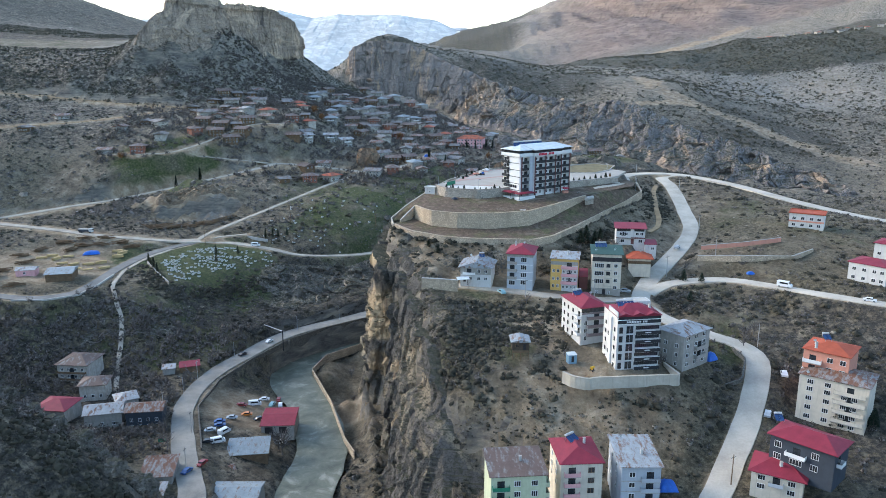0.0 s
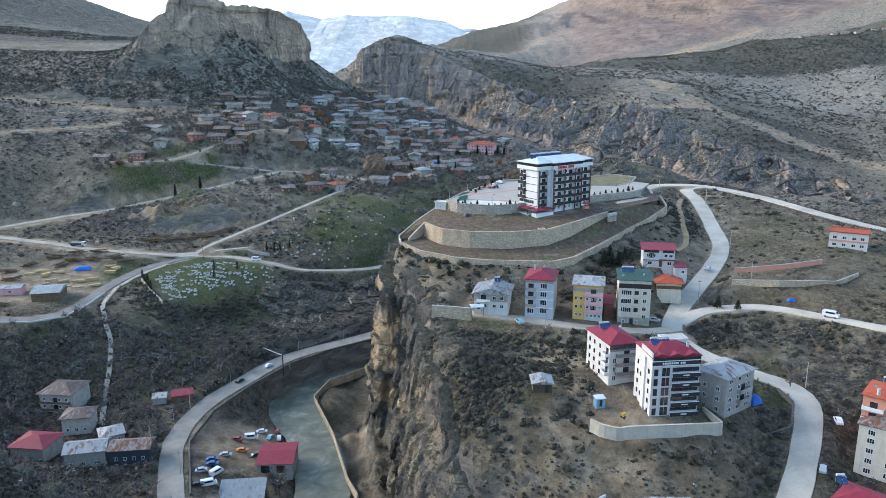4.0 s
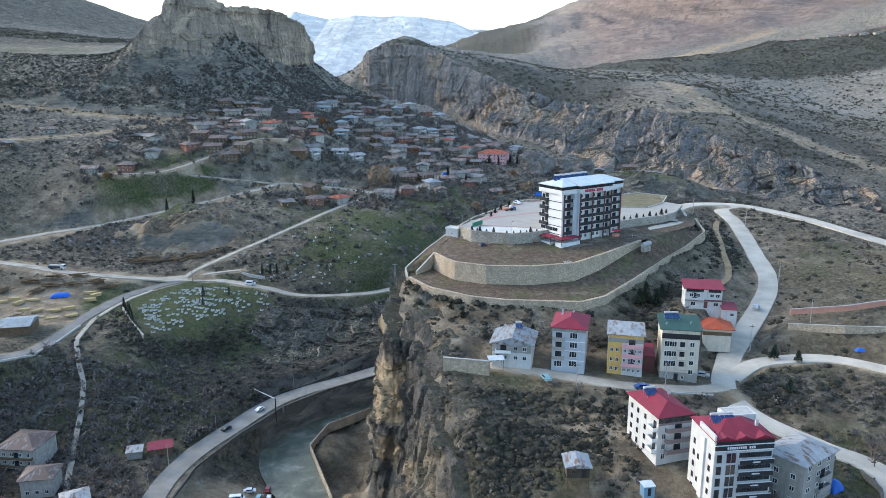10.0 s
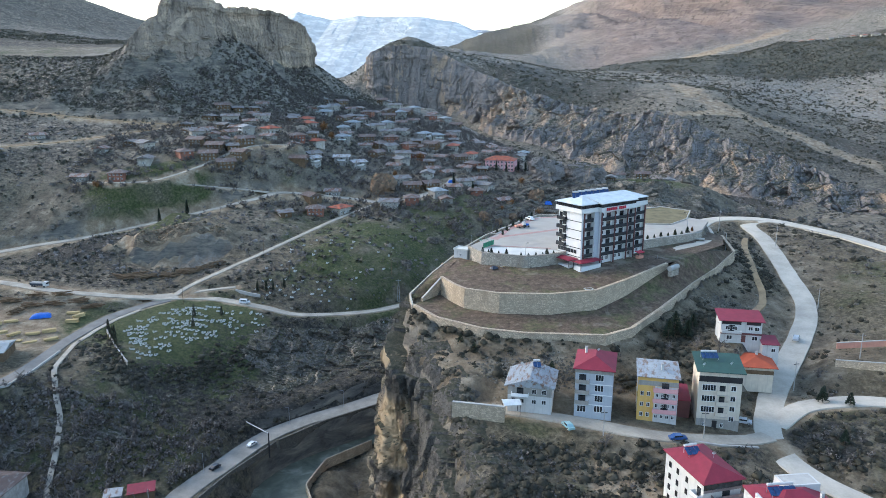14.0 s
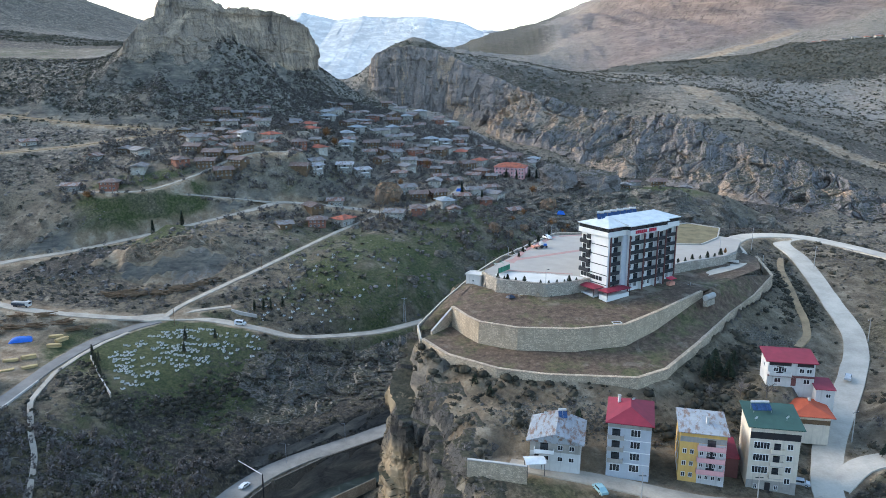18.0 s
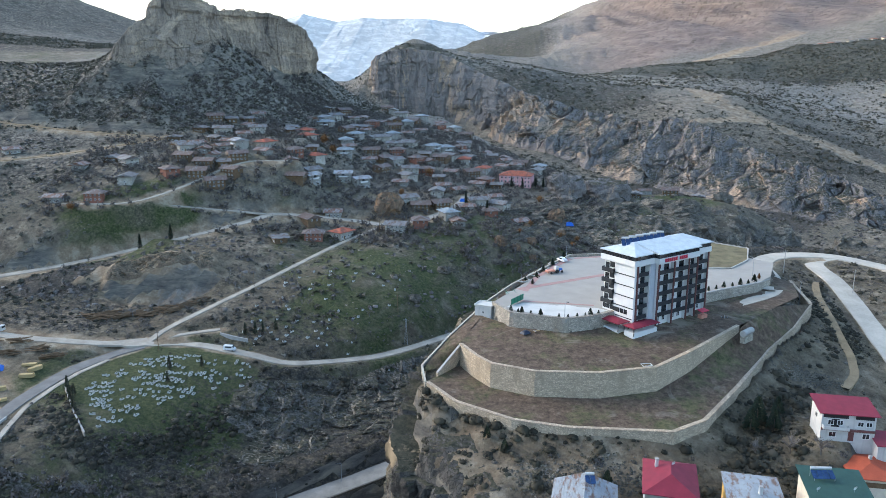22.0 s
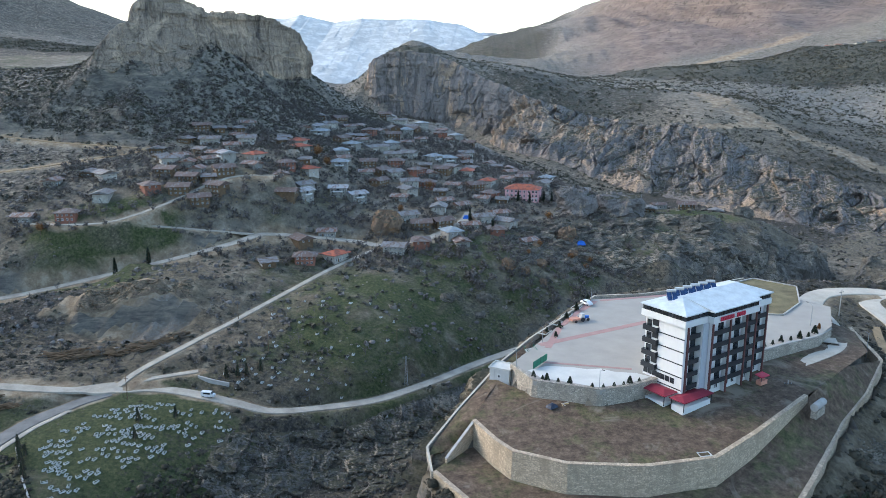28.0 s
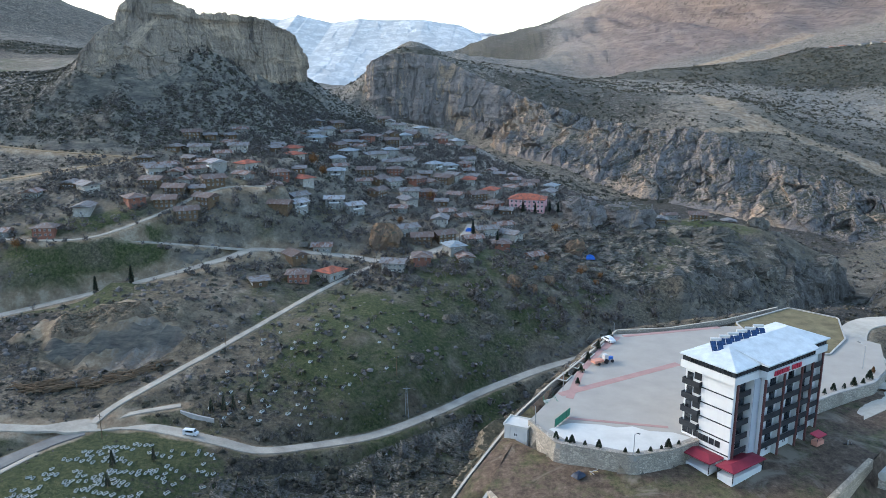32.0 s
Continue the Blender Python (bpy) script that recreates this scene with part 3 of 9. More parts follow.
MID_TOP = [(-13, 334, 79.6), (-8.5, 325, 79.6), (-5, 320, 79.6), (6, 315, 79.6), (22, 314.5, 79.6), (37, 318, 79.9), (48, 327, 80.8), (59, 337, 81.8), (66, 343.5, 82.4)]
OUTER_TOP = [(-21.5, 322, 73.4), (-14, 312, 72.6), (0, 303.5, 72), (13, 300.5, 71.7), (37, 299.5, 71.5), (46, 305, 71.9), (60, 323, 73), (76, 345, 75), (88, 358, 77), (100, 374, 79.5), (104, 400, 80)]
DECK_EDGE = [(4, 366, 86), (-1.5, 357, 86), (-3.5, 352, 86), (1.2, 342, 86), (16, 337, 86), (24, 339.5, 86), (31.5, 344.5, 86)]
PLAZA = [(-3.5, 352), (1.2, 342), (16, 337), (24, 339.5), (31.5, 344.5), (36, 350), (52, 358), (60, 362), (70, 369), (82, 375), (90, 384), (98, 402), (84, 418), (60, 416), (42, 410), (26, 408), (20, 398), (12, 382), (4, 366)]
ROAD_WIDTH = {"valley": 8.0, "canyon": 5, "sawmill": 5, "paved": 5.8, "climb": 3.0, "stub": 2.8, "village": 6.8, "upper": 3.6, "ridge": 4.2, "apartment": 7, "upper_east": 8, "east": 6, "lane": 5, "link": 3.2}

calm = np.zeros(len(X1))
grass = np.zeros(len(X1))
earth = np.zeros(len(X1))
for spot, reach, power in (((-130, 410), 60, 0.8), ((-45, 505), 84, 0.56), ((-10, 590), 70, 0.48), ((142, 706), 45, 0.6), ((100, 655), 55, 0.42), ((-95, 545), 50, 0.4), ((10, 226), 24, 0.46), ((12, 272), 16, 0.4), ((90, 232), 16, 0.5), ((102, 270), 34, 0.36), ((-205, 560), 60, 0.56), ((-120, 640), 60, 0.3), ((160, 345), 50, 0.35), ((-70, 735), 40, 0.3), ((-130, 335), 60, 0.44), ((-175, 310), 50, 0.36), ((25, 612), 60, 0.5), ((-215, 520), 40, 0.3), ((-180, 600), 40, 0.3), ((-90, 660), 40, 0.28), ((30, 600), 50, 0.3), ((-20, 690), 40, 0.26), ((-430, 870), 100, 0.34), ((-350, 790), 60, 0.3)):
    d = np.hypot(X1 - spot[0], Y1 - spot[1])
    d = d * (1 + 0.5 * fbm(X1, Y1, 0, 26.0, 4, 19))
    grass = np.maximum(grass, power * smoothstep(reach, reach * 0.45, d))
for spot, reach, power in (((-210, 385), 50, 0.46), ((40, 194), 34, 0.36), ((20, 305), 60, 0.3), ((105, 250), 26, 0.15), ((33, 247), 12, 0.62), ((-80, 285), 24, 0.7), ((-45, 300), 26, 0.42), ((-60, 690), 120, 0.25), ((-60, 800), 110, 0.25), ((-170, 640), 80, 0.24), ((120, 330), 60, 0.2), ((360, 1180), 120, 0.16), ((330, 1300), 90, 0.18), ((700, 1500), 200, 0.18)):
    d = np.hypot(X1 - spot[0], Y1 - spot[1])
    earth = np.maximum(earth, power * smoothstep(reach, reach * 0.45, d))
for k, line in ROADS.items():
    idx, d, zz = near_line(line, X1, Y1, 40)
    wide_edge = {"ridge": 10.0, "village": 13.0, "sawmill": 10.0, "upper": 8.0, "paved": 7.0, "climb": 3.5}.get(k, 5.5)
    earth[idx] = np.maximum(earth[idx], (0.6 if k in ("ridge", "sawmill", "village", "upper") else 0.2 if k == "valley" else 0.48) * smoothstep(wide_edge, wide_edge * 0.4, d))
    calm[idx] = np.maximum(calm[idx], smoothstep(22, 5, d))
for line, reach, power in (([(29, 242, 0), (32, 234, 0), (35, 225, 0), (38, 215, 0)], 3.5, 0.75), ([(330, 1500, 0), (352, 1400, 0), (344, 1280, 0), (372, 1215, 0), (440, 1150, 0), (500, 1085, 0), (560, 1010, 0)], 30, 0.4), ([(287, 1165, 0), (320, 1180, 0), (350, 1190, 0), (390, 1196, 0)], 10, 0.7), ([(560, 2120, 0), (640, 2150, 0), (720, 2200, 0), (860, 2230, 0)], 26, 0.6)):
    idx, d, zz = near_line(line, X1, Y1, 40)
    d = d + 0.45 * reach * fbm(X1[idx], Y1[idx], 0, 22.0, 3, 23)
    earth[idx] = np.maximum(earth[idx], power * smoothstep(reach, reach * 0.4, d))
for poly in ([(-40, 320), (-25, 300), (40, 285), (120, 360), (110, 420), (26, 432), (-14, 380), (-34, 345)], [(-2, 262), (75, 255), (75, 290), (-2, 292)], [(-180, 385), (-110, 372), (-95, 440), (-180, 440)], [(-95, 225), (-55, 225), (-70, 330), (-95, 330)], [(-24, 225), (-40, 225), (-38, 262), (-48, 299), (-62, 336), (-40, 366), (-34, 330), (-34, 300)]):
    calm[inside(poly, X1, Y1)] = 0.85
dist = np.hypot(X1, Y1)
# where dark leafless brush covers the slopes
brush = np.full(len(X1), 0.42)
for spot, rx, ry, power in (((-120, 340), 90, 90, 0.43), ((-75, 400), 70, 55, 0.52), ((-104, 366), 50, 26, 0.57), ((-150, 180), 90, 70, 0.5), ((-230, 470), 90, 60, 0.45), ((430, 1120), 220, 150, 0.5), ((-165, 270), 70, 80, 0.5), ((-222, 505), 40, 32, 0.62), ((-950, 1650), 560, 430, 0.46), ((-330, 715), 130, 40, 0.55), ((-240, 735), 170, 75, 0.5), ((-160, 860), 90, 130, 0.48), ((-420, 760), 200, 160, 0.5), ((-520, 1050), 300, 250, 0.55), ((-90, 1430), 90, 36, 0.85), ((760, 1800), 620, 260, 0.72), ((-330, 650), 150, 110, 0.52), ((200, 1350), 260, 120, 0.5), ((60, 640), 130, 70, 0.45), ((470, 1330), 160, 120, 0.42), ((-5, 200), 30, 60, 0.5), ((90, 400), 60, 60, 0.42), ((130, 210), 60, 60, 0.5), ((120, 480), 120, 60, 0.55), ((300, 560), 260, 160, 0.5), ((230, 920), 160, 180, 0.64), ((120, 640), 110, 50, 0.5), ((430, 1000), 140, 110, 0.46), ((100, 268), 34, 24, 0.56), ((5, 226), 22, 24, 0.56), ((22, 222), 22, 14, 0.5)):
    d = np.hypot((X1 - spot[0]) / rx, (Y1 - spot[1]) / ry)
    brush = np.maximum(brush, power * smoothstep(1.15, 0.6, d))
for spot, rx, ry in (((-60, 730), 170, 130), ((-60, 720), 150, 120), ((-45, 310), 16, 50), ((30, 615), 55, 45), ((-430, 870), 110, 80), ((-430, 870), 100, 70), ((34, 244), 20, 14), ((40, 200), 40, 30), ((25, 305), 60, 22), ((120, 330), 70, 70), ((120, 330), 60, 60)):
    d = np.hypot((X1 - spot[0]) / rx, (Y1 - spot[1]) / ry)
    brush -= 0.16 * smoothstep(1.2, 0.6, d)
brush -= 0.5 * earth
brush -= 0.12 * smoothstep(0.32, 0.6, grass)
brush -= 0.06 * smoothstep(470, 560, Y1) * smoothstep(1050, 950, Y1)


def layered(levels, octaves, seed, ridged):
    """Relief whose grain coarsens with distance: rows of distance, grain, height."""
    out = np.zeros(len(X1))
    at = [q[0] for q in levels]
    for k, (d0, size, tall) in enumerate(levels):
        w = np.interp(dist, at, [1.0 if j == k else 0.0 for j in range(len(levels))])
        m = w > 0
        out[m] += w[m] * tall * fbm(X1[m], Y1[m], 0, size, octaves, seed + 5 * k, ridged)
    return out


n_fine = layered([(0, 7, 1.0), (400, 9, 1.3), (900, 20, 2.6), (2000, 50, 7.0), (4500, 120, 14.0)], 4, 3, False)
n_mid = layered([(0, 14, 1.2), (350, 18, 1.6), (750, 42, 4.5), (1500, 120, 15.0), (2500, 190, 42.0), (4000, 420, 70.0)], 6, 11, True)
rough = np.ones(len(X1))
gx = np.gradient(Z1.reshape(NY, NX), GX, axis=1).ravel()
gy = np.gradient(Z1.reshape(NY, NX), GY, axis=0).ravel()
steep = smoothstep(0.35, 1.1, np.hypot(gx, gy))
still = smoothstep(1.3, 0.7, np.hypot((X1 - 120) / 420, (Y1 - 1300) / 330))
rough = rough * (1 - 0.62 * still)
still = smoothstep(1.3, 0.7, np.hypot((X1 + 220) / 130, (Y1 - 850) / 150))
rough = rough * (1 - 0.6 * still)
still = smoothstep(1.3, 0.7, np.hypot((X1 + 180) / 110, (Y1 - 2560) / 160))
rough = rough * (1 - 0.75 * still)
still = smoothstep(1.3, 0.7, np.hypot((X1 + 420) / 110, (Y1 - 900) / 120))
rough = rough * (1 - 0.7 * still)
Z1 = Z1 + (1 - calm) * ((0.5 + 1.2 * steep) * n_fine + rough * (0.5 + 1.3 * steep) * (n_mid - 0.2 * np.interp(dist, [0, 350, 750, 1500, 2500, 4000], [1.2, 1.6, 4.5, 15, 42, 70])))
red = smoothstep(2150, 2350, Y1) * smoothstep(0.08, 0.21, X1 / np.maximum(Y1, 1) + 0.03 * fbm(X1, Y1, 0, 300, 3, 91))
blue = smoothstep(2700, 2900, Y1) * (1 - red) * smoothstep(-0.06, -0.03, X1 / np.maximum(Y1, 1))
brush = np.maximum(brush, 0.54 * blue)
snow = smoothstep(4400, 4600, Y1) * smoothstep(260, 360, Z1) * smoothstep(300, -100, X1)

# ravines running down the great mountain
f = fbm(X1 + 0.45 * Y1, 0.22 * Y1, 0, 330.0, 4, 97, True)
Z1 = Z1 - red * smoothstep(2350, 2700, Y1) * 70.0 * smoothstep(0.42, -0.05, f)

# gullies washed out of the bare slope
m = smoothstep(1.1, 0.6, np.hypot((X1 - 38) / 42, (Y1 - 189) / 17))
Z1 = Z1 + m * (1 - 0.7 * calm) * (3.8 * fbm(X1, Y1 * 0.3, 0, 9.0, 5, 77, True) - 1.4)
m = smoothstep(1.1, 0.6, np.hypot((X1 - 112) / 30, (Y1 - 256) / 12))
Z1 = Z1 + m * (1 - 0.8 * calm) * (2.6 * fbm(X1, Y1 * 0.3, 0, 8.0, 5, 87, True) - 1.0)
# scar of the quarry
m = smoothstep(1.25, 0.75, np.hypot((X1 + 165) / 34, (Y1 - 501) / 15) + 0.9 * fbm(X1, Y1, 0, 11.0, 5, 81))
Z1 = Z1 + m * (3.2 * fbm(X1, Y1 * 0.4, 0, 9.0, 5, 79, True) - 1.1)
Z1 = Z1 + m * (6.0 * smoothstep(497, 502, Y1 + 0.15 * (X1 + 165) * -1 + 5 * fbm(X1, Y1, 0, 8.0, 4, 89)) - 3.5)
earth = np.maximum(earth, m * (0.56 + 0.12 * smoothstep(-160, -185, X1)))
scar = 0.78 * m * smoothstep(-180, -164, X1 + 14 * fbm(X1, Y1, 0, 9.0, 4, 83)) * smoothstep(513, 503, Y1 + 8 * fbm(X1, Y1, 0, 8.0, 4, 85))
grass = grass * (1 - m)
brush = brush - 0.4 * m
# river bed
idx, d, zz = near_line([tuple(p) for p in curved(LAND["river"], 6)], X1, Y1, 20)
f = smoothstep(13, 7, d)
Z1[idx] = Z1[idx] * (1 - f) + (zz - 0.5) * f
# road beds
for k, line in ROADS.items():
    w = ROAD_WIDTH[k]
    idx, d, zz = near_line([tuple(p) for p in curved(line, 6)], X1, Y1, 18)
    f = smoothstep(w / 2 + (4.5 if k == "valley" else 7), w / 2 + 2.0, d)
    Z1[idx] = Z1[idx] * (1 - f) + (zz - 0.35) * f
# outside the boundary wall of the plaza the ground stays below its foot
EDGE = [(-21.5, 322, 74.2), (-23, 331, 75.2), (-16, 342, 79.5), (-5, 361, 84), (3.5, 372, 86.6), (12, 385, 87), (21, 400, 87.2), (27, 410, 87.2), (42, 412, 87.2), (62, 421, 87), (84, 437, 86)]
idx, d, zz = near_line(EDGE, X1, Y1, 20)
k = d < 20
Z1[idx[k]] = np.minimum(Z1[idx[k]], zz[k] - 2.2)
m = inside([(60, 361), (70, 368.5), (82, 375), (92, 385), (100, 404), (110, 402), (101, 374), (88, 358), (72, 345)], X1, Y1)
Z1[m] = np.minimum(Z1[m], 81.2)
# terraces of the hotel hill are cut down; their own surfaces lie above
INNER = [(x + 3.2 * (22 - x) / math.hypot(22 - x, 352 - y), y + 3.2 * (352 - y) / math.hypot(22 - x, 352 - y)) for x, y, z in MID_TOP]
yard = INNER + [(72, 352), (82, 366), (62, 368), (60, 385), (0, 372), (-7, 352)]
low = [p[:2] for p in OUTER_TOP[:10]] + [(84, 368), (70, 352)] + INNER[::-1]
for poly, level in ((yard, 77.5), (low, 70.2), (PLAZA, 84.2)):
    m = inside(poly, X1, Y1)
    Z1[m] = np.minimum(Z1[m], level) if poly is low else level
# the ground falls back behind the faces of the cliffs
face = [(x - 4, y) for x, y, z in LAND["spur_rim"][1:14]] + [p[:2] for p in LAND["spur_foot"][1:8][::-1]]
m = inside(face, X1, Y1)
Z1[m] = np.minimum(Z1[m], np.maximum(Z1[m] - 26.0, 0.6))
ZZ = Z1.reshape(NY, NX)


def ground(x, y):
    """Height of the ground sheet at one place."""
    i = int(np.clip(np.searchsorted(GX, x) - 1, 0, NX - 2))
    j = int(np.clip(np.searchsorted(GY, y) - 1, 0, NY - 2))
    u, v = (x - GX[i]) / (GX[i + 1] - GX[i]), (y - GY[j]) / (GY[j + 1] - GY[j])
    return float((ZZ[j, i] * (1 - u) + ZZ[j, i + 1] * u) * (1 - v) + (ZZ[j + 1, i] * (1 - u) + ZZ[j + 1, i + 1] * u) * v)


def ground_sheet():
    me = bpy.data.meshes.new("ground")
    jj, ii = np.meshgrid(np.arange(NY - 1), np.arange(NX - 1), indexing="ij")
    a = (jj * NX + ii).ravel()
    quads = np.stack([a, a + 1, a + NX + 1, a + NX], 1).astype(np.int32)
    me.vertices.add(len(X1))
    sx = steep * fbm(X1, Y1, Z1, 7.0, 3, 41) * np.clip(dist / 300, 0.6, 3.0) * (1 - calm)
    sy = steep * fbm(X1, Y1, Z1, 7.0, 3, 57) * np.clip(dist / 300, 0.6, 3.0) * (1 - calm)
    me.vertices.foreach_set("co", np.stack([X1 + 1.2 * sx, Y1 + 1.2 * sy, Z1], 1).astype(np.float32).ravel())
    me.loops.add(4 * len(quads))
    me.loops.foreach_set("vertex_index", quads.ravel())
    me.polygons.add(len(quads))
    me.polygons.foreach_set("loop_start", np.arange(0, 4 * len(quads), 4, dtype=np.int32))
    me.update(calc_edges=True)
    me.polygons.foreach_set("use_smooth", np.ones(len(quads), bool))
    # the pale haze tone grows with distance and covers the blue mountain
    for k, v in (("grass", grass), ("earth", earth), ("snow", snow), ("red", red), ("far", smoothstep(900, 1250, Y1)), ("brush", brush), ("scar", scar), ("haze_pale", (0.45 * smoothstep(480, 800, Y1) - 0.22 * smoothstep(1000, 1150, Y1)) * (1 - 0.8 * smoothstep(-330, -420, X1)) * (1 - 0.75 * smoothstep(40, 110, X1) * smoothstep(1140, 1040, Y1)) + 0.55 * blue + 0.25 * smoothstep(1250, 1400, Y1) * (1 - blue))):
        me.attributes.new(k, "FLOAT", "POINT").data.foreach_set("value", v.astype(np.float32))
    me.materials.append(GROUND)
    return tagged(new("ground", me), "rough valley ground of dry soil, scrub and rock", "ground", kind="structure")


ground_sheet()


# ---- roads, water ----
def ribbon(name, line, width, mat, lift=0.0, label="", gap=3.0, skirt=0.8, category="road", pointed=False):
    p = curved(line, gap)
    t = np.gradient(p[:, :2], axis=0)
    t /= np.linalg.norm(t, axis=1)[:, None] + 1e-9
    nrm = np.stack([-t[:, 1], t[:, 0]], 1)
    lf = width / 2 * (1 + 0.16 * fbm(np.arange(len(p)) * 1.0, 0.5, 0.1, 5.0, 3, 5))
    rt = width / 2 * (1 + 0.16 * fbm(np.arange(len(p)) * 1.0, 9.5, 0.1, 5.0, 3, 6))
    if pointed:
        draw = np.sin(np.pi * np.linspace(0.04, 0.96, len(p))) ** 0.7
        lf, rt = lf * draw, rt * draw
    v, f = [], []
    for k, q in enumerate(p):
        for off, dz in ((-1.06, -skirt), (-1, 0), (-0.35, 0.06), (0.35, 0.06), (1, 0), (1.06, -skirt)):
            w = lf[k] if off < 0 else rt[k]
            v.append((q[0] + nrm[k, 0] * w * off, q[1] + nrm[k, 1] * w * off, q[2] + lift + dz))
    for k in range(len(p) - 1):
        for j in range(5):
            a = 6 * k + j
            f.append((a, a + 6, a + 7, a + 1))
    return tagged(mesh_object(name, v, f, mat, smooth=False), label, category, kind="structure")


ROAD_LOOK = {"valley": (ASPHALT, "grey asphalt valley road along the river"), "canyon": (CONCRETE, "pale narrow road cut into the canyon slope"), "sawmill": (CONCRETE, "pale village road past the sawmill"), "paved": (ASPHALT_GREY, "wide grey road below the sawmill"), "climb": (CONCRETE, "narrow pale track climbing the meadow"), "stub": (CONCRETE, "short pale branch track under the cypresses"), "village": (CONCRETE, "pale dirt-edged road to the village"), "upper": (CONCRETE, "pale track above the green field"), "ridge": (DIRT, "brown hairpin track on the hillside"), "apartment": (PALE_ROAD, "pale concrete road between the apartment houses"), "upper_east": (PALE_ROAD, "wide pale road leading to the hotel"), "east": (PALE_ROAD, "pale road along the eastern slope"), "lane": (CONCRETE, "narrow lane in front of the houses"), "link": (CONCRETE, "narrow pale track linking the village roads")}
for k, (m, text) in ROAD_LOOK.items():
    ribbon("road", ROADS[k], ROAD_WIDTH[k], m, 0.02 if k in ("canyon", "east", "lane", "climb", "stub") else 0.0, text)
ribbon("road", [(-163, 436.3, 39.95), (-156, 438.6, 39.2), (-149.5, 440.3, 38.95), (-143, 442, 38.2), (-136, 443.3, 37.35)], 9.5, CONCRETE, 0.05, "pale dusty road junction below the quarry", gap=1.0, pointed=True)
WATER, _n, _l, _b = material("river_water", 0.5)
_c = ramp(_n, _l, noise_node(_n, _l, 0.12, 6, 0.65, warp=0.5), (0.38, (0.085, 0.088, 0.062)), (0.56, (0.15, 0.152, 0.11)), (0.68, (0.28, 0.27, 0.215)))
_l.new(_c, _b.inputs["Base Color"])
bump(_n, _l, _b, noise_node(_n, _l, 1.2, 5, 0.6), 0.35, 0.15)
ribbon("water", [(x, y, z + 2.6) for x, y, z in LAND["river"][:-3]], 18.5, WATER, 0, "shallow grey-green river with gravel riffles", skirt=0.1, category="river")


# ---- cliffs ----
def cells(x, y, z, size, seed):
    """Random steps in uneven cells, for fractured rock."""
    w = 0.45 * size
    wx, wy, wz = w * vnoise(x / size, y / size, z / size, seed), w * vnoise(x / size, y / size, z / size, seed + 1), w * vnoise(x / size, y / size, z / size, seed + 2)
    i, j, k = (np.floor((q + e) / size).astype(np.int64) for q, e in ((x, wx), (y, wy), (z, wz)))
    return lattice(i, j, k, seed + 3)


def fractured(x, y, z, size, seed, tall=0.35):
    """Buttresses, blocks and flutes in about -1..1."""
    out = 0.55 * fbm(x, y, z * 0.12, size * 3.2, 3, seed + 1, True)
    out = out + 0.34 * cells(x, y, z * tall, size, seed + 2) + 0.2 * cells(x, y, z * tall * 1.4, size * 0.45, seed + 6)
    out = out + 0.3 * fbm(x, y, z * 0.16, size * 0.8, 4, seed + 9, True)
    return out + 0.07 * cells(x, y, z * 0.9, size * 0.2, seed + 11)


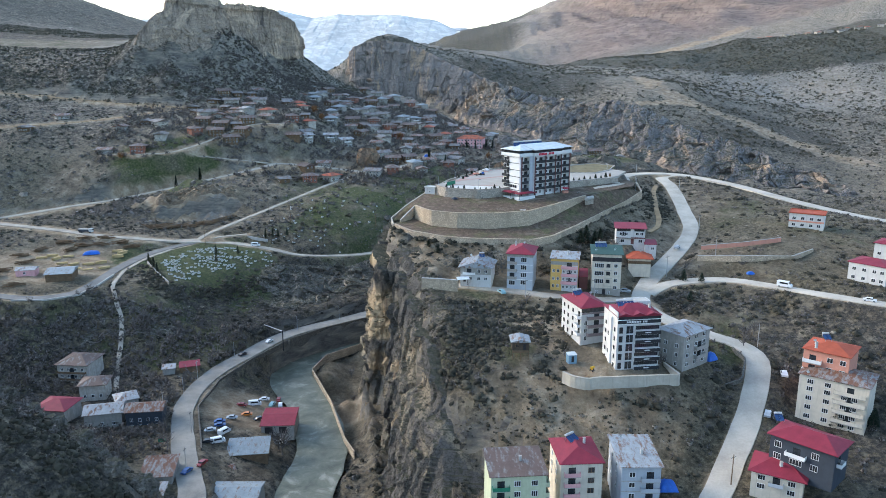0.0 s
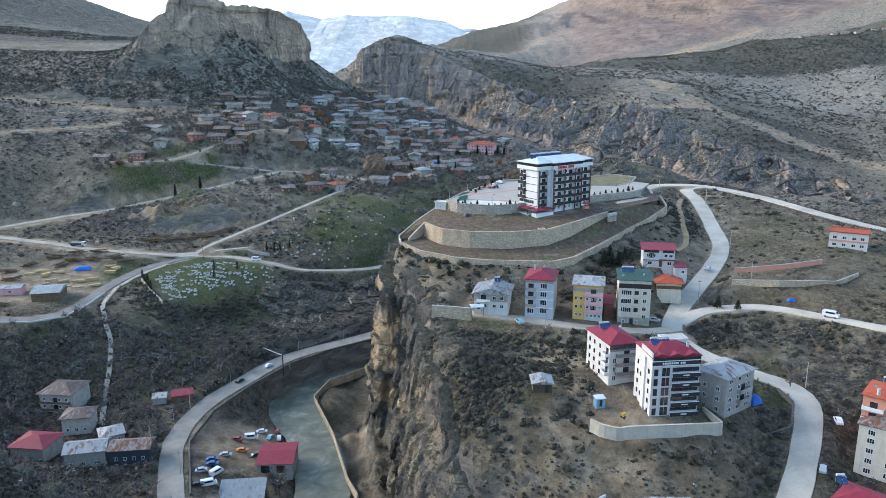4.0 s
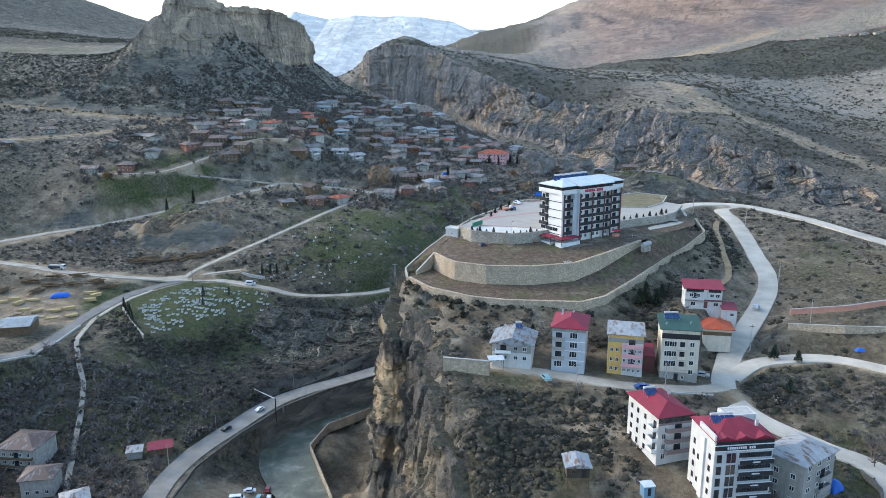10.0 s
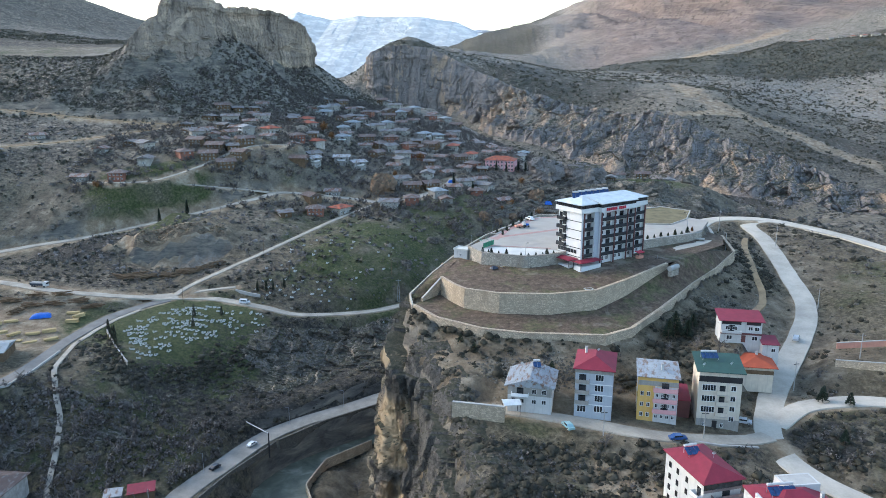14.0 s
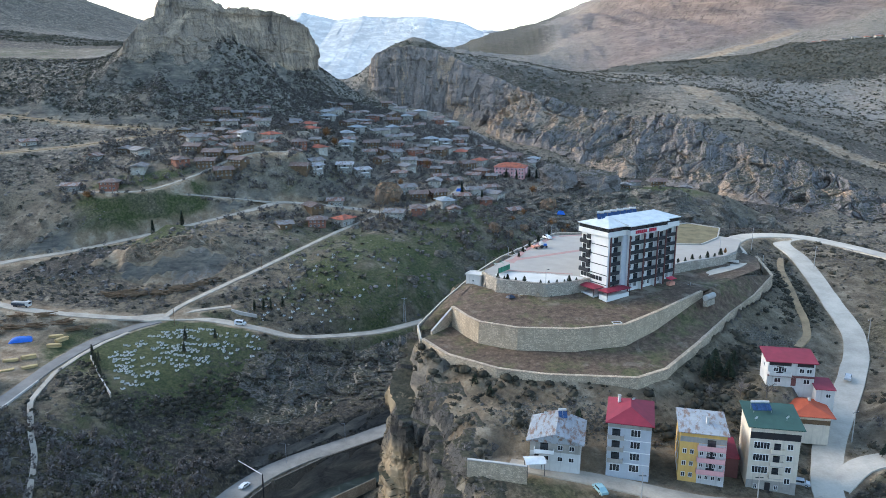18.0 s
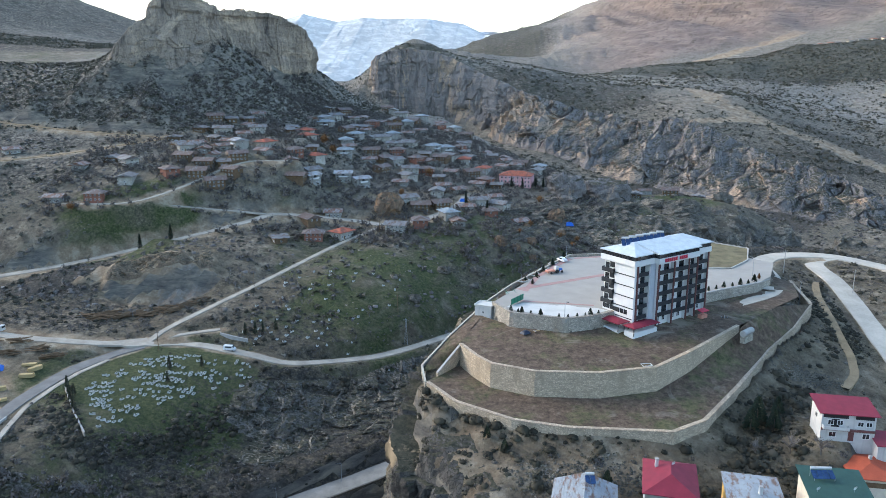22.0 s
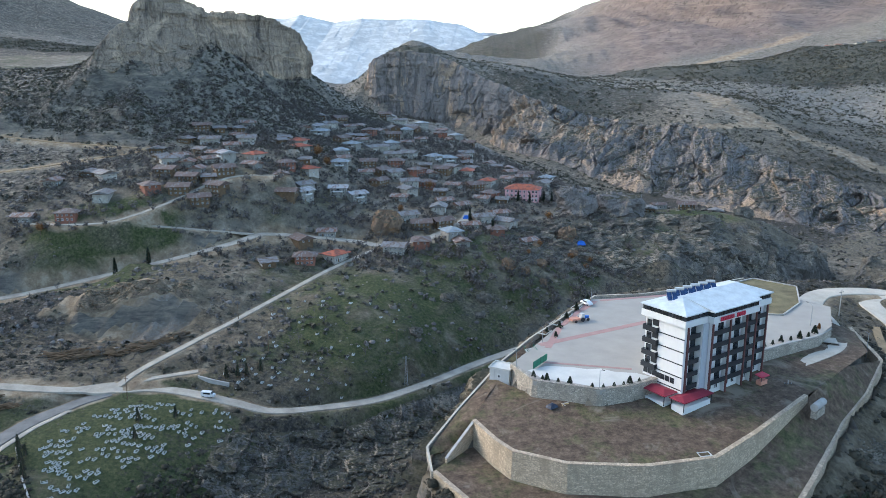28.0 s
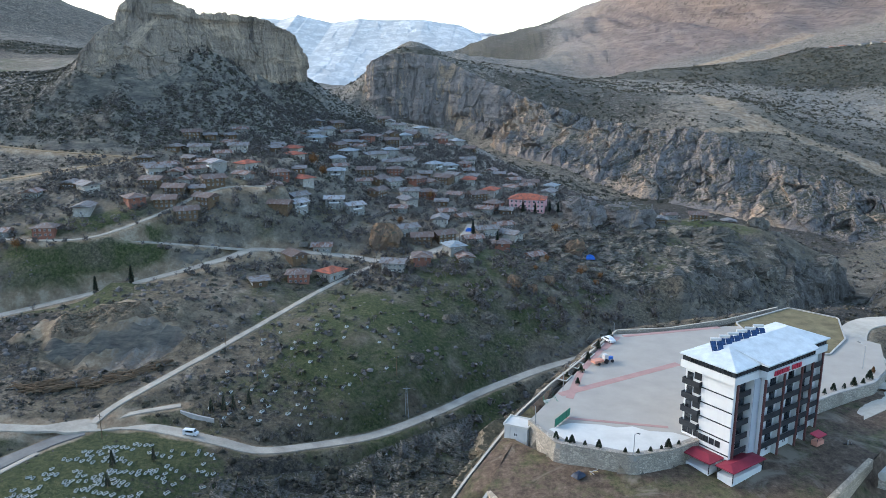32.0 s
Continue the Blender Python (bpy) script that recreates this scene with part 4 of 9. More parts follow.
def cliff(name, rim, foot, mat, label, nu, nv, swell=2.0, seed=0, step_size=6.0, ragged=0.25, ledges=0.5, cleft=None):
    """A rock face between a rim and a foot: buttressed, broken into blocks and ledged."""
    a, b = along(rim, 1.0), along(foot, 1.0)
    if len(rim) == len(foot):
        both = along(np.hstack([np.array(rim, float), np.array(foot, float)]), 1.0)
        a, b = both[:, :3], both[:, 3:]
    u = np.linspace(0, 1, nu)
    A = np.stack([np.interp(u, np.linspace(0, 1, len(a)), a[:, k]) for k in range(3)], 1)
    B = np.stack([np.interp(u, np.linspace(0, 1, len(b)), b[:, k]) for k in range(3)], 1)
    A[:, 2] += ragged * swell * (fbm(A[:, 0], A[:, 1], 0, step_size, 3, seed + 5) + 0.8 * cells(A[:, 0], A[:, 1], 0 * A[:, 0], step_size * 0.7, seed + 15))
    v = np.linspace(0, 1, nv)
    P = A[:, None] * (1 - v)[None, :, None] + B[:, None] * v[None, :, None]
    d = B[:, :2] - A[:, :2]
    t = np.gradient(A[:, :2] + B[:, :2], axis=0)
    for k in range(4):
        t = (np.vstack([t[:1]] * 3 + [t[:-3]]) + t + np.vstack([t[3:]] + [t[-1:]] * 3)) / 3
    nrm = np.stack([t[:, 1], -t[:, 0]], 1)
    nrm *= np.sign((nrm * d).sum(1).sum())
    nrm /= np.linalg.norm(nrm, axis=1)[:, None] + 1e-9
    x, y, z = P[..., 0], P[..., 1], P[..., 2]
    prof = np.sin(np.pi * np.clip(v, 0, 1)) ** 0.6
    ledge = fbm(x * 0.22, y * 0.22, z, step_size, 4, seed + 3)
    off = swell * (1.5 * fractured(x, y, z, step_size, seed) + ledges * np.sign(ledge) * np.abs(ledge) ** 0.6 + 0.4 * prof[None, :])
    if cleft:
        gash = np.exp(-((y - cleft[0] - 0.12 * (z - 25) + 1.5 * fbm(z, y * 0.1, 0, 9.0, 3, seed)) / (0.35 * cleft[2])) ** 2)
        off = off - cleft[1] * gash * smoothstep(0.1, 0.3, v)[None, :]
    P[..., 0] += nrm[:, None, 0] * off
    P[..., 1] += nrm[:, None, 1] * off
    back = P[:, :1].copy()
    back[:, 0, :2] -= nrm * (3.6 if cleft else 1.6) * swell
    back[:, 0, 2] -= 1.2 if cleft else 0.6
    P = np.concatenate([back, P], 1)
    m = nv + 1
    faces = [(i * m + j, (i + 1) * m + j, (i + 1) * m + j + 1, i * m + j + 1) for i in range(nu - 1) for j in range(m - 1)]
    ob = mesh_object(name, [tuple(q) for q in P.reshape(-1, 3)], faces, mat, smooth=False)
    if cleft:
        # fresh tan faces where slabs broke away, near-black patches under the overhang and in the cleft
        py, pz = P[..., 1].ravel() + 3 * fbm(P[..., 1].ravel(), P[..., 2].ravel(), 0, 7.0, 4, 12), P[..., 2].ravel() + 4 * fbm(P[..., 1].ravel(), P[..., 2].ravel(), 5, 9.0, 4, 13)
        for key, spots in (("fresh", ((299, 40, 8, 13), (309, 61, 5, 4), (260, 30, 9, 3.5), (292, 18, 5, 7), (230, 22, 3, 8), (277, 40, 3, 6))), ("dark_patch", ((305, 56.5, 9, 3.2), (300, 27, 4, 4), (280, 26, 7, 6), (248, 16, 7, 9), (312, 40, 4, 9), (238, 20, 2.5, 16), (268, 10, 9, 6)))):
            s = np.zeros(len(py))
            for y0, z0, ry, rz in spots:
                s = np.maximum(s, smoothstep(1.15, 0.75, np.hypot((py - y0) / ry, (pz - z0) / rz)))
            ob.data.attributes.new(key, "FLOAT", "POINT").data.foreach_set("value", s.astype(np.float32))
    return tagged(ob, label, "cliff", kind="structure")


def heights(x, y):
    """Heights of the ground sheet at many places."""
    i = np.clip(np.searchsorted(GX, x) - 1, 0, NX - 2)
    j = np.clip(np.searchsorted(GY, y) - 1, 0, NY - 2)
    u, v = (x - GX[i]) / (GX[i + 1] - GX[i]), (y - GY[j]) / (GY[j + 1] - GY[j])
    return (ZZ[j, i] * (1 - u) + ZZ[j, i + 1] * u) * (1 - v) + (ZZ[j + 1, i] * (1 - u) + ZZ[j + 1, i + 1] * u) * v


def outcrop(name, rim, foot, mat, label, nu, nv, swell, seed, step_size, sunk=0.25, calm_edge=0.08, tall=0.3, flute=1.0, reach=1.0, ribs=0.0):
    """Bare rock that breaks through a slope between two lines on the ground."""
    a, b = along(rim, 1.0), along(foot, 1.0)
    u = np.linspace(0, 1, nu)
    A = np.stack([np.interp(u, np.linspace(0, 1, len(a)), a[:, k]) for k in range(2)], 1)
    B = np.stack([np.interp(u, np.linspace(0, 1, len(b)), b[:, k]) for k in range(2)], 1)
    v = np.linspace(0, 1, nv)
    if reach < 1:
        B = A + reach * (B - A)
    x = A[:, None, 0] * (1 - v) + B[:, None, 0] * v
    y = A[:, None, 1] * (1 - v) + B[:, None, 1] * v
    z = heights(x.ravel(), y.ravel()).reshape(x.shape)
    d = B - A
    d /= np.linalg.norm(d, axis=1)[:, None]
    edge = np.minimum(smoothstep(0, calm_edge, v), smoothstep(1, 1 - 3.5 * calm_edge, v))[None, :] * np.minimum(smoothstep(0.02, 0.16, u[:, None] + 0.12 * fbm(x, y, z, 14.0, 3, seed + 31)), smoothstep(0.98, 0.84, u[:, None] + 0.12 * fbm(x, y, z, 14.0, 3, seed + 32)))
    rib = fractured(A[:, None, 0] + flute * (x - A[:, None, 0]), A[:, None, 1] + flute * (y - A[:, None, 1]), z, step_size, seed, tall)
    run = np.linspace(0, len(a), nu)[:, None] + 10 * fbm(x, y, z, 30.0, 3, seed + 7)
    rib = rib + ribs * (fbm(run, 0.12 * z, 0.3, 34.0, 4, seed + 5, True) - 0.3)
    off = swell * (1.5 * rib - sunk) * edge - 0.8 * swell * (1 - edge) ** 3
    P = np.stack([x + 0.8 * d[:, None, 0] * off, y + 0.8 * d[:, None, 1] * off, z + 0.5 * off], -1)
    faces = [(i * nv + j, (i + 1) * nv + j, (i + 1) * nv + j + 1, i * nv + j + 1) for i in range(nu - 1) for j in range(nv - 1)]
    ob = mesh_object(name, [tuple(q) for q in P.reshape(-1, 3)], faces, mat, smooth=False)
    return tagged(ob, label, "cliff", kind="structure")


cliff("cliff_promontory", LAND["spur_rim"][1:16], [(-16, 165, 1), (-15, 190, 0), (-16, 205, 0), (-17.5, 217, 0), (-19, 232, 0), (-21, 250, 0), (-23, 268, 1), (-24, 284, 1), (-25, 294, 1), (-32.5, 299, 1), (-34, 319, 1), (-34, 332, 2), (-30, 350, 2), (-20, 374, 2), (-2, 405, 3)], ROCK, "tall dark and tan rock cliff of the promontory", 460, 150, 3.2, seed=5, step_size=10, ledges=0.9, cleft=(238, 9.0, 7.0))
cliff("cliff_hotel", [(-30, 322, 52), (-29, 334, 54), (-22, 349, 60), (-11, 370, 64), (2, 391, 68), (20, 420, 72), (50, 438, 70), (80, 456, 68)], [(-32, 325, 3), (-26, 372, 3), (-6, 412, 4), (20, 455, 5), (55, 480, 18), (85, 505, 20)], ROCK, "dark rock face dropping from the hotel plateau", 130, 60, 2.2, seed=9, step_size=8)
cliff("cliff_mesa", [(-296, 752, 160), (-290, 748, 173), (-281, 752, 186), (-276, 757, 191), (-270, 761, 194), (-268, 767, 208), (-258, 775, 219), (-244, 785, 216), (-235, 795, 208), (-228, 815, 205), (-217, 830, 205), (-199, 858, 204), (-183, 880, 199), (-172, 902, 190), (-170, 925, 180), (-173, 942, 168), (-185, 975, 160)], [(-296, 742, 150), (-287, 739, 150), (-270, 743, 148), (-257, 747, 147), (-245, 756, 145), (-234, 771, 150), (-224, 791, 156), (-215, 813, 156), (-207, 831, 152), (-194, 859, 142), (-182, 883, 138), (-172, 908, 136), (-169, 935, 136), (-172, 950, 136), (-184, 985, 140)], ROCK_MESA, "pale flat-topped limestone butte wall", 460, 100, 2.4, seed=21, step_size=12, ragged=0.7, ledges=1.3)
cliff("cliff_gorge", [(-176, 1434, 158), (-166, 1402, 172), (-157, 1384, 177), (-134, 1380, 185), (-99, 1375, 188), (-64, 1368, 181), (-31, 1357, 169), (6, 1340, 151), (34, 1318, 138), (72, 1306, 122), (110, 1292, 104)], [(-184, 1424, 100), (-172, 1390, 100), (-155, 1370, 92), (-130, 1364, 78), (-98, 1358, 70), (-62, 1347, 62), (-28, 1330, 54), (8, 1305, 50), (38, 1282, 46), (80, 1262, 50), (122, 1246, 56)], ROCK_FAR, "flat-topped block of the gorge in fluted tan and grey rock", 320, 90, 4.6, seed=33, step_size=15, ledges=0.8)
outcrop("cliff_canyon", [(-10, 1362), (46, 1330), (104, 1305), (166, 1276), (212, 1246), (248, 1206), (293, 1176), (322, 1146), (352, 1096), (390, 1046), (420, 996), (460, 946), (520, 896)], [(-12, 1290), (36, 1200), (91, 1130), (140, 1060), (186, 1010), (228, 970), (267, 930), (304, 900), (340, 870), (376, 850), (411, 830), (450, 800), (480, 780)], ROCK_FAR, "long rugged canyon wall in grey and tan rock", 640, 150, 10.0, 51, 26, sunk=-0.9, tall=0.3, flute=0.6, reach=1.04, ribs=0.9)
outcrop("cliff_village", [(-8, 620), (15, 655), (52, 668), (80, 684), (112, 704), (150, 700), (178, 686), (206, 690), (232, 702), (262, 699), (300, 722)], [(20, 572), (50, 590), (75, 602), (105, 615), (150, 628), (185, 640), (215, 642), (245, 646), (285, 660), (330, 690)], ROCK_VALLEY, "broken rock slope below the village", 300, 90, 5.5, 61, 10, sunk=0.15, ribs=0.4)
outcrop("cliff_valley", [(-112, 420), (-85, 432), (-60, 447), (-32, 474), (-5, 502)], [(-96, 362), (-66, 385), (-42, 402), (-18, 424), (8, 468)], ROCK_VALLEY, "dark rocky slope above the valley road", 240, 110, 3.0, 65, 7, sunk=0.1)
outcrop("cliff_spur", [(-12, 314), (-7, 298), (-1, 282), (2, 264), (5, 242), (7, 222)], [(-27, 319), (-25, 302), (-20, 285), (-15, 269), (-10, 249), (-5, 229)], ROCK, "rugged rock along the edge of the spur", 240, 34, 1.7, 83, 6, sunk=0.3)
outcrop("cliff_quarry", [(-193, 513), (-176, 516), (-158, 517), (-138, 523)], [(-194, 493), (-176, 499), (-158, 505), (-138, 507)], ROCK_QUARRY, "broken tan rock at the top of the old quarry", 170, 60, 1.8, 69, 4, sunk=-0.25)
outcrop("cliff_left", [(-168, 335), (-152, 348), (-135, 352), (-120, 352)], [(-165, 312), (-150, 322), (-130, 328), (-112, 334)], ROCK_VALLEY, "dark rocks in the slope above the old houses", 60, 40, 1.6, 67, 5, sunk=0.5)
cliff("mountain_snow", [(-2300, 4300, 420), (-1500, 4450, 400), (-1142, 4560, 448), (-1040, 4560, 440), (-946, 4560, 466), (-860, 4560, 440), (-753, 4560, 420), (-600, 4560, 442), (-460, 4560, 434), (-350, 4560, 436), (-234, 4560, 434), (-120, 4560, 416), (-41, 4560, 408), (80, 4450, 345), (240, 4300, 330)], [(-2300, 3200, 60), (-1500, 3200, 40), (-900, 3300, 20), (-500, 3400, 10), (-100, 3400, 20), (240, 3500, 60)], SNOW, "pale snow-streaked mountain range in the distance", 260, 70, 12.0, seed=71, step_size=170)

# ---- building kit ----
GLASS, _n, _l, _b = material("dark_window_glass", 0.08)
_l.new(ramp(_n, _l, noise_node(_n, _l, 0.7, 2), (0.35, (0.012, 0.014, 0.017)), (0.7, (0.05, 0.057, 0.065))), _b.inputs["Base Color"])
_b.inputs["Specular IOR Level"].default_value = 0.6
FRAME = paint("white_window_frame", (0.7, 0.7, 0.69), 0.5, vary=0.05)
METAL = paint("dark_metal", (0.05, 0.05, 0.055), 0.5, 0.6, vary=0.15)
STEEL = paint("galvanised_steel", (0.42, 0.43, 0.44), 0.45, 0.6, vary=0.1)
SOLAR, _n, _l, _b = material("solar_glass", 0.12)
_l.new(ramp(_n, _l, noise_node(_n, _l, 1.5, 3), (0.3, (0.012, 0.03, 0.08)), (0.7, (0.03, 0.07, 0.17))), _b.inputs["Base Color"])
MAROON = paint("maroon_column", (0.15, 0.06, 0.055), 0.7, vary=0.12)
WOOD = paint("weathered_timber", (0.17, 0.11, 0.065), 0.9, vary=0.22, grain=6.0)
WOOD_OLD = paint("dark_old_timber", (0.085, 0.062, 0.045), 0.9, vary=0.22, grain=6.0)
CABIN_BLUE = paint("pale_blue_sheet", (0.2, 0.33, 0.42), 0.6, vary=0.1)
MACHINE_YELLOW = paint("yellow_machine_paint", (0.6, 0.36, 0.04), 0.5, vary=0.1)
WOOD_PALE = paint("fresh_timber", (0.48, 0.35, 0.17), 0.85, vary=0.16, grain=5.0)
SLAB = paint("cement_slab", (0.4, 0.38, 0.35), 0.9, vary=0.12)
TARP = paint("blue_tarpaulin", (0.02, 0.13, 0.5), 0.5, vary=0.2, grain=3.0)
SIGN_RED = paint("red_sign", (0.5, 0.03, 0.06), 0.5, vary=0.05)
GREENPAINT = paint("green_painted_metal", (0.03, 0.2, 0.12), 0.5, vary=0.1)
DARKBLUE = paint("slate_blue_cladding", (0.045, 0.055, 0.07), 0.7, vary=0.1)
MAUVE = paint("mauve_render", (0.25, 0.19, 0.185), 0.85, vary=0.1, dirt=0.2)
MESHES = {}


def boxes(*rows):
    """Verts and faces of boxes: x0, x1, y0, y1, z0, z1."""
    v, f = [], []
    for x0, x1, y0, y1, z0, z1 in rows:
        a = len(v)
        v += [(x, y, z) for z in (z0, z1) for x, y in ((x0, y0), (x1, y0), (x1, y1), (x0, y1))]
        f += [tuple(a + i for i in q) for q in ((3, 2, 1, 0), (4, 5, 6, 7), (0, 1, 5, 4), (1, 2, 6, 5), (2, 3, 7, 6), (3, 0, 4, 7))]
    return v, f


def tube(a, b, r0, r1=None, n=8, caps=True):
    a, b = Vector(a), Vector(b)
    d = (b - a).normalized()
    s = d.orthogonal().normalized()
    t = d.cross(s)
    r1 = r0 if r1 is None else r1
    v, f = [], []
    for c, r in ((a, r0), (b, r1)):
        v += [tuple(c + (s * math.cos(q) + t * math.sin(q)) * r) for q in (2 * math.pi * k / n for k in range(n))]
    f = [(k, (k + 1) % n, n + (k + 1) % n, n + k) for k in range(n)]
    if caps:
        f += [tuple(range(n - 1, -1, -1)), tuple(range(n, 2 * n))]
    return v, f


def join(*geos):
    v, f = [], []
    for gv, gf in geos:
        a = len(v)
        v += gv
        f += [tuple(a + i for i in q) for q in gf]
    return v, f


def part(name, geo, mat, parent=None, label="", at=None, key=None, smooth=False):
    """One mesh object under a thing; with a key alike pieces share their mesh."""
    if key is not None and key in MESHES:
        ob = new(name, MESHES[key])
        if parent:
            ob.parent = parent
    else:
        ob = mesh_object(name, geo[0], geo[1], mat, parent, smooth)
        if key is not None:
            MESHES[key] = ob.data
    if at is not None:
        ob.matrix_basis = at
    return tagged(ob, label)


def thing(name, label, category, at, group=""):
    ob = new(name)
    ob.matrix_basis = at
    ob.empty_display_size = 0.5
    return tagged(ob, label, category, group)


FACE = {"front": lambda u, w, d: pose(u, 0, 0), "right": lambda u, w, d: pose(w, u, 0, 0, 0, 90), "left": lambda u, w, d: pose(0, d - u, 0, 0, 0, -90), "back": lambda u, w, d: pose(w - u, d, 0, 0, 0, 180)}


def prism(poly, z0, z1):
    """A plan outline raised from z0 to z1."""
    n = len(poly)
    v = [(x, y, z) for z in (z0, z1) for x, y in poly]
    return v, [(k, (k + 1) % n, n + (k + 1) % n, n + k) for k in range(n)] + [tuple(range(n - 1, -1, -1)), tuple(range(n, 2 * n))]


def frame_geo(w, h, t, mullions, y0=-0.1, y1=0.05):
    """One piece of window frame: a plate with its panes cut out."""
    xs = [-w / 2, -w / 2 + t]
    for k in range(mullions):
        x = -w / 2 + w * (k + 1) / (mullions + 1)
        xs += [x - 0.04, x + 0.04]
    xs += [w / 2 - t, w / 2]
    zs = [0, t, h - t, h]
    nx = len(xs)
    v = [(x, y, z) for y in (y0, y1) for z in zs for x in xs]
    N = nx * 4

    def solid(i, j):
        return 0 <= i < nx - 1 and 0 <= j < 3 and (j != 1 or i % 2 == 0)
    f = []
    for j in range(3):
        for i in range(nx - 1):
            if not solid(i, j):
                continue
            a, b, c, d = j * nx + i, j * nx + i + 1, (j + 1) * nx + i + 1, (j + 1) * nx + i
            f.append((a, b, c, d))
            for (p, q), (ii, jj) in (((b, a), (i, j - 1)), ((c, b), (i + 1, j)), ((d, c), (i, j + 1)), ((a, d), (i - 1, j))):
                if not solid(ii, jj):
                    f.append((p, q, q + N, p + N))
    return v, f


def window(parent, m, w, h, mullions=1, frame=FRAME):
    """A framed window; m is the pose of its sill's middle, facing -y."""
    t = 0.09
    o = part("window", frame_geo(w, h, t, mullions), frame, parent, at=m, key=("win", w, h, mullions, frame.name))
    part("pane", boxes((-w / 2 + t, w / 2 - t, -0.045, 0.02, t, h - t)), GLASS, o, key=("pane", w, h))
    return o


def balcony(parent, m, w, depth, h=1.0, wall=SLAB, slab=SLAB, back=None, height=2.6, door=True):
    """A slab with a solid parapet and a door behind; m: the middle of its edge on the wall, facing -y."""
    o = part("balcony", boxes((-w / 2, w / 2, -depth, 0.02, -0.18, 0)), slab, parent, at=m, key=("bal", w, depth, slab.name))
    part("railing", prism([(-w / 2, 0), (-w / 2, -depth - 0.02), (w / 2, -depth - 0.02), (w / 2, 0), (w / 2 - 0.1, 0), (w / 2 - 0.1, -depth + 0.1), (-w / 2 + 0.1, -depth + 0.1), (-w / 2 + 0.1, 0)], 0.0, h), wall, o, key=("rail", w, depth, h, wall.name))
    if door:
        dw = min(1.8, w * 0.5)
        part("balcony_door", boxes((-dw / 2, dw / 2, -0.06, 0.02, 0.02, 2.15)), GLASS, o, key=("bdoor", dw))
    return o


def roof_geo(w, d, over, rise, kind, thick=0.16):
    x0, x1, y0, y1 = -over, w + over, -over, d + over
    if kind == "flat":
        return boxes((x0, x1, y0, y1, 0, thick), (x0, x1, y0, y0 + 0.2, thick, thick + 0.3), (x0, x1, y1 - 0.2, y1, thick, thick + 0.3), (x0, x0 + 0.2, y0 + 0.2, y1 - 0.2, thick, thick + 0.3), (x1 - 0.2, x1, y0 + 0.2, y1 - 0.2, thick, thick + 0.3))
    e = [(x0, y0), (x1, y0), (x1, y1), (x0, y1)]
    v = [(x, y, 0) for x, y in e] + [(x, y, thick) for x, y in e]
    lw, ld = x1 - x0, y1 - y0
    if kind == "hip":
        k = min(lw, ld) / 2
        if lw >= ld:
            v += [(x0 + k * 0.9, (y0 + y1) / 2, thick + rise), (x1 - k * 0.9, (y0 + y1) / 2, thick + rise)]
            top = [(4, 5, 9, 8), (6, 7, 8, 9), (5, 6, 9), (7, 4, 8)]
        else:
            v += [((x0 + x1) / 2, y0 + k * 0.9, thick + rise), ((x0 + x1) / 2, y1 - k * 0.9, thick + rise)]
            top = [(4, 5, 8), (6, 7, 9), (5, 6, 9, 8), (7, 4, 8, 9)]
    elif kind == "gable_x":
        v += [(x0, (y0 + y1) / 2, thick + rise), (x1, (y0 + y1) / 2, thick + rise)]
        top = [(4, 5, 9, 8), (6, 7, 8, 9), (5, 6, 9), (7, 4, 8)]
    elif kind == "gable_y":
        v += [((x0 + x1) / 2, y0, thick + rise), ((x0 + x1) / 2, y1, thick + rise)]
        top = [(4, 5, 8), (6, 7, 9), (5, 6, 9, 8), (7, 4, 8, 9)]
    else:  # lean-to, higher at the back
        v[6], v[7] = (x1, y1, thick + rise), (x0, y1, thick + rise)
        v[2], v[3] = (x1, y1, rise), (x0, y1, rise)
        top = [(4, 5, 6, 7)]
    f = [(3, 2, 1, 0), (0, 1, 5, 4), (1, 2, 6, 5), (2, 3, 7, 6), (3, 0, 4, 7)] + top
    return v, f


def ribs(w, d, over, rise, kind, gap=0.6):
    """Raised seams that run down a hip or lean-to roof."""
    rows = []
    v, f = [], []
    n = int((w + 2 * over) / gap)
    for k in range(1, n):
        x = -over + k * (w + 2 * over) / n
        if kind == "lean":
            a, b = (x, -over, 0.17), (x, d + over, 0.17 + rise)
        elif kind == "gable_y":
            z = rise * (1 - abs(x - w / 2) / (w / 2 + over))
            a, b = (x, -over, 0.17 + z), (x, d + over, 0.17 + z)
        else:
            continue
        rows.append(((a[0], a[1], a[2]), (b[0], b[1], b[2])))
    for a, b in rows:
        k = len(v)
        v += [(a[0] - 0.03, a[1], a[2]), (a[0] + 0.03, a[1], a[2]), (a[0], a[1], a[2] + 0.06), (b[0] - 0.03, b[1], b[2]), (b[0] + 0.03, b[1], b[2]), (b[0], b[1], b[2] + 0.06)]
        f += [(k, k + 2, k + 5, k + 3), (k + 1, k + 4, k + 5, k + 2)]
    return v, f


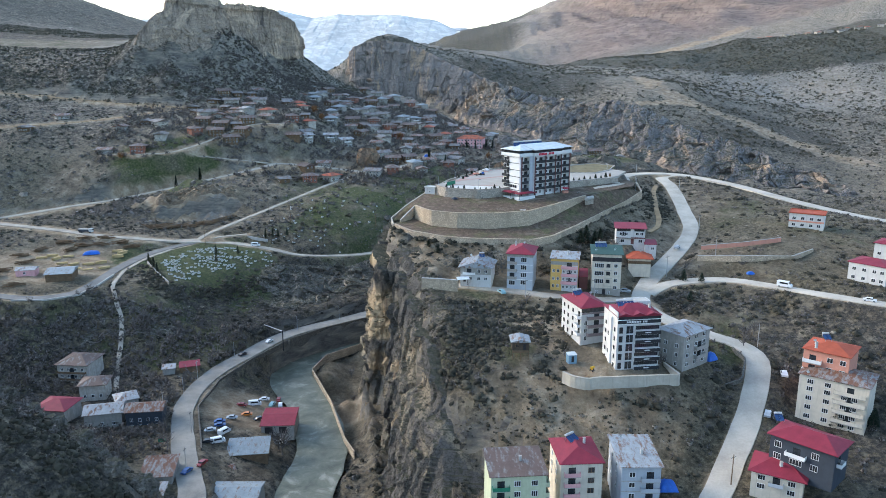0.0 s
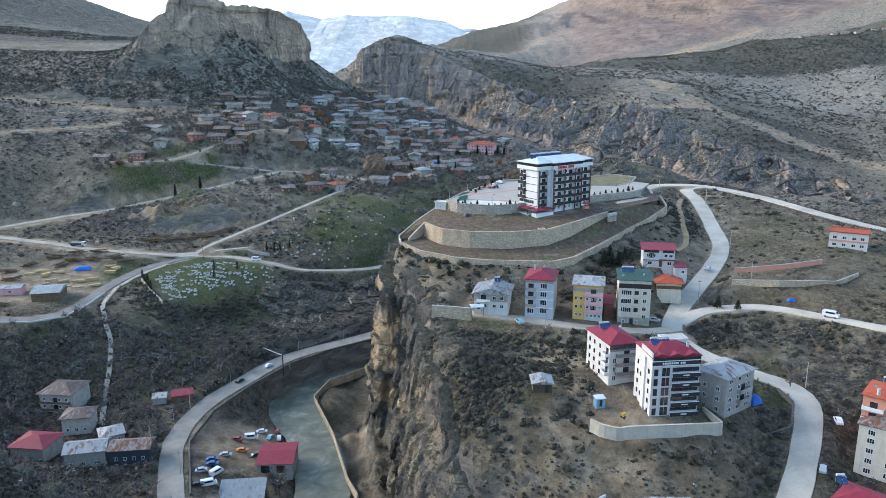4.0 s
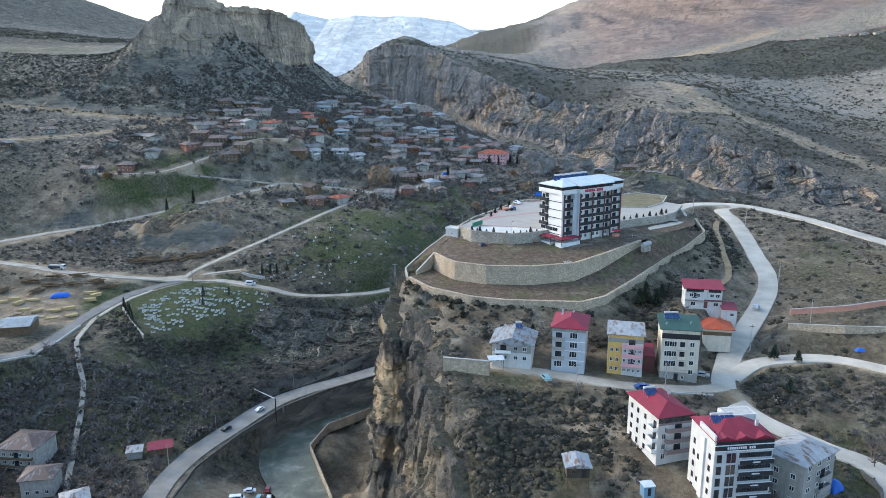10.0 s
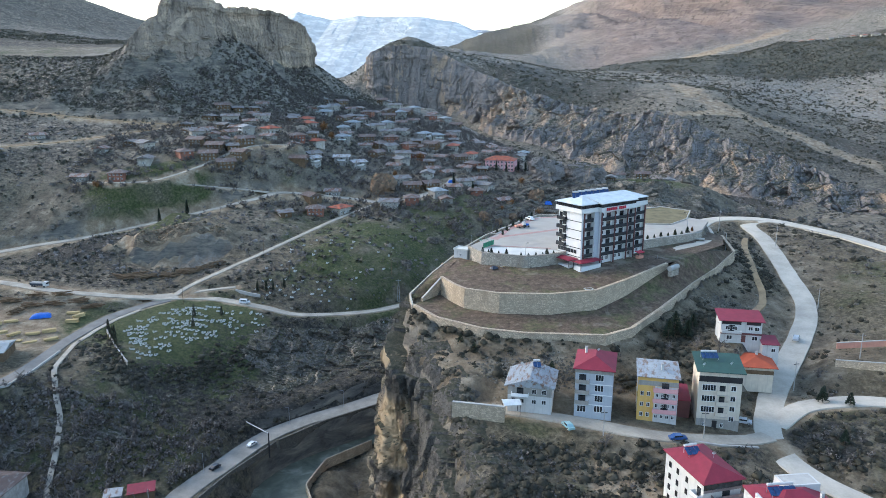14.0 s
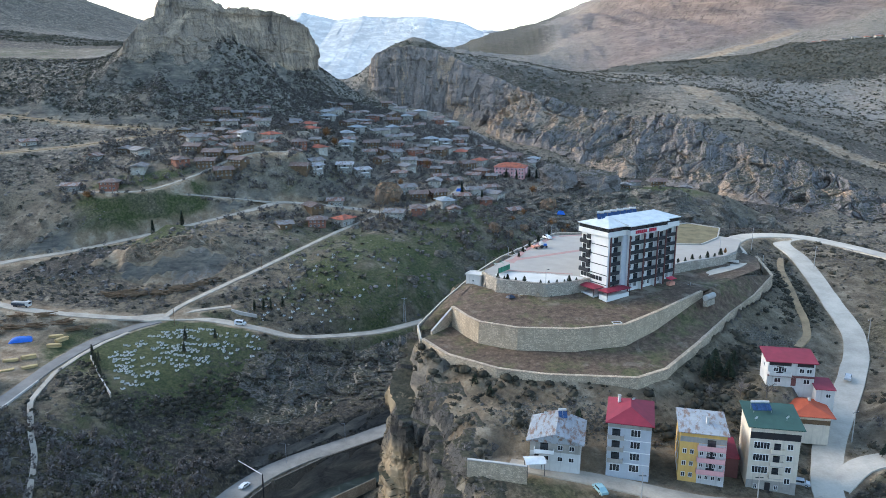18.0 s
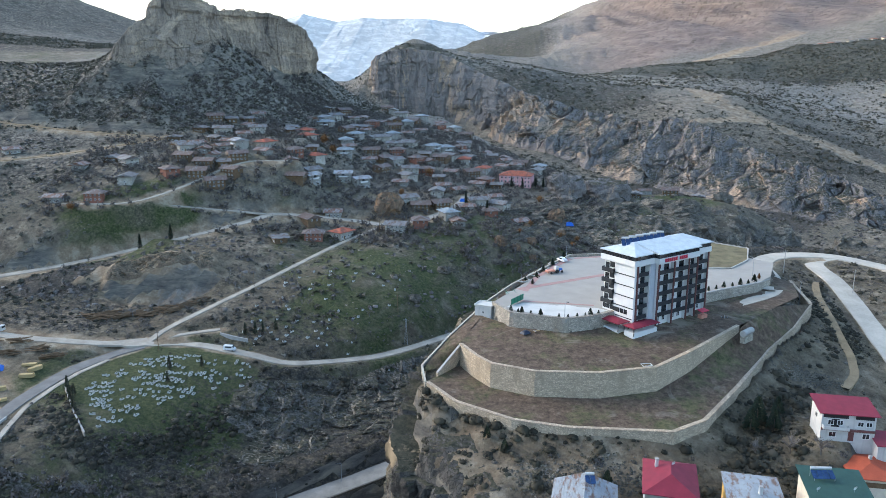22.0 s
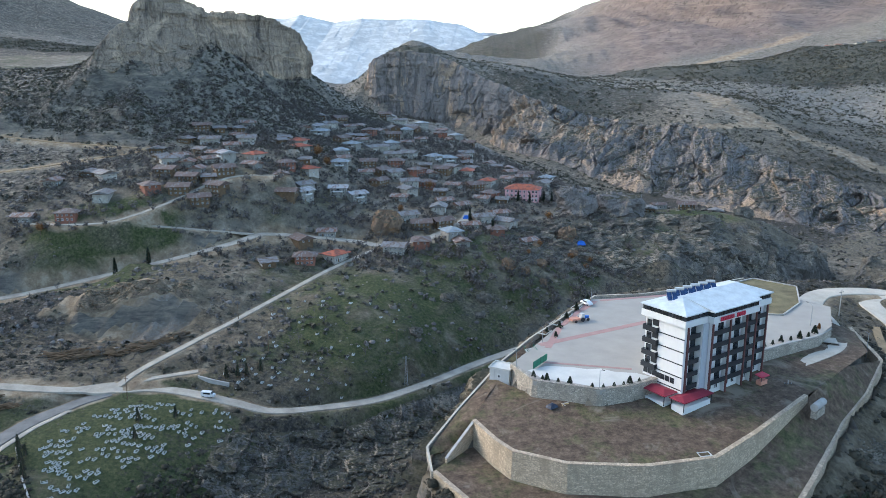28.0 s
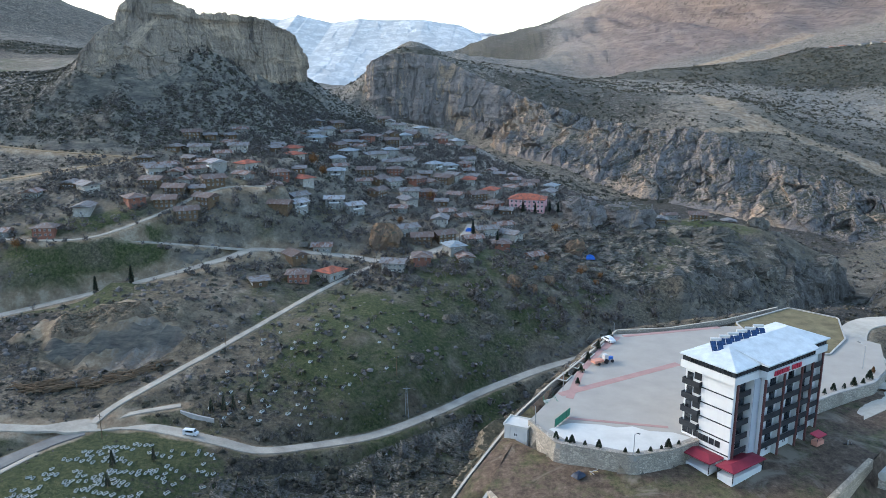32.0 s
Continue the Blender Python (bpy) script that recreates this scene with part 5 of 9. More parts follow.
def solar_heater(m, n=2, label="blue solar water heater with a white tank on the roof", tilt=26):
    o = thing("solar_heater", label, "solar heater", m, "solar heaters on the roofs")
    c, s = math.cos(radians(tilt)), math.sin(radians(tilt))
    for k in range(n):
        x = k * 1.1
        part("panel", ([(x, 0, 0.25), (x + 1.0, 0, 0.25), (x + 1.0, 2.0 * c, 0.25 + 2.0 * s), (x, 2.0 * c, 0.25 + 2.0 * s), (x, 0.05, 0.15), (x + 1.0, 0.05, 0.15), (x + 1.0, 2.0 * c + 0.05, 0.15 + 2.0 * s), (x, 2.0 * c + 0.05, 0.15 + 2.0 * s)], [(0, 1, 2, 3), (7, 6, 5, 4), (0, 4, 5, 1), (1, 5, 6, 2), (2, 6, 7, 3), (3, 7, 4, 0)]), SOLAR, o, key=("solarp", k, tilt))
    w = n * 1.1
    part("tank", tube((0.1, 2.0 * c + 0.3, 0.55 + 2.0 * s), (w - 0.2, 2.0 * c + 0.3, 0.55 + 2.0 * s), 0.28, n=12), WHITE, o, key=("tank", n, tilt), smooth=False)
    for q, box in enumerate(((0.1, 0.18, 0.0, 0.08, -0.3, 0.3), (w - 0.3, w - 0.22, 0, 0.08, -0.3, 0.3), (0.1, 0.18, 2 * c + 0.25, 2 * c + 0.33, -0.3, 0.4 + 2 * s), (w - 0.3, w - 0.22, 2 * c + 0.25, 2 * c + 0.33, -0.3, 0.4 + 2 * s))):
        part("leg", boxes(box), STEEL, o, key=("leg", n, tilt, q))
    return o


def dish(m):
    o = thing("satellite_dish", "small white satellite dish on a short mast", "satellite dish", m, "satellite dishes")
    v, f = [(0, 0, 0)], []
    for r, y in ((0.25, -0.05), (0.45, -0.16)):
        v += [(r * math.cos(q), y, r * math.sin(q)) for q in (math.pi * k / 6 for k in range(12))]
    f += [(0, 1 + (k + 1) % 12, 1 + k) for k in range(12)] + [(1 + k, 1 + (k + 1) % 12, 13 + (k + 1) % 12, 13 + k) for k in range(12)]
    v2 = [(x, y + 0.04, z) for x, y, z in v]
    f2 = [tuple(q[::-1]) for q in f]
    part("reflector", join((v, f), (v2, f2)), FRAME, o, at=pose(0, 0, 0.9, 20), key="dish")
    part("mast", tube((0, 0.05, -0.4), (0, 0.05, 0.95), 0.04, n=6), STEEL, o, key="mast")
    return o


def chimney(m):
    o = thing("chimney", "square rendered chimney with a cap on the roof", "chimney", m, "chimneys")
    part("shaft", boxes((-0.3, 0.3, -0.3, 0.3, -0.5, 1.1)), WHITE, o, key="chim")
    part("cap", boxes((-0.38, 0.38, -0.38, 0.38, 1.25, 1.35), (-0.28, -0.2, -0.28, -0.2, 1.1, 1.25), (0.2, 0.28, 0.2, 0.28, 1.1, 1.25), (-0.28, -0.2, 0.2, 0.28, 1.1, 1.25), (0.2, 0.28, -0.28, -0.2, 1.1, 1.25)), SLAB, o, key="chimcap")
    return o


def house(name, label, category, at, w, d, h, wall, roof, kind="hip", rise=1.8, over=0.6, plan=(), bands=(), sunk=3.0, seams=False, roof_label=""):
    """A building from its front left corner: walls, roof, and a plan of (face, what, along, sill, width, height, ...)."""
    o = thing(name, label, category, at)
    part("wall", boxes((0, w, 0, d, -sunk, h)), wall, o)
    if kind in ("gable_y", "gable_x") and rise > 0.3:
        if kind == "gable_y":
            v = [(0, 0, h), (w, 0, h), (w / 2, 0, h + rise * 0.94), (0, d, h), (w, d, h), (w / 2, d, h + rise * 0.94)]
        else:
            v = [(0, 0, h), (0, d, h), (0, d / 2, h + rise * 0.94), (w, 0, h), (w, d, h), (w, d / 2, h + rise * 0.94)]
        part("gable", (v, [(0, 1, 2), (5, 4, 3), (0, 2, 5, 3), (1, 4, 5, 2)]), wall, o)
    r = part("roof", roof_geo(w, d, over, rise, kind), roof, o, roof_label, at=pose(0, 0, h + (0.004 if kind == "flat" else 0.01)))
    if seams:
        g = ribs(w, d, over, rise, kind)
        if g[1]:
            part("seams", g, roof, r)
    for face, mat, z0, z1, proud in bands:
        if face == "all":
            part("band", boxes((-proud, w + proud, -proud, d + proud, z0, z1)), mat, o)
        else:
            L = w if face in ("front", "back") else d
            part("band", boxes((0, L, -proud, 0.02, z0, z1)), mat, o, at=FACE[face](0, w, d))
    for face, what, u, z, ww, hh, *more in plan:
        m = FACE[face](u, w, d) @ pose(0, 0, z)
        if what == "win":
            window(o, m, ww, hh, *more)
        elif what == "bal":
            balcony(o, m, ww, hh, *more)
        elif what == "door":
            part("door", boxes((-ww / 2, ww / 2, -0.08, 0.03, 0, hh)), more[0] if more else METAL, o, at=m)
        elif what == "panel":
            part("panel", boxes((-ww / 2, ww / 2, -(more[1] if len(more) > 1 else 0.06), 0.02, 0, hh)), more[0], o, at=m)
    return o


def grid_plan(face, us, zs, w, h, *more):
    return [(face, "win", u, z, w, h, *more) for u in us for z in zs]


# ---- the hotel ----
HOTEL = pose(34.9, 338.6, 82.5, 0, 0, 36)


def hotel():
    o = thing("hotel", "seven-storey white hotel with dark balconies and a white roof", "hotel", HOTEL)
    fl, h0 = 3.05, 18.3
    core = part("wall", boxes((0.0, 31.5, 1.2, 11.5, -2, h0), (0.0, 0.5, 0.0, 1.2, -2, h0), (5.2, 7.4, -0.6, 1.2, -2, h0)), HOTEL_WHITE, o)
    part("end_wall", boxes((-0.25, 0.0, 0.0, 7.2, 0.5, h0)), HOTEL_WHITE, o)
    for k in range(1, 7):
        part("joint", boxes((-0.3, -0.2, 0.0, 7.2, k * fl - 0.16, k * fl + 0.1)), DARK, o, key="hjoint%d" % k)
    # maroon pilasters on the long face
    for x, y in ((0.5, -0.05), (7.4, -1.5), (13.9, -1.5), (20.2, -1.5), (24.0, -1.5), (31.2, 0.3)):
        part("pilaster", boxes((x + 0.14, x + 0.46, y - 0.3, y + 0.12, -0.5, h0)), MAROON, o)
        part("partition", boxes((x + 0.14, x + 0.46, y + 0.12, 1.25, -0.5, h0)), HOTEL_WHITE, o)
    part("pier", boxes((5.3, 7.35, -0.72, -0.6, 0, h0)), LIGHTBLUE, o)
    bays = [(1.05, 5.2, -0.1), (7.95, 13.9, -1.6), (14.45, 20.2, -1.6), (20.75, 24.0, -1.6), (24.55, 31.2, 0.2)]
    for x0, x1, y0 in bays[1:4]:
        part("recess_wall", boxes((x0 - 0.45, x1 + 0.05, y0 + 1.25, 1.21, -0.5, h0)), HOTEL_WHITE, o)
    for k in range(6):
        z = k * fl
        for i, (x0, x1, y0) in enumerate(bays):
            yb = 1.2 if i in (0, 4) else y0 + 1.25
            if k == 0:
                for u in (0.3, 0.7):
                    window(o, pose(x0 + (x1 - x0) * u, yb - 0.02, z + 0.9), 1.2, 1.4, 1)
                continue
            b = part("balcony", boxes((x0, x1, y0, 1.25, z - 0.12, z + 0.08)), SLAB, o, key=("hb", i, k))
            part("railing", boxes((x0, x1, y0 - 0.06, y0 + 0.06, z - 0.25, z + 0.95)), DARK, b, "anthracite solid railing", key=("hr", i, k))
            mid = (x0 + x1) / 2
            wd = min(1.9, (x1 - x0) * 0.4)
            part("balcony_door", boxes((mid + 0.3, mid + 0.3 + wd, yb - 0.1, yb + 0.02, z + 0.1, z + 2.2)), GLASS, b, key=("hd", i, k))
            part("screen", boxes((x0 + 0.5, x0 + 0.5 + (x1 - x0) * 0.22, yb - 0.1, yb + 0.02, z + 1.15, z + 2.2)), DARK, b, key=("hs", i, k))
    # short face: balconies towards the plaza
    for k in range(6):
        z = k * fl
        if k < 2:
            for y in (8.0, 9.4, 10.7):
                window(o, pose(-0.02, y, z + 1.0, 0, 0, -90), 1.15, 1.3, 1, METAL)
            continue
        b = part("balcony", boxes((-0.9, 0.0, 7.4, 11.5, z - 0.12, z + 0.08)), SLAB, o, key=("lb", k))
        part("railing", prism([(0, 7.4), (0, 7.5), (-0.9, 7.5), (-0.9, 11.4), (0, 11.4), (0, 11.5), (-1.02, 11.5), (-1.02, 7.4)][::-1], z - 0.3, z + 0.95), DARK, b, key=("lr", k))
        part("screen", boxes((-0.12, 0.0, 7.6, 9.3, z + 1.1, z + 2.6)), DARK, b, key=("ls", k))
        part("balcony_door", boxes((-0.1, 0.0, 9.6, 11.0, z + 0.1, z + 2.2)), GLASS, b, key=("ld", k))
    for k, y in enumerate((2.6, 4.0, 5.4, 6.6)):
        window(o, pose(-0.27, y, fl + 1.0, 0, 0, -90), 1.15, 1.3, 1, METAL)
    # attic: white band, strip glazing, overhanging roof
    outline = [(-1.0, -0.5), (6.9, -0.5), (6.9, -2.2), (24.4, -2.2), (24.4, -0.2), (32.2, -0.2), (32.2, 12.2), (-1.0, 12.2)]

    def ring(z0, z1, grow):
        cx, cy = 15.6, 5.6
        pts = [(x + (grow if x > cx else -grow), y + (grow if y > cy else -grow)) for x, y in outline]
        n = len(pts)
        return [(x, y, z) for z in (z0, z1) for x, y in pts], [(k, (k + 1) % n, n + (k + 1) % n, n + k) for k in range(n)] + [tuple(range(n - 1, -1, -1)), tuple(range(n, 2 * n))]
    part("attic_band", ring(h0, h0 + 1.5, 0), HOTEL_WHITE, o, "white cladding band below the attic")
    part("attic_glazing", ring(h0 + 1.5, h0 + 2.75, -0.35), GLASS, o, "dark strip glazing under the eaves")
    posts = []
    for a, b in zip(outline, outline[1:] + outline[:1]):
        n = int(max(1, math.hypot(b[0] - a[0], b[1] - a[1]) / 0.9))
        for k in range(n):
            x, y = a[0] + (b[0] - a[0]) * k / n, a[1] + (b[1] - a[1]) * k / n
            x, y = x + (-0.3 if x > 15.6 else 0.3), y + (-0.3 if y > 5.6 else 0.3)
            posts.append((x - 0.05, x + 0.05, y - 0.05, y + 0.05, h0 + 1.5, h0 + 2.75))
    for box in posts:
        part("mullion", boxes(box), METAL, o)
    v, f = ring(h0 + 2.75, h0 + 3.0, 0.25)
    n = 8
    f = f[:-1]
    inner = len(v)
    v += [(5.5, 6.0, h0 + 5.0), (26.5, 6.0, h0 + 5.0)]
    t = [n + k for k in range(n)]
    a, b = inner, inner + 1
    f += [(t[0], t[1], a), (t[1], t[2], a), (t[2], t[3], b, a), (t[3], t[4], b), (t[4], t[5], b), (t[5], t[6], b), (t[6], t[7], a, b), (t[7], t[0], a)]
    part("roof", (v, f), WHITE_ROOF, o, "low white metal hipped roof")
    # sign without lettering: red bars
    sg = part("sign", boxes((9.0, 18.6, -2.34, -2.26, h0 + 0.5, h0 + 0.56)), METAL, o, "red sign letters as bars on the white band")
    x = 9.1
    for k in range(11):
        if k != 6:
            part("letter", boxes((x, x + 0.62, -2.45, -2.3, h0 + 0.35, h0 + 1.35)), SIGN_RED, sg, key=("sgn", k))
        x += 0.87
    # crimson canopies at the foot
    for at, w, d in ((pose(-4.6, 1.0, 2.3), 4.6, 8.2), (pose(-3.4, -3.6, 2.0), 10.2, 3.9)):
        c = part("canopy", roof_geo(w, d, 0.2, 0.5, "hip"), RED_ROOF, o, "crimson sheet canopy at the entrance", at=at)
        for x in (0.2, w - 0.2):
            for y in (0.2, d - 0.2):
                part("canopy_post", boxes((x - 0.07, x + 0.07, y - 0.07, y + 0.07, -2.3, 0)), METAL, c)
    part("plinth", boxes((-3.2, 6.4, -3.3, 0.0, -2.5, 0.7)), HOTEL_WHITE, o)
    part("plinth", boxes((-4.2, -0.3, 1.4, 8.8, -2.5, 0.4)), HOTEL_WHITE, o)
    return o


hotel()
for k in range(6):
    solar_heater(HOTEL @ pose(2.0 + k * 2.9, 7.2, 22.3, 0, 0, -38) @ Matrix.Scale(1.12, 4), 2, "tilted blue solar collectors on the hotel roof", 38)

# ---- apartment houses and villas of the hillside ----
house("apartment_house", "pale blue five-storey apartment house with a crimson hipped roof", "house", pose(24.0, 272.0, 60, 0, 0, -13), 9.6, 13.0, 12.6, LIGHTBLUE, RED_ROOF, "hip", 2.2, 0.6,
      grid_plan("front", (6.2,), (0.9, 3.8, 6.7, 9.6), 2.2, 1.8, 2) + [("front", "bal", 1.9, z, 3.6, 1.0, 0.9, GREY) for z in (3.2, 6.1, 9.0)] + [("front", "win", 1.9, 0.6, 2.3, 1.8, 2)] + grid_plan("left", (4, 9), (1.2, 4.1, 7.0, 9.9), 1.2, 1.3),
      bands=[("all", GREY, 11.5, 12.5, 0.05), ("front", FRAME, 2.75, 2.95, 0.06), ("front", FRAME, 5.65, 5.85, 0.06), ("front", FRAME, 8.55, 8.75, 0.06)])
house("villa", "two-storey white house with a patched rusty sheet roof", "house", pose(6.6, 274.0, 61.3, 0, 0, -11), 11.6, 11.6, 5.6, WHITE, PATCHED_ROOF, "gable_y", 2.2, 0.9,
      grid_plan("front", (7.0, 9.6), (3.6,), 1.2, 1.3) + grid_plan("front", (3.8, 7.0, 9.6), (0.8,), 1.2, 1.2) + [("front", "bal", 3.3, 3.0, 4.6, 1.2, 0.9, FRAME), ("front", "door", 1.6, 0.0, 1.0, 2.1), ("left", "win", 6, 3.6, 1.2, 1.2), ("left", "win", 3, 0.8, 1.2, 1.2)],
      bands=[("front", GREY, 3.0, 5.6, 0.03), ("front", MAROON, 5.5, 6.0, 0.05)], seams=True)
house("apartment_house", "four-storey yellow and pink apartment house with a flat grey roof", "house", pose(40.2, 271.0, 58.8, 0, 0, -12), 10.0, 12.0, 12.2, YELLOW, PATCHED_ROOF, "hip", 0.5, 0.5,
      [("front", "panel", 7.05, -0.4, 5.9, 10.2, WHITE, 0.03)] + grid_plan("front", (1.1, 2.7), (1.2, 4.0, 7.0), 0.9, 1.2) + [("front", "bal", 6.8, z, 6.0, 1.1, 1.0, PINK, PINK) for z in (2.9, 5.8, 8.7)] + grid_plan("front", (4.8, 6.2, 7.6, 9.0), (1.0, 4.0, 6.9), 0.8, 1.0) + grid_plan("left", (3, 6, 9), (1.2, 4.1, 7.0), 1.0, 1.2),
      bands=[("front", GREY, 9.9, 11.2, 0.04)])
house("apartment_house", "cream five-storey apartment house with a dark green roof", "house", pose(55.4, 270.0, 57.6, 0, 0, -9), 10.6, 10.5, 15.4, CREAM, DARKGREEN_ROOF, "lean", 1.0, 0.7,
      grid_plan("front", (2.6,), (4.2, 7.2, 10.2), 3.4, 1.7, 4) + [("front", "bal", 5.9, z, 2.8, 1.0, 1.0, CREAM) for z in (3.6, 6.6, 9.6)] + grid_plan("front", (8.6,), (2.0, 4.8, 7.6, 10.4), 1.3, 1.4) + [("front", "door", 4.6, -0.2, 1.2, 2.2), ("front", "win", 2.0, 0.3, 0.8, 1.1), ("front", "win", 6.4, 0.3, 0.8, 1.1)],
      bands=[("front", METAL, 12.6, 14.2, 0.04), ("front", GREY, -0.8, 2.4, 0.04)])
house("villa", "low house with an orange tiled hipped roof and a timber veranda", "house", pose(74.2, 290.8, 61.4, 0, 0, -9), 8.6, 10, 4.6, CREAM, ORANGE_ROOF, "hip", 1.6, 1.0, grid_plan("left", (3, 6, 8), (2.8,), 1.4, 1.2), bands=[("all", WOOD, 2.4, 3.6, 0.06)])
house("villa", "white three-storey house with a maroon sheet roof", "house", pose(71.2, 302.0, 69.4, 0, 0, -9), 11.6, 8.0, 6.5, WHITE, RED_ROOF, "lean", 0.8, 0.7,
      grid_plan("front", (2.0, 4.0, 8.4, 10.2), (3.7,), 1.3, 1.2) + grid_plan("front", (2.6, 9.8), (0.7,), 1.6, 1.3) + [("front", "door", 6.6, 0, 1.2, 2.2, MAROON), ("left", "win", 4, 3.7, 1.4, 1.2), ("front", "panel", 3.0, 5.4, 5.4, 0.9, METAL), ("front", "panel", 9.2, 5.4, 4.0, 0.9, METAL), ("front", "bal", 3.0, 3.0, 5.6, 1.2, 0.7, WHITE)],
      bands=[("front", MAROON, 2.5, 2.9, 0.6)])
house("shed", "small lean-to with a maroon sheet roof", "shed", pose(82.0, 297.0, 67.2, 0, 0, -9), 4.5, 6.5, 3.0, WHITE, RED_ROOF, "lean", 0.6, 0.3, [("front", "win", 3, 0.9, 1.2, 1.1)])
house("shed", "long low annex with a maroon lean-to roof", "shed", pose(51.4, 273.5, 58, 0, 0, -9), 3.2, 9.0, 5.2, MAROON, RED_ROOF, "lean", 0.8, 0.2)

TZ = (0.8, 3.6, 6.4, 9.2, 12.0)
tower = house("apartment_house", "seven-storey white apartment tower with dark balconies and a crimson roof", "apartment house", pose(51.8, 211.6, 51.0, 0, 0, 8), 13.4, 11.5, 17.2, WHITE, RED_ROOF, "hip", 2.2, 0.35,
      grid_plan("front", (9.4,), [z + 1.0 for z in TZ], 7.4, 1.15, 11, METAL) + grid_plan("front", (3.9,), [z - 0.2 for z in TZ], 2.3, 2.5, 1, LIGHTBLUE) + grid_plan("front", (1.2,), TZ, 1.1, 1.9, 3, METAL) + grid_plan("left", (2.2, 9.6), TZ, 0.9, 1.3, 1, METAL) + grid_plan("left", (4.4,), TZ[1::2], 0.7, 1.2, 0, METAL) + [("left", "panel", 6.8, -0.6, 1.6, 16.6, FRAME, 0.5)],
      # the METAL band stands in for the shaded gap below the eaves
      bands=[("front", DARK, 15.0, 16.1, 0.3), ("front", METAL, 16.3, 17.1, 0.2), ("front", GREY, -0.6, 0.2, 0.1), ("front", FRAME, 16.1, 16.3, 0.34), ("front", FRAME, 14.8, 15.0, 0.32)])
for z in TZ:
    b = part("balcony", boxes((5.6, 13.4, -0.7, 0.02, z - 0.5, z - 0.35)), FRAME, tower, key=("tbal", z))
    part("railing", boxes((5.55, 13.45, -0.82, -0.7, z - 0.42, z + 0.72)), DARK, b, "anthracite panel railing", key=("trail", z))
    part("coping", boxes((5.5, 13.5, -0.86, -0.68, z + 0.72, z + 0.84)), FRAME, b, key=("tcop", z))
    part("ornament", prism([(-0.95, -0.06), (-0.6, -0.16), (0.6, -0.16), (0.95, -0.06), (0.95, 0.06), (0.6, 0.16), (-0.6, 0.16), (-0.95, 0.06)], 0, 0.05), FRAME, b, "white scrolled ornament", at=pose(9.4, -0.82, z + 0.18, 90), key="torn")
sg = part("sign", boxes((2.6, 9.6, -0.33, -0.28, 15.3, 15.36)), METAL, tower, "white sign bars on the dark band")
for k in range(13):
    if k != 9:
        part("letter", boxes((2.7 + 0.5 * k, 3.05 + 0.5 * k, -0.38, -0.3, 15.28, 15.82)), FRAME, sg, key=("tl", k))
for x in (0.2, 4.5, 8.9):
    v = [(x, -0.4, 0.2), (x + 4.2, -0.4, 0.2), (x + 2.1, -0.4, 1.0), (x + 2.1, 4.2, 1.0), (x, 2.0, 0.6), (x + 4.2, 2.0, 0.6)]
    part("roof_gable", (v, [(0, 1, 2), (0, 2, 3, 4), (1, 5, 3, 2), (0, 4, 3), (1, 3, 5)]), RED_ROOF, tower, "small crimson roof gable", at=pose(0, 0, 17.3))
part("roof_parapet", prism([(6.0, 7.5), (13.2, 7.5), (13.2, 11.6), (6.0, 11.6)], 17.2, 19.3), WHITE, tower, "white walled roof terrace")
part("terrace_floor", boxes((6.4, 12.8, 7.9, 11.2, 19.3, 19.33)), SLAB, tower)
part("gable_wall", boxes((-0.3, 0.12, -0.3, 7.0, 16.6, 18.6)), WHITE, tower, "white stepped end wall above the roof")
house("apartment_house", "white apartment house with brown balconies and a crimson roof", "apartment house", pose(44.2, 228.4, 53.6, 0, 0, 16), 9.0, 14.5, 11.8, WHITE, RED_ROOF, "hip", 2.0, 0.6,
      grid_plan("left", (2.0, 5.0, 8.5), (0.8, 3.4, 6.0, 8.8), 0.9, 1.3, 1, METAL) + [("front", "bal", 5.4, z, 7.0, 1.1, 1.0, MAUVE) for z in (2.4, 5.2, 8.0)] + grid_plan("front", (1.6,), (0.8, 3.4, 6.0), 1.1, 1.5) + [("left", "bal", 13.0, z, 2.6, 1.3, 0.9, FRAME) for z in (2.6, 5.4, 8.2)],
      bands=[("front", GLASS, 10.2, 11.6, 0.06), ("front", MAUVE, 9.6, 10.15, 0.1)])
house("apartment_house", "bare cement four-storey house with a holed zinc roof", "house", pose(72.7, 213.8, 50.0, 0, 0, 37), 13.0, 9.5, 11.2, GREY, ZINC_ROOF, "hip", 2.0, 0.7,
      grid_plan("front", (2.0, 6.0, 10.0), (1.2, 4.1, 7.0, 9.4), 1.5, 1.3) + [("front", "bal", 8, z, 5, 1.1, 1.0, GREY) for z in (3.0, 5.9)] + grid_plan("left", (3, 7), (1.2, 4.1, 7.0), 1.2, 1.3))
hut = house("hut", "small timber hut on stilts with a grey-blue sheet roof", "hut", pose(21.4, 218.8, 55.0, 0, 0, 0), 5.2, 5.6, 2.6, WOOD_OLD, PATCHED_ROOF, "gable_y", 0.8, 0.55, [("front", "win", 1.5, 1.0, 1.1, 1.0, 1, WOOD), ("front", "door", 3.8, 0.1, 0.9, 1.9, METAL), ("left", "win", 2.8, 1.0, 1.1, 0.9, 1, WOOD)], sunk=0.1, seams=True)
for x, y in ((0.15, 0.15), (2.6, 0.15), (5.05, 0.15), (0.15, 5.45), (5.05, 5.45)):
    part("stilt", boxes((x - 0.1, x + 0.1, y - 0.1, y + 0.1, -3.4, -0.1)), WOOD, hut, key=("stilt", x, y))
part("veranda_rail", boxes((0.0, 5.2, -0.08, -0.02, -0.9, -0.1)), WOOD, hut)
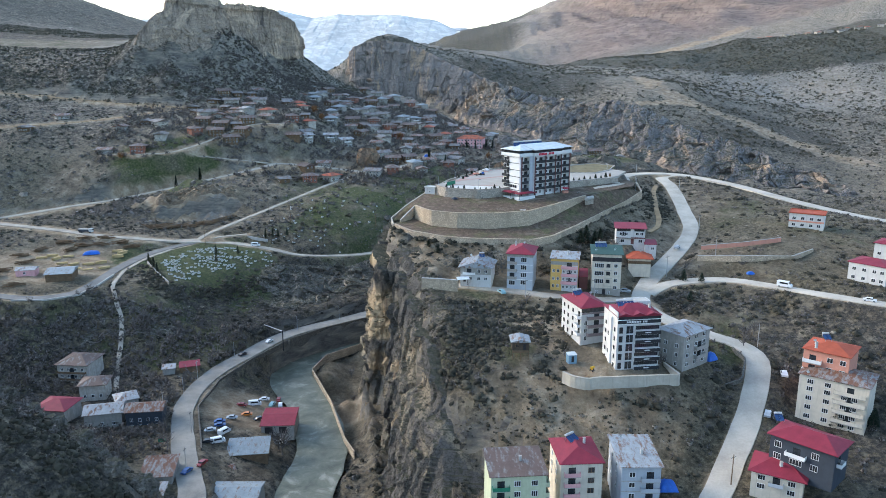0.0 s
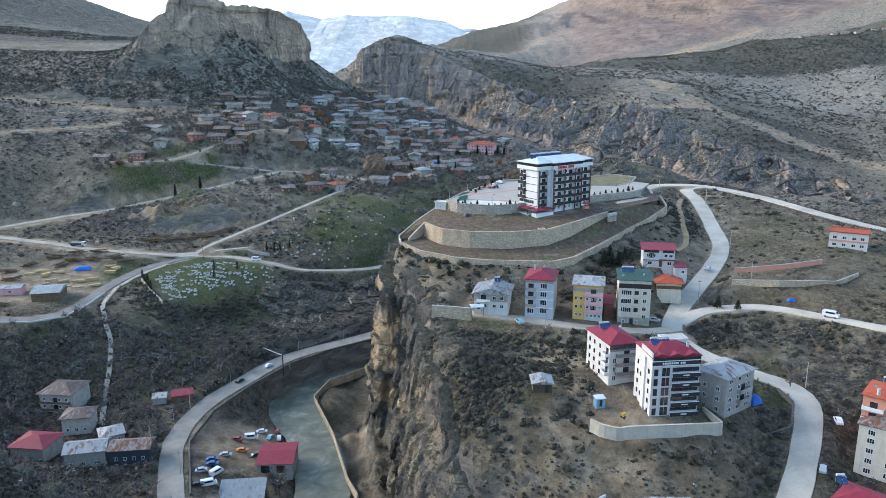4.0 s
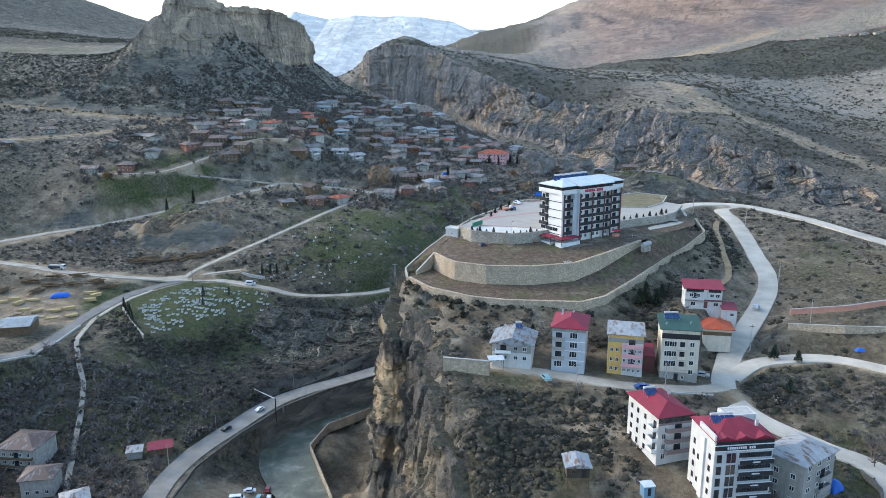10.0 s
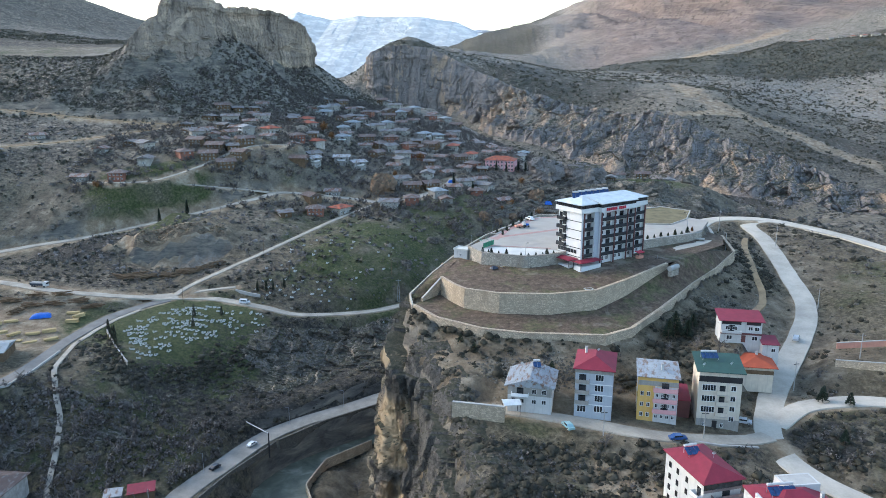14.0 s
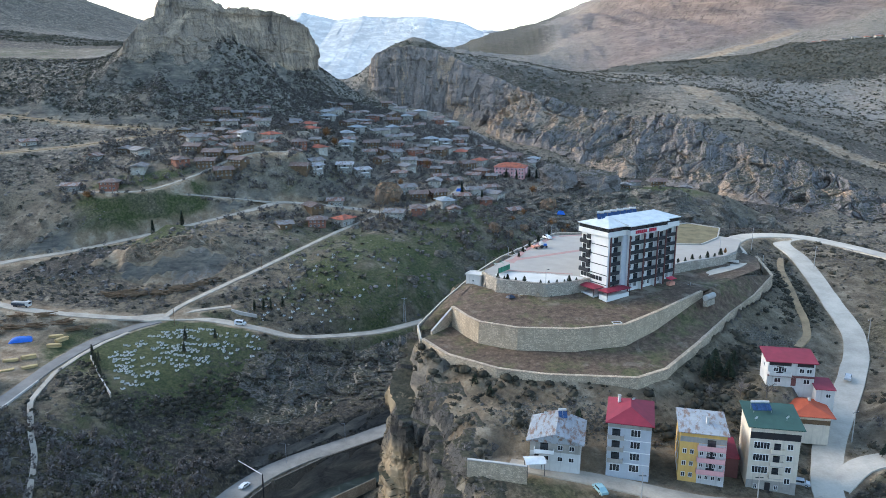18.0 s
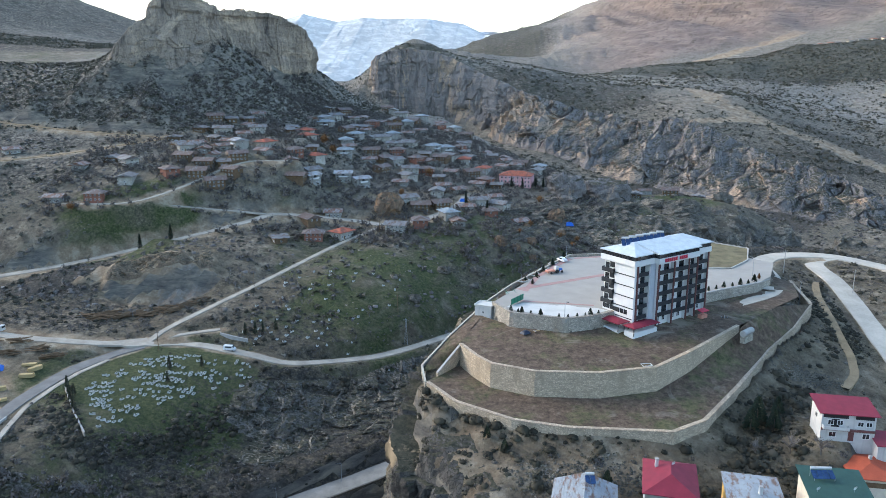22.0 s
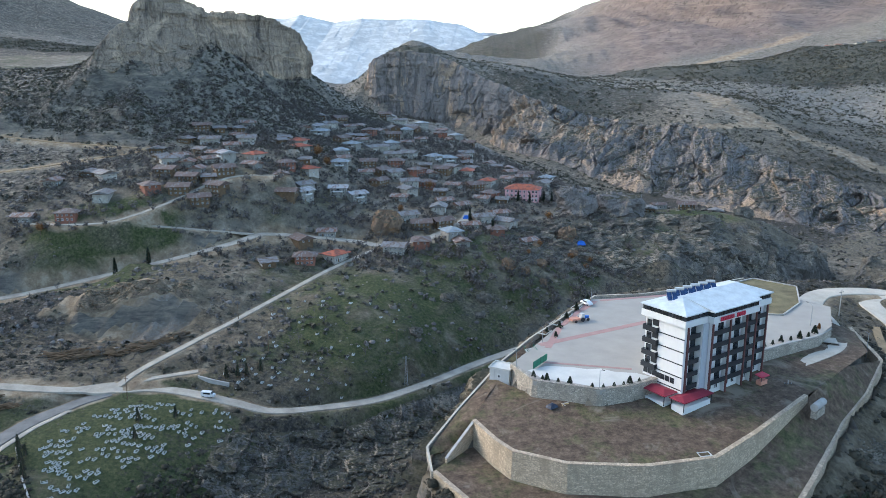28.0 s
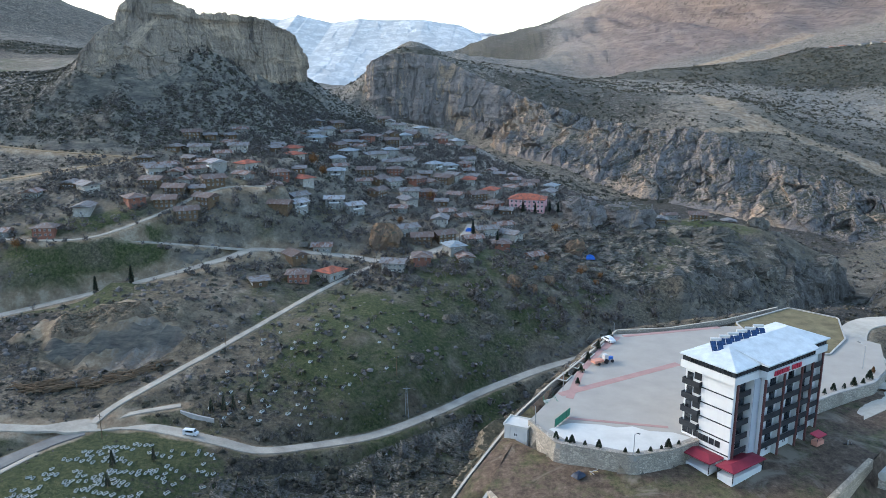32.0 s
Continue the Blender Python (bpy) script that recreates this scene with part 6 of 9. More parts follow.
o = thing("cabin", "pale blue site cabin with a white roof beside the tower", "cabin", pose(38.6, 216.4, 51.9, 0, 0, 12))
part("wall", boxes((0, 2.6, 0, 2.2, -0.6, 2.2)), CABIN_BLUE, o)
part("roof", roof_geo(2.6, 2.2, 0.15, 0.2, "lean"), WHITE_ROOF, o, at=pose(0, 0, 2.21))
part("door", boxes((0.9, 1.7, -0.05, 0.02, 0, 1.9)), METAL, o)
o = thing("cement_mixer", "small yellow cement mixer on the tower's forecourt", "cement mixer", pose(44.6, 209.6, 51.9, 0, 0, 30))
part("drum", tube((-0.5, 0, 1.0), (0.6, 0, 1.35), 0.55, 0.3, 12), MACHINE_YELLOW, o)
part("frame", boxes((-0.6, 0.6, -0.45, 0.45, 0.3, 0.42), (-0.08, 0.08, -0.45, -0.35, 0.42, 1.1), (-0.08, 0.08, 0.35, 0.45, 0.42, 1.1)), METAL, o)
for s in (-1, 1):
    part("wheel", tube((-0.4, s * 0.5, 0.3), (-0.4, s * 0.62, 0.3), 0.3, n=12), METAL, o, key=("mixerwheel", s))
house("apartment_house", "pale green chequered apartment house with a rusty sheet roof", "house", pose(11.5, 161.6, 29, 0, 0, 5), 13.4, 11, 16, GREENISH, BROWN_ROOF, "lean", 1.4, 0.5,
      [("front", "bal", 2.4, z, 4.2, 1.1, 1.0, GREENPAINT) for z in (7.0, 9.8, 12.6)] + grid_plan("front", (6.4, 10.6), (4.6, 7.6, 10.4, 13.2), 1.6, 1.5, 2) + [("right", "bal", 2, z, 3.4, 1.0, 1.0, GREENISH) for z in (9.8, 12.6)])
house("apartment_house", "cream and pink apartment house with a bright crimson hipped roof", "house", pose(29.0, 166.8, 30.5, 0, 0, 4), 10.4, 12.8, 15, CREAM, RED_ROOF, "hip", 2.0, 0.5,
      [("front", "bal", 2.8, z, 4.0, 1.0, 1.0, PINK) for z in (6.2, 9.0, 11.8)] + grid_plan("front", (7.6,), (3.8, 6.8, 9.6, 12.4), 1.6, 1.4, 1, WOOD) + grid_plan("left", (3, 8), (6.8, 9.6, 12.2), 1.1, 1.4) + [("front", "panel", 7.5, 0.8, 4.0, 2.2, DARK)])
house("apartment_house", "grey-blue apartment house with a pale sheet roof", "house", pose(43.9, 166.4, 31, 0, 0, 0), 9.6, 14.5, 14, LIGHTBLUE, PATCHED_ROOF, "lean", 0.8, 0.6,
      grid_plan("front", (2.6,), (2.4, 5.4, 8.4, 11.2), 1.5, 1.4) + [("front", "bal", 7.0, z, 4.6, 1.2, 1.0, LIGHTBLUE) for z in (4.8, 7.6, 10.4)] + grid_plan("left", (4, 9), (5.4, 8.4, 11), 1.2, 1.3), bands=[("front", SLAB, 7.2, 7.4, 0.1), ("front", SLAB, 10.0, 10.2, 0.1)], seams=True)
house("apartment_house", "tall cream and beige apartment house with a rusty zinc roof", "house", pose(103.0, 202.6, 40, 0, 0, -38), 18.0, 12.5, 14.2, CREAM, RUST_ROOF, "hip", 1.6, 0.5,
      grid_plan("front", (3.0, 7.6), (1.2, 4.0, 6.8, 9.6, 11.8), 1.7, 1.4, 2) + [("front", "bal", 13.4, z, 8.2, 1.2, 1.0, CREAM) for z in (2.6, 5.4, 8.2, 11.0)] + grid_plan("front", (12.0, 14.6), (0.9, 3.6, 6.4, 9.2), 1.6, 1.4, 2) + grid_plan("left", (3, 7), (1.2, 4.0, 6.8, 9.6), 1.4, 1.4))
house("apartment_house", "salmon and white apartment house with an orange-red roof", "house", pose(105.6, 207.0, 46, 0, 0, -40), 12.2, 11.4, 14.2, SALMON, ORANGE_ROOF, "hip", 1.6, 0.5,
      grid_plan("front", (7.2, 10.6), (8.4, 11.4), 1.6, 1.5, 1) + [("front", "bal", 2.6, z, 5.0, 1.2, 1.0, FRAME) for z in (7.6, 10.6)] + grid_plan("left", (3, 7), (8.4, 11.4), 1.4, 1.4))
house("villa", "two-storey slate blue house with white trim and a crimson hipped roof", "house", pose(83.4, 174.8, 42.6, 0, 0, -46), 15.5, 9.5, 7.0, DARKBLUE, RED_ROOF, "hip", 2.0, 0.8,
      grid_plan("front", (2.0, 11.0), (0.8, 4.0), 1.8, 1.7, 2) + [("front", "bal", 6.6, 3.2, 5.0, 1.2, 0.9, FRAME, FRAME), ("front", "win", 6.6, 0.7, 3.0, 1.6, 3), ("right", "bal", 3, 3.2, 3.0, 1.2, 0.9, FRAME)])
house("villa", "cream house with a crimson many-sided roof", "house", pose(78.2, 172.0, 35.5, 0, 0, -30), 12.0, 10.0, 5.5, CREAM, RED_ROOF, "hip", 2.4, 0.9,
      grid_plan("front", (2.4, 9.4), (1.0, 3.4), 1.8, 1.4, 2) + [("front", "bal", 5.9, 2.8, 3.4, 1.2, 0.9, LIGHTBLUE)])
house("apartment_house", "white and pink apartment house with a maroon roof", "house", pose(150.4, 269.6, 60.2, 0, 0, -50), 13, 12, 10.0, WHITE, RED_ROOF, "hip", 1.5, 0.5, grid_plan("front", (2, 5.5, 9, 11.6), (1.0, 4.0, 7.2), 1.4, 1.3) + grid_plan("left", (3, 8), (1, 4, 7.2), 1.3, 1.3))
house("apartment_house", "white and pink apartment house with a maroon roof", "house", pose(171.0, 290, 64, 0, 0, -45), 13, 11, 8.5, WHITE, RED_ROOF, "hip", 1.5, 0.5, grid_plan("front", (2, 5.5, 9, 11.6), (1.0, 4.0), 1.4, 1.3))
house("villa", "white and red two-storey villa on the eastern terrace", "house", pose(153.7, 327.9, 71.0, 0, 0, -30), 14, 10, 6.4, WHITE, ORANGE_ROOF, "flat", 0.2, 0.4, grid_plan("front", (2, 5.5, 9, 12), (0.8, 3.7), 1.5, 1.3) + [("left", "win", 5, 3.7, 1.4, 1.3)], bands=[("front", SALMON, 2.7, 3.4, 0.15)])
for m, n in ((pose(43.4, 237, 67.0, 0, 0, 16), 3), (pose(53, 217, 69.6, 0, 0, 8), 5), (pose(57.5, 275, 74.3), 4), (pose(32.5, 174, 47.2, 0, 0, 40), 3), (pose(86, 178, 51.3), 2), (pose(88, 172, 42.5), 2), (pose(111, 203, 55.4), 5), (pose(112, 208, 62.3), 2), (pose(14, 281, 68.8), 2)):
    solar_heater(m, n)
for x, y, z in ((31, 279, 74.4), (57, 272, 73.4), (48.4, 236, 67.6), (104, 200, 55), (46, 178, 46.4), (11, 283, 68.6), (64, 272, 73.6), (108, 206, 62.3)):
    dish(pose(x, y, z, 0, 0, random.uniform(-40, 40)))
for x, y, z in ((28, 280, 74.3), (36, 175, 47), (19, 168, 45.8), (88, 180, 51), (85, 171, 42.5), (107, 203, 62.3), (47, 274, 71.9), (80, 296, 67), (50, 172, 45.6), (62.4, 217, 69.4)):
    chimney(pose(x, y, z))

# ---- terraces and walls of the hotel hill ----
def loft(name, a, b, n, label, mat, rough=0.15, kind="structure", gap=2.0, category="terrace"):
    """A surface between two lines, slightly uneven."""
    A = along(a, gap)
    u = np.linspace(0, 1, len(A))
    q = np.array(b, float)
    s = np.r_[0, np.cumsum(np.linalg.norm(np.diff(q, axis=0), axis=1))]
    B = np.stack([np.interp(u, s / s[-1], q[:, k]) for k in range(3)], 1)
    v, f = [], []
    for i in range(len(A)):
        for j in range(n + 1):
            p = A[i] * (1 - j / n) + B[i] * j / n
            v.append((p[0], p[1], p[2] + rough * float(vnoise(p[0] * 0.35, p[1] * 0.35, 0.3, 7)) * (0 < j < n)))
    m = n + 1
    f = [(i * m + j, (i + 1) * m + j, (i + 1) * m + j + 1, i * m + j + 1) for i in range(len(A) - 1) for j in range(n)]
    return tagged(mesh_object(name, v, f, mat, smooth=True), label, category, kind=kind)


def wall_strip(name, top, drop, thick, mat, label, coping=0.25, cope_mat=None, gap=1.5, batter=0.06, lift=0.0):
    """A retaining or boundary wall under a line of its top; drop: its height, one number or one for each point."""
    t = np.array(top, float)
    d = np.array(drop if isinstance(drop, (list, tuple)) else [drop] * len(t), float)
    p = along(np.c_[t, d], gap)
    g = np.gradient(p[:, :2], axis=0)
    g /= np.linalg.norm(g, axis=1)[:, None] + 1e-9
    nr = np.stack([g[:, 1], -g[:, 0]], 1)
    rows = 5
    v, f = [], []
    for k, q in enumerate(p):
        for j in range(rows + 1):
            z = q[2] + lift - q[3] * j / rows
            o = batter * q[3] * j / rows + 0.05 * float(vnoise(q[0] * 1.3, q[1] * 1.3, z * 1.6, 13))
            v.append((q[0] + nr[k, 0] * o, q[1] + nr[k, 1] * o, z))
        v.append((q[0] - nr[k, 0] * thick, q[1] - nr[k, 1] * thick, q[2] + lift))
        v.append((q[0] - nr[k, 0] * thick, q[1] - nr[k, 1] * thick, q[2] + lift - q[3]))
    m = rows + 3
    loop = list(range(rows + 1)) + [rows + 2, rows + 1]
    for k in range(len(p) - 1):
        for a, b in zip(loop, loop[1:] + loop[:1]):
            f.append((k * m + a, k * m + b, (k + 1) * m + b, (k + 1) * m + a))
    f += [tuple(loop[::-1]), tuple((len(p) - 1) * m + a for a in loop)]
    w = mesh_object(name, v, f, mat)
    tagged(w, label, "wall", kind="structure")
    if coping:
        cv, cf = [], []
        for k, q in enumerate(p):
            for o, z in ((0.08, 0.004), (0.08, coping), (-thick - 0.08, coping), (-thick - 0.08, 0.004)):
                cv.append((q[0] + nr[k, 0] * o, q[1] + nr[k, 1] * o, q[2] + lift + z))
        for k in range(len(p) - 1):
            for a in range(4):
                cf.append((4 * k + a, 4 * k + (a + 1) % 4, 4 * k + 4 + (a + 1) % 4, 4 * k + 4 + a))
        cf += [(3, 2, 1, 0), tuple(4 * (len(p) - 1) + a for a in range(4))]
        mesh_object("coping", cv, cf, cope_mat or SLAB, w)
    return w


SOIL, _n, _l, _b = material("terrace_soil", 0.95)
_f, _g, _h = noise_node(_n, _l, 0.1, 7, 0.75), noise_node(_n, _l, 0.55, 8, 0.8), noise_node(_n, _l, 0.09, 5, 0.65, warp=0.8)
_c = ramp(_n, _l, _g, (0.34, (0.04, 0.026, 0.018)), (0.5, (0.1, 0.067, 0.045)), (0.66, (0.19, 0.135, 0.095)))
_c = mix(_n, _l, step(_n, _l, _f, 0.5, 0.62), _c, ramp(_n, _l, _g, (0.36, (0.035, 0.04, 0.016)), (0.64, (0.145, 0.125, 0.06))))
_l.new(mix(_n, _l, step(_n, _l, _h, 0.57, 0.68), _c, (0.2, 0.16, 0.12)), _b.inputs["Base Color"])
bump(_n, _l, _b, _g, 0.5, 0.12)
PAVING = paint("plaza_paving", (0.34, 0.31, 0.27), 0.85, vary=0.07, scale=0.2, grain=4.0)
PAVING_PINK = paint("pink_paving", (0.38, 0.225, 0.2), 0.85, vary=0.1, scale=0.4, grain=4.0)
APRON = paint("white_concrete_apron", (0.56, 0.54, 0.495), 0.85, vary=0.08, scale=0.25, grain=3.0)

wall_strip("retaining_wall", MID_TOP, [6.2, 6.4, 6.4, 6.6, 6.6, 6.4, 5.2, 3.0, 1.8], 0.9, STONE, "tall curved tan stone retaining wall below the hotel", 0.22, STONE)
wall_strip("retaining_wall", OUTER_TOP, [5.5, 6.0, 6.2, 6.2, 6.2, 6.0, 5.6, 5.0, 4.5, 3.5, 3.0], 0.9, STONE, "outer tan stone retaining wall of the hill", 0.25, STONE)
wall_strip("retaining_wall", [(x, y, 86.1) for x, y, z in DECK_EDGE[2:]], [7, 7, 7, 7, 6], 0.8, STONE_GREY, "rounded grey stone wall of the hotel deck", 0.25, STONE_GREY)
wall_strip("retaining_wall", [(60, 361.5, 86.1), (70, 368, 86.1), (82, 374.5, 86.1), (90, 384, 85)], [4, 4, 4.4, 3.5], 0.7, STONE_GREY, "grey stone wall beside the hotel drive", 0.25)
wall_strip("boundary_wall", [(-21.5, 322, 74.2), (-23, 331, 75.2), (-16, 342, 79.5), (-5, 361, 84), (3.5, 372, 86.6), (12, 385, 87), (21, 400, 87.2), (27, 410, 87.2), (42, 412, 87.2), (62, 421, 87), (84, 437, 86)], 2.4, 0.35, STONE_GREY, "low stone boundary wall with a pale coping on the cliff edge", 0.12, PALE_CONCRETE, lift=-0.65)
wall_strip("stair_wall", [(-13, 334, 79.4), (-16, 330, 77.0), (-19, 326, 74.5)], [6, 4, 2], 0.5, STONE, "sloping stone stub wall", 0.15)
wall_strip("retaining_wall", [(-8, 270, 63.6), (-1, 268.6, 63.6), (5.5, 267.5, 63.4)], 4.2, 0.6, STONE, "short stone retaining wall of the garden terrace", 0.2)
wall_strip("retaining_wall", [(35.3, 207.3, 52.6), (37.8, 204.4, 52.4), (42.1, 202.8, 52.2), (44.5, 203.8, 52.2), (70.2, 206.6, 52.0), (68, 216.1, 52.0)], 3.4, 0.5, PALE_CONCRETE, "pale concrete retaining wall below the apartment tower", 0.2, PALE_CONCRETE)
wall_strip("river_wall", [(-33, 255, 0.8), (-38, 266, 0.8), (-48, 299, 0.8), (-62, 334, 0.8), (-58, 352, 0.8), (-42, 368, 0.8)], 4.0, 0.4, STONE, "pale river bank wall", 0.1, STONE)
wall_strip("retaining_wall", [(-75.4, 349.5, 10.3), (-60.6, 366.6, 10.3), (-41.6, 381.8, 10.3), (-20.5, 403, 11)][::-1], [12.0, 12.0, 11.0, 4.0], 0.5, STONE_DARK, "dark stone embankment wall of the valley road", 0.1, STONE_DARK)
wall_strip("retaining_wall", [(-84.5, 240, 10.2), (-96.5, 274, 10.2), (-95.5, 300, 10.2), (-87, 325, 10.2), (-76, 348, 10.2)], 2.5, 0.4, STONE_DARK, "low dark stone wall along the valley road", 0.08, STONE_DARK)
wall_strip("retaining_wall", [(-168.6, 372, 36.9), (-168.8, 352, 36.5), (-171, 338, 36.4), (-182, 329.6, 36.5), (-197, 327.5, 36.8)][::-1], 4.5, 0.5, SLAB, "grey wall along the road below the sawmill", 0.2)
wall_strip("garden_wall", [(-120.5, 452, 39.2), (-114, 450.5, 38.2), (-107.5, 449.6, 37.3)], 2.6, 0.5, SLAB, "low concrete wall beside the canyon road", 0.15)
wall_strip("cemetery_wall", [(-161, 396, 37.6), (-150, 380, 36.0), (-139, 366, 34.6)], 1.6, 0.4, STONE_GREY, "low stone wall of the cemetery", 0.12)
wall_strip("garden_wall", [(104, 298, 65.2), (118, 290, 67.2), (138, 288, 67.5), (150, 296, 68.5)], 2.4, 0.4, STONE, "tan garden terrace wall", 0.15)
wall_strip("garden_wall", [(108, 306, 67.5), (125, 303, 69.8), (142, 308, 70.5)], 1.8, 0.4, SALMON, "salmon garden wall", 0.15)
wall_strip("retaining_wall", [(150, 427, 77.5), (160, 417, 76.2), (169, 401, 74.7), (176.3, 386, 73.1)], 4.5, 0.5, CREAM, "pale concrete wall below the eastern road", 0.15)
wall_strip("retaining_wall", [(46, 262, 58.6), (58, 259, 58.0), (68, 259.5, 57.2)], 2.2, 0.4, SLAB, "low concrete wall along the lane", 0.12)
wall_strip("retaining_wall", [(80, 213, 44), (91, 213.5, 48), (95, 222, 51), (93, 228, 52.5)][::-1], 1.2, 0.4, STONE_DARK, "dark kerb wall of the bend", 0.1, STONE_DARK)

loft("terrace", [(x, y + 0.3, z) for x, y, z in MID_TOP] + [(70, 348, 82.2), (84, 362, 82.6), (95, 373, 82.4), (101, 392, 81.4)], [(-7, 352, 82.0), (-1, 345, 82.2), (8, 341, 82.4), (18, 339, 82.4), (28, 341, 82.5), (40, 346, 82.6), (58, 360, 83.0), (84, 376, 83.2), (91, 385, 83), (96, 402, 82)], 8, "bare brown earth yard below the hotel", SOIL, 0.12)
loft("terrace", [(x, y + 0.3, z) for x, y, z in OUTER_TOP[:10]], [(-13, 334.5, 73.8), (-8.5, 325.5, 73.6), (-5, 320.5, 73.4), (6, 315.5, 73.2), (22, 315, 73.2), (37, 318.5, 73.8), (48, 327.5, 75.8), (59, 337.5, 79.2), (70, 348, 82.1), (84, 362, 82.5)], 8, "earth and grass strip between the stone walls", SOIL, 0.15)
loft("terrace", [(-22.5, 329, 73.6), (-22, 332, 74.6), (-15.5, 342, 79), (-4.5, 360, 83.4), (4, 371, 86)], [(-13.2, 334, 73.9), (-12.5, 336, 79.0), (-9, 345, 81.4), (-5, 354, 82.3), (1, 364, 84)], 5, "earth slope beside the deck", SOIL, 0.2)
ribbon("drive", [(66.5, 357.5, 82.85), (73, 363.5, 83.05), (80.5, 369.5, 83.25), (88, 378, 83.15), (95, 393, 82.1), (102, 414, 81.0)], 6.4, PALE_ROAD, -0.26, "pale concrete drive to the hotel", skirt=1.4, pointed=True)


def slab_poly(name, poly, z, mat, label, thick=0.3, category="paving"):
    n = len(poly)
    v = [(x, y, z) for x, y in poly] + [(x, y, z - thick) for x, y in poly]
    f = [tuple(range(n))] + [(k, k + n, (k + 1) % n + n, (k + 1) % n) for k in range(n)]
    bm = bmesh.new()
    vs = [bm.verts.new(q) for q in v]
    for q in f:
        bm.faces.new([vs[i] for i in q])
    bmesh.ops.recalc_face_normals(bm, faces=bm.faces)
    bmesh.ops.triangulate(bm, faces=[q for q in bm.faces if len(q.verts) > 4])
    me = bpy.data.meshes.new(name)
    bm.to_mesh(me)
    bm.free()
    me.materials.append(mat)
    return tagged(new(name, me), label, category, kind="structure")


slab_poly("plaza", PLAZA, 86.0, PAVING, "wide pale paved plaza in front of the hotel", 1.0)
slab_poly("plaza_apron", [(0.6, 348.5), (3.2, 344.2), (15.8, 339), (23, 341), (29.5, 345.5), (26.5, 347.6), (21.5, 348.2), (18.5, 350.2), (15, 349.6), (12, 350.8), (5.5, 351.5)], 86.012, APRON, "white concrete apron on the deck", 0.1)
for n_band, (a, b, w) in enumerate((((5, 366), (38, 386), 1.1), ((7, 364), (12, 380), 0.9), ((4, 354), (26, 350), 0.5), ((20, 396), (26, 406), 1.3), ((28, 406.5), (58, 415), 0.8), ((13, 382), (20, 396), 0.8))):
    d = Vector((b[0] - a[0], b[1] - a[1])).normalized().orthogonal() * w
    slab_poly("paving_band", [(a[0] - d.x, a[1] - d.y), (b[0] - d.x, b[1] - d.y), (b[0] + d.x, b[1] + d.y), (a[0] + d.x, a[1] + d.y)][::-1], 86.025 + 0.005 * n_band, PAVING_PINK, "pink paving band across the plaza", 0.05)
slab_poly("lawn", [(64, 394), (80, 393), (90, 405), (97, 424), (86, 434), (64, 419)], 86.06, paint("dry_lawn", (0.17, 0.14, 0.075), 0.95, vary=0.25, scale=0.3, grain=3, bumpy=0.4), "dry lawn beside the plaza", 3.0)
wall_strip("lawn_kerb", [(64, 394, 86.3), (80, 393, 86.3), (90, 405, 86.3), (97, 424, 86.3), (86, 434, 86.3), (64, 419, 86.3), (64, 394, 86.3)], 0.3, 0.3, SLAB, "low concrete kerb round the dry lawn", 0.1)
house("pavilion", "small white flat-roofed block at the corner of the deck", "building", pose(-8.6, 352.5, 81.5, 0, 0, -24), 5.2, 4.2, 3.4, WHITE, APRON, "flat", 0, 0.25, [("front", "win", 2.6, 1.2, 0.8, 0.8)], sunk=2.0)
o = thing("stairway", "pale steps down from the plaza with a green metal rail", "stairs", pose(1.0, 362.5, 86, 0, 0, 28))
for k in range(8):
    part("step", boxes((0, 2.6, 0, 0.36, -0.3, 0.0)), APRON, o, at=pose(0, -k * 0.36, -0.17 * k), key="plazastep")
for x in (-0.08, 2.62):
    for k in range(5):
        part("post", boxes((x, x + 0.06, 0.25 - 0.72 * k, 0.31 - 0.72 * k, -0.34 * k - 0.3, 0.9 - 0.34 * k)), GREENPAINT, o)
    part("rail", tube((x + 0.03, 0.3, 0.95), (x + 0.03, -2.6, -0.42), 0.04, n=6), GREENPAINT, o, "green handrail")
# plaza planters with seats
for x, y, r in ((9, 375, 60), (13, 383, 58), (17, 390, 60), (21, 398, 60)):
    o = thing("planter", "low pale-edged planting bed on the plaza", "planter", pose(x - 1.5, y + 1.0, 86.0, 0, 0, r), "planting beds on the plaza")
    part("edge", boxes((-2, 2, -1.2, -1.05, 0, 0.25), (-2, 2, 1.05, 1.2, 0, 0.25), (-2, -1.85, -1.05, 1.05, 0, 0.25), (1.85, 2, -1.05, 1.05, 0, 0.25)), APRON, o, key="bededge")
    part("soil", boxes((-1.85, 1.85, -1.05, 1.05, 0, 0.16)), SOIL, o, key="bedsoil")
o = thing("bench", "plain timber bench on the plaza", "bench", pose(12.6, 380, 86.05, 0, 0, 60))
part("seat", boxes((-0.9, 0.9, -0.2, 0.2, 0.42, 0.48)), WOOD, o)
part("leg", boxes((-0.7, -0.6, -0.18, 0.18, 0, 0.42)), METAL, o, key="benchleg")
part("leg", None, None, o, at=pose(1.3, 0, 0), key="benchleg")


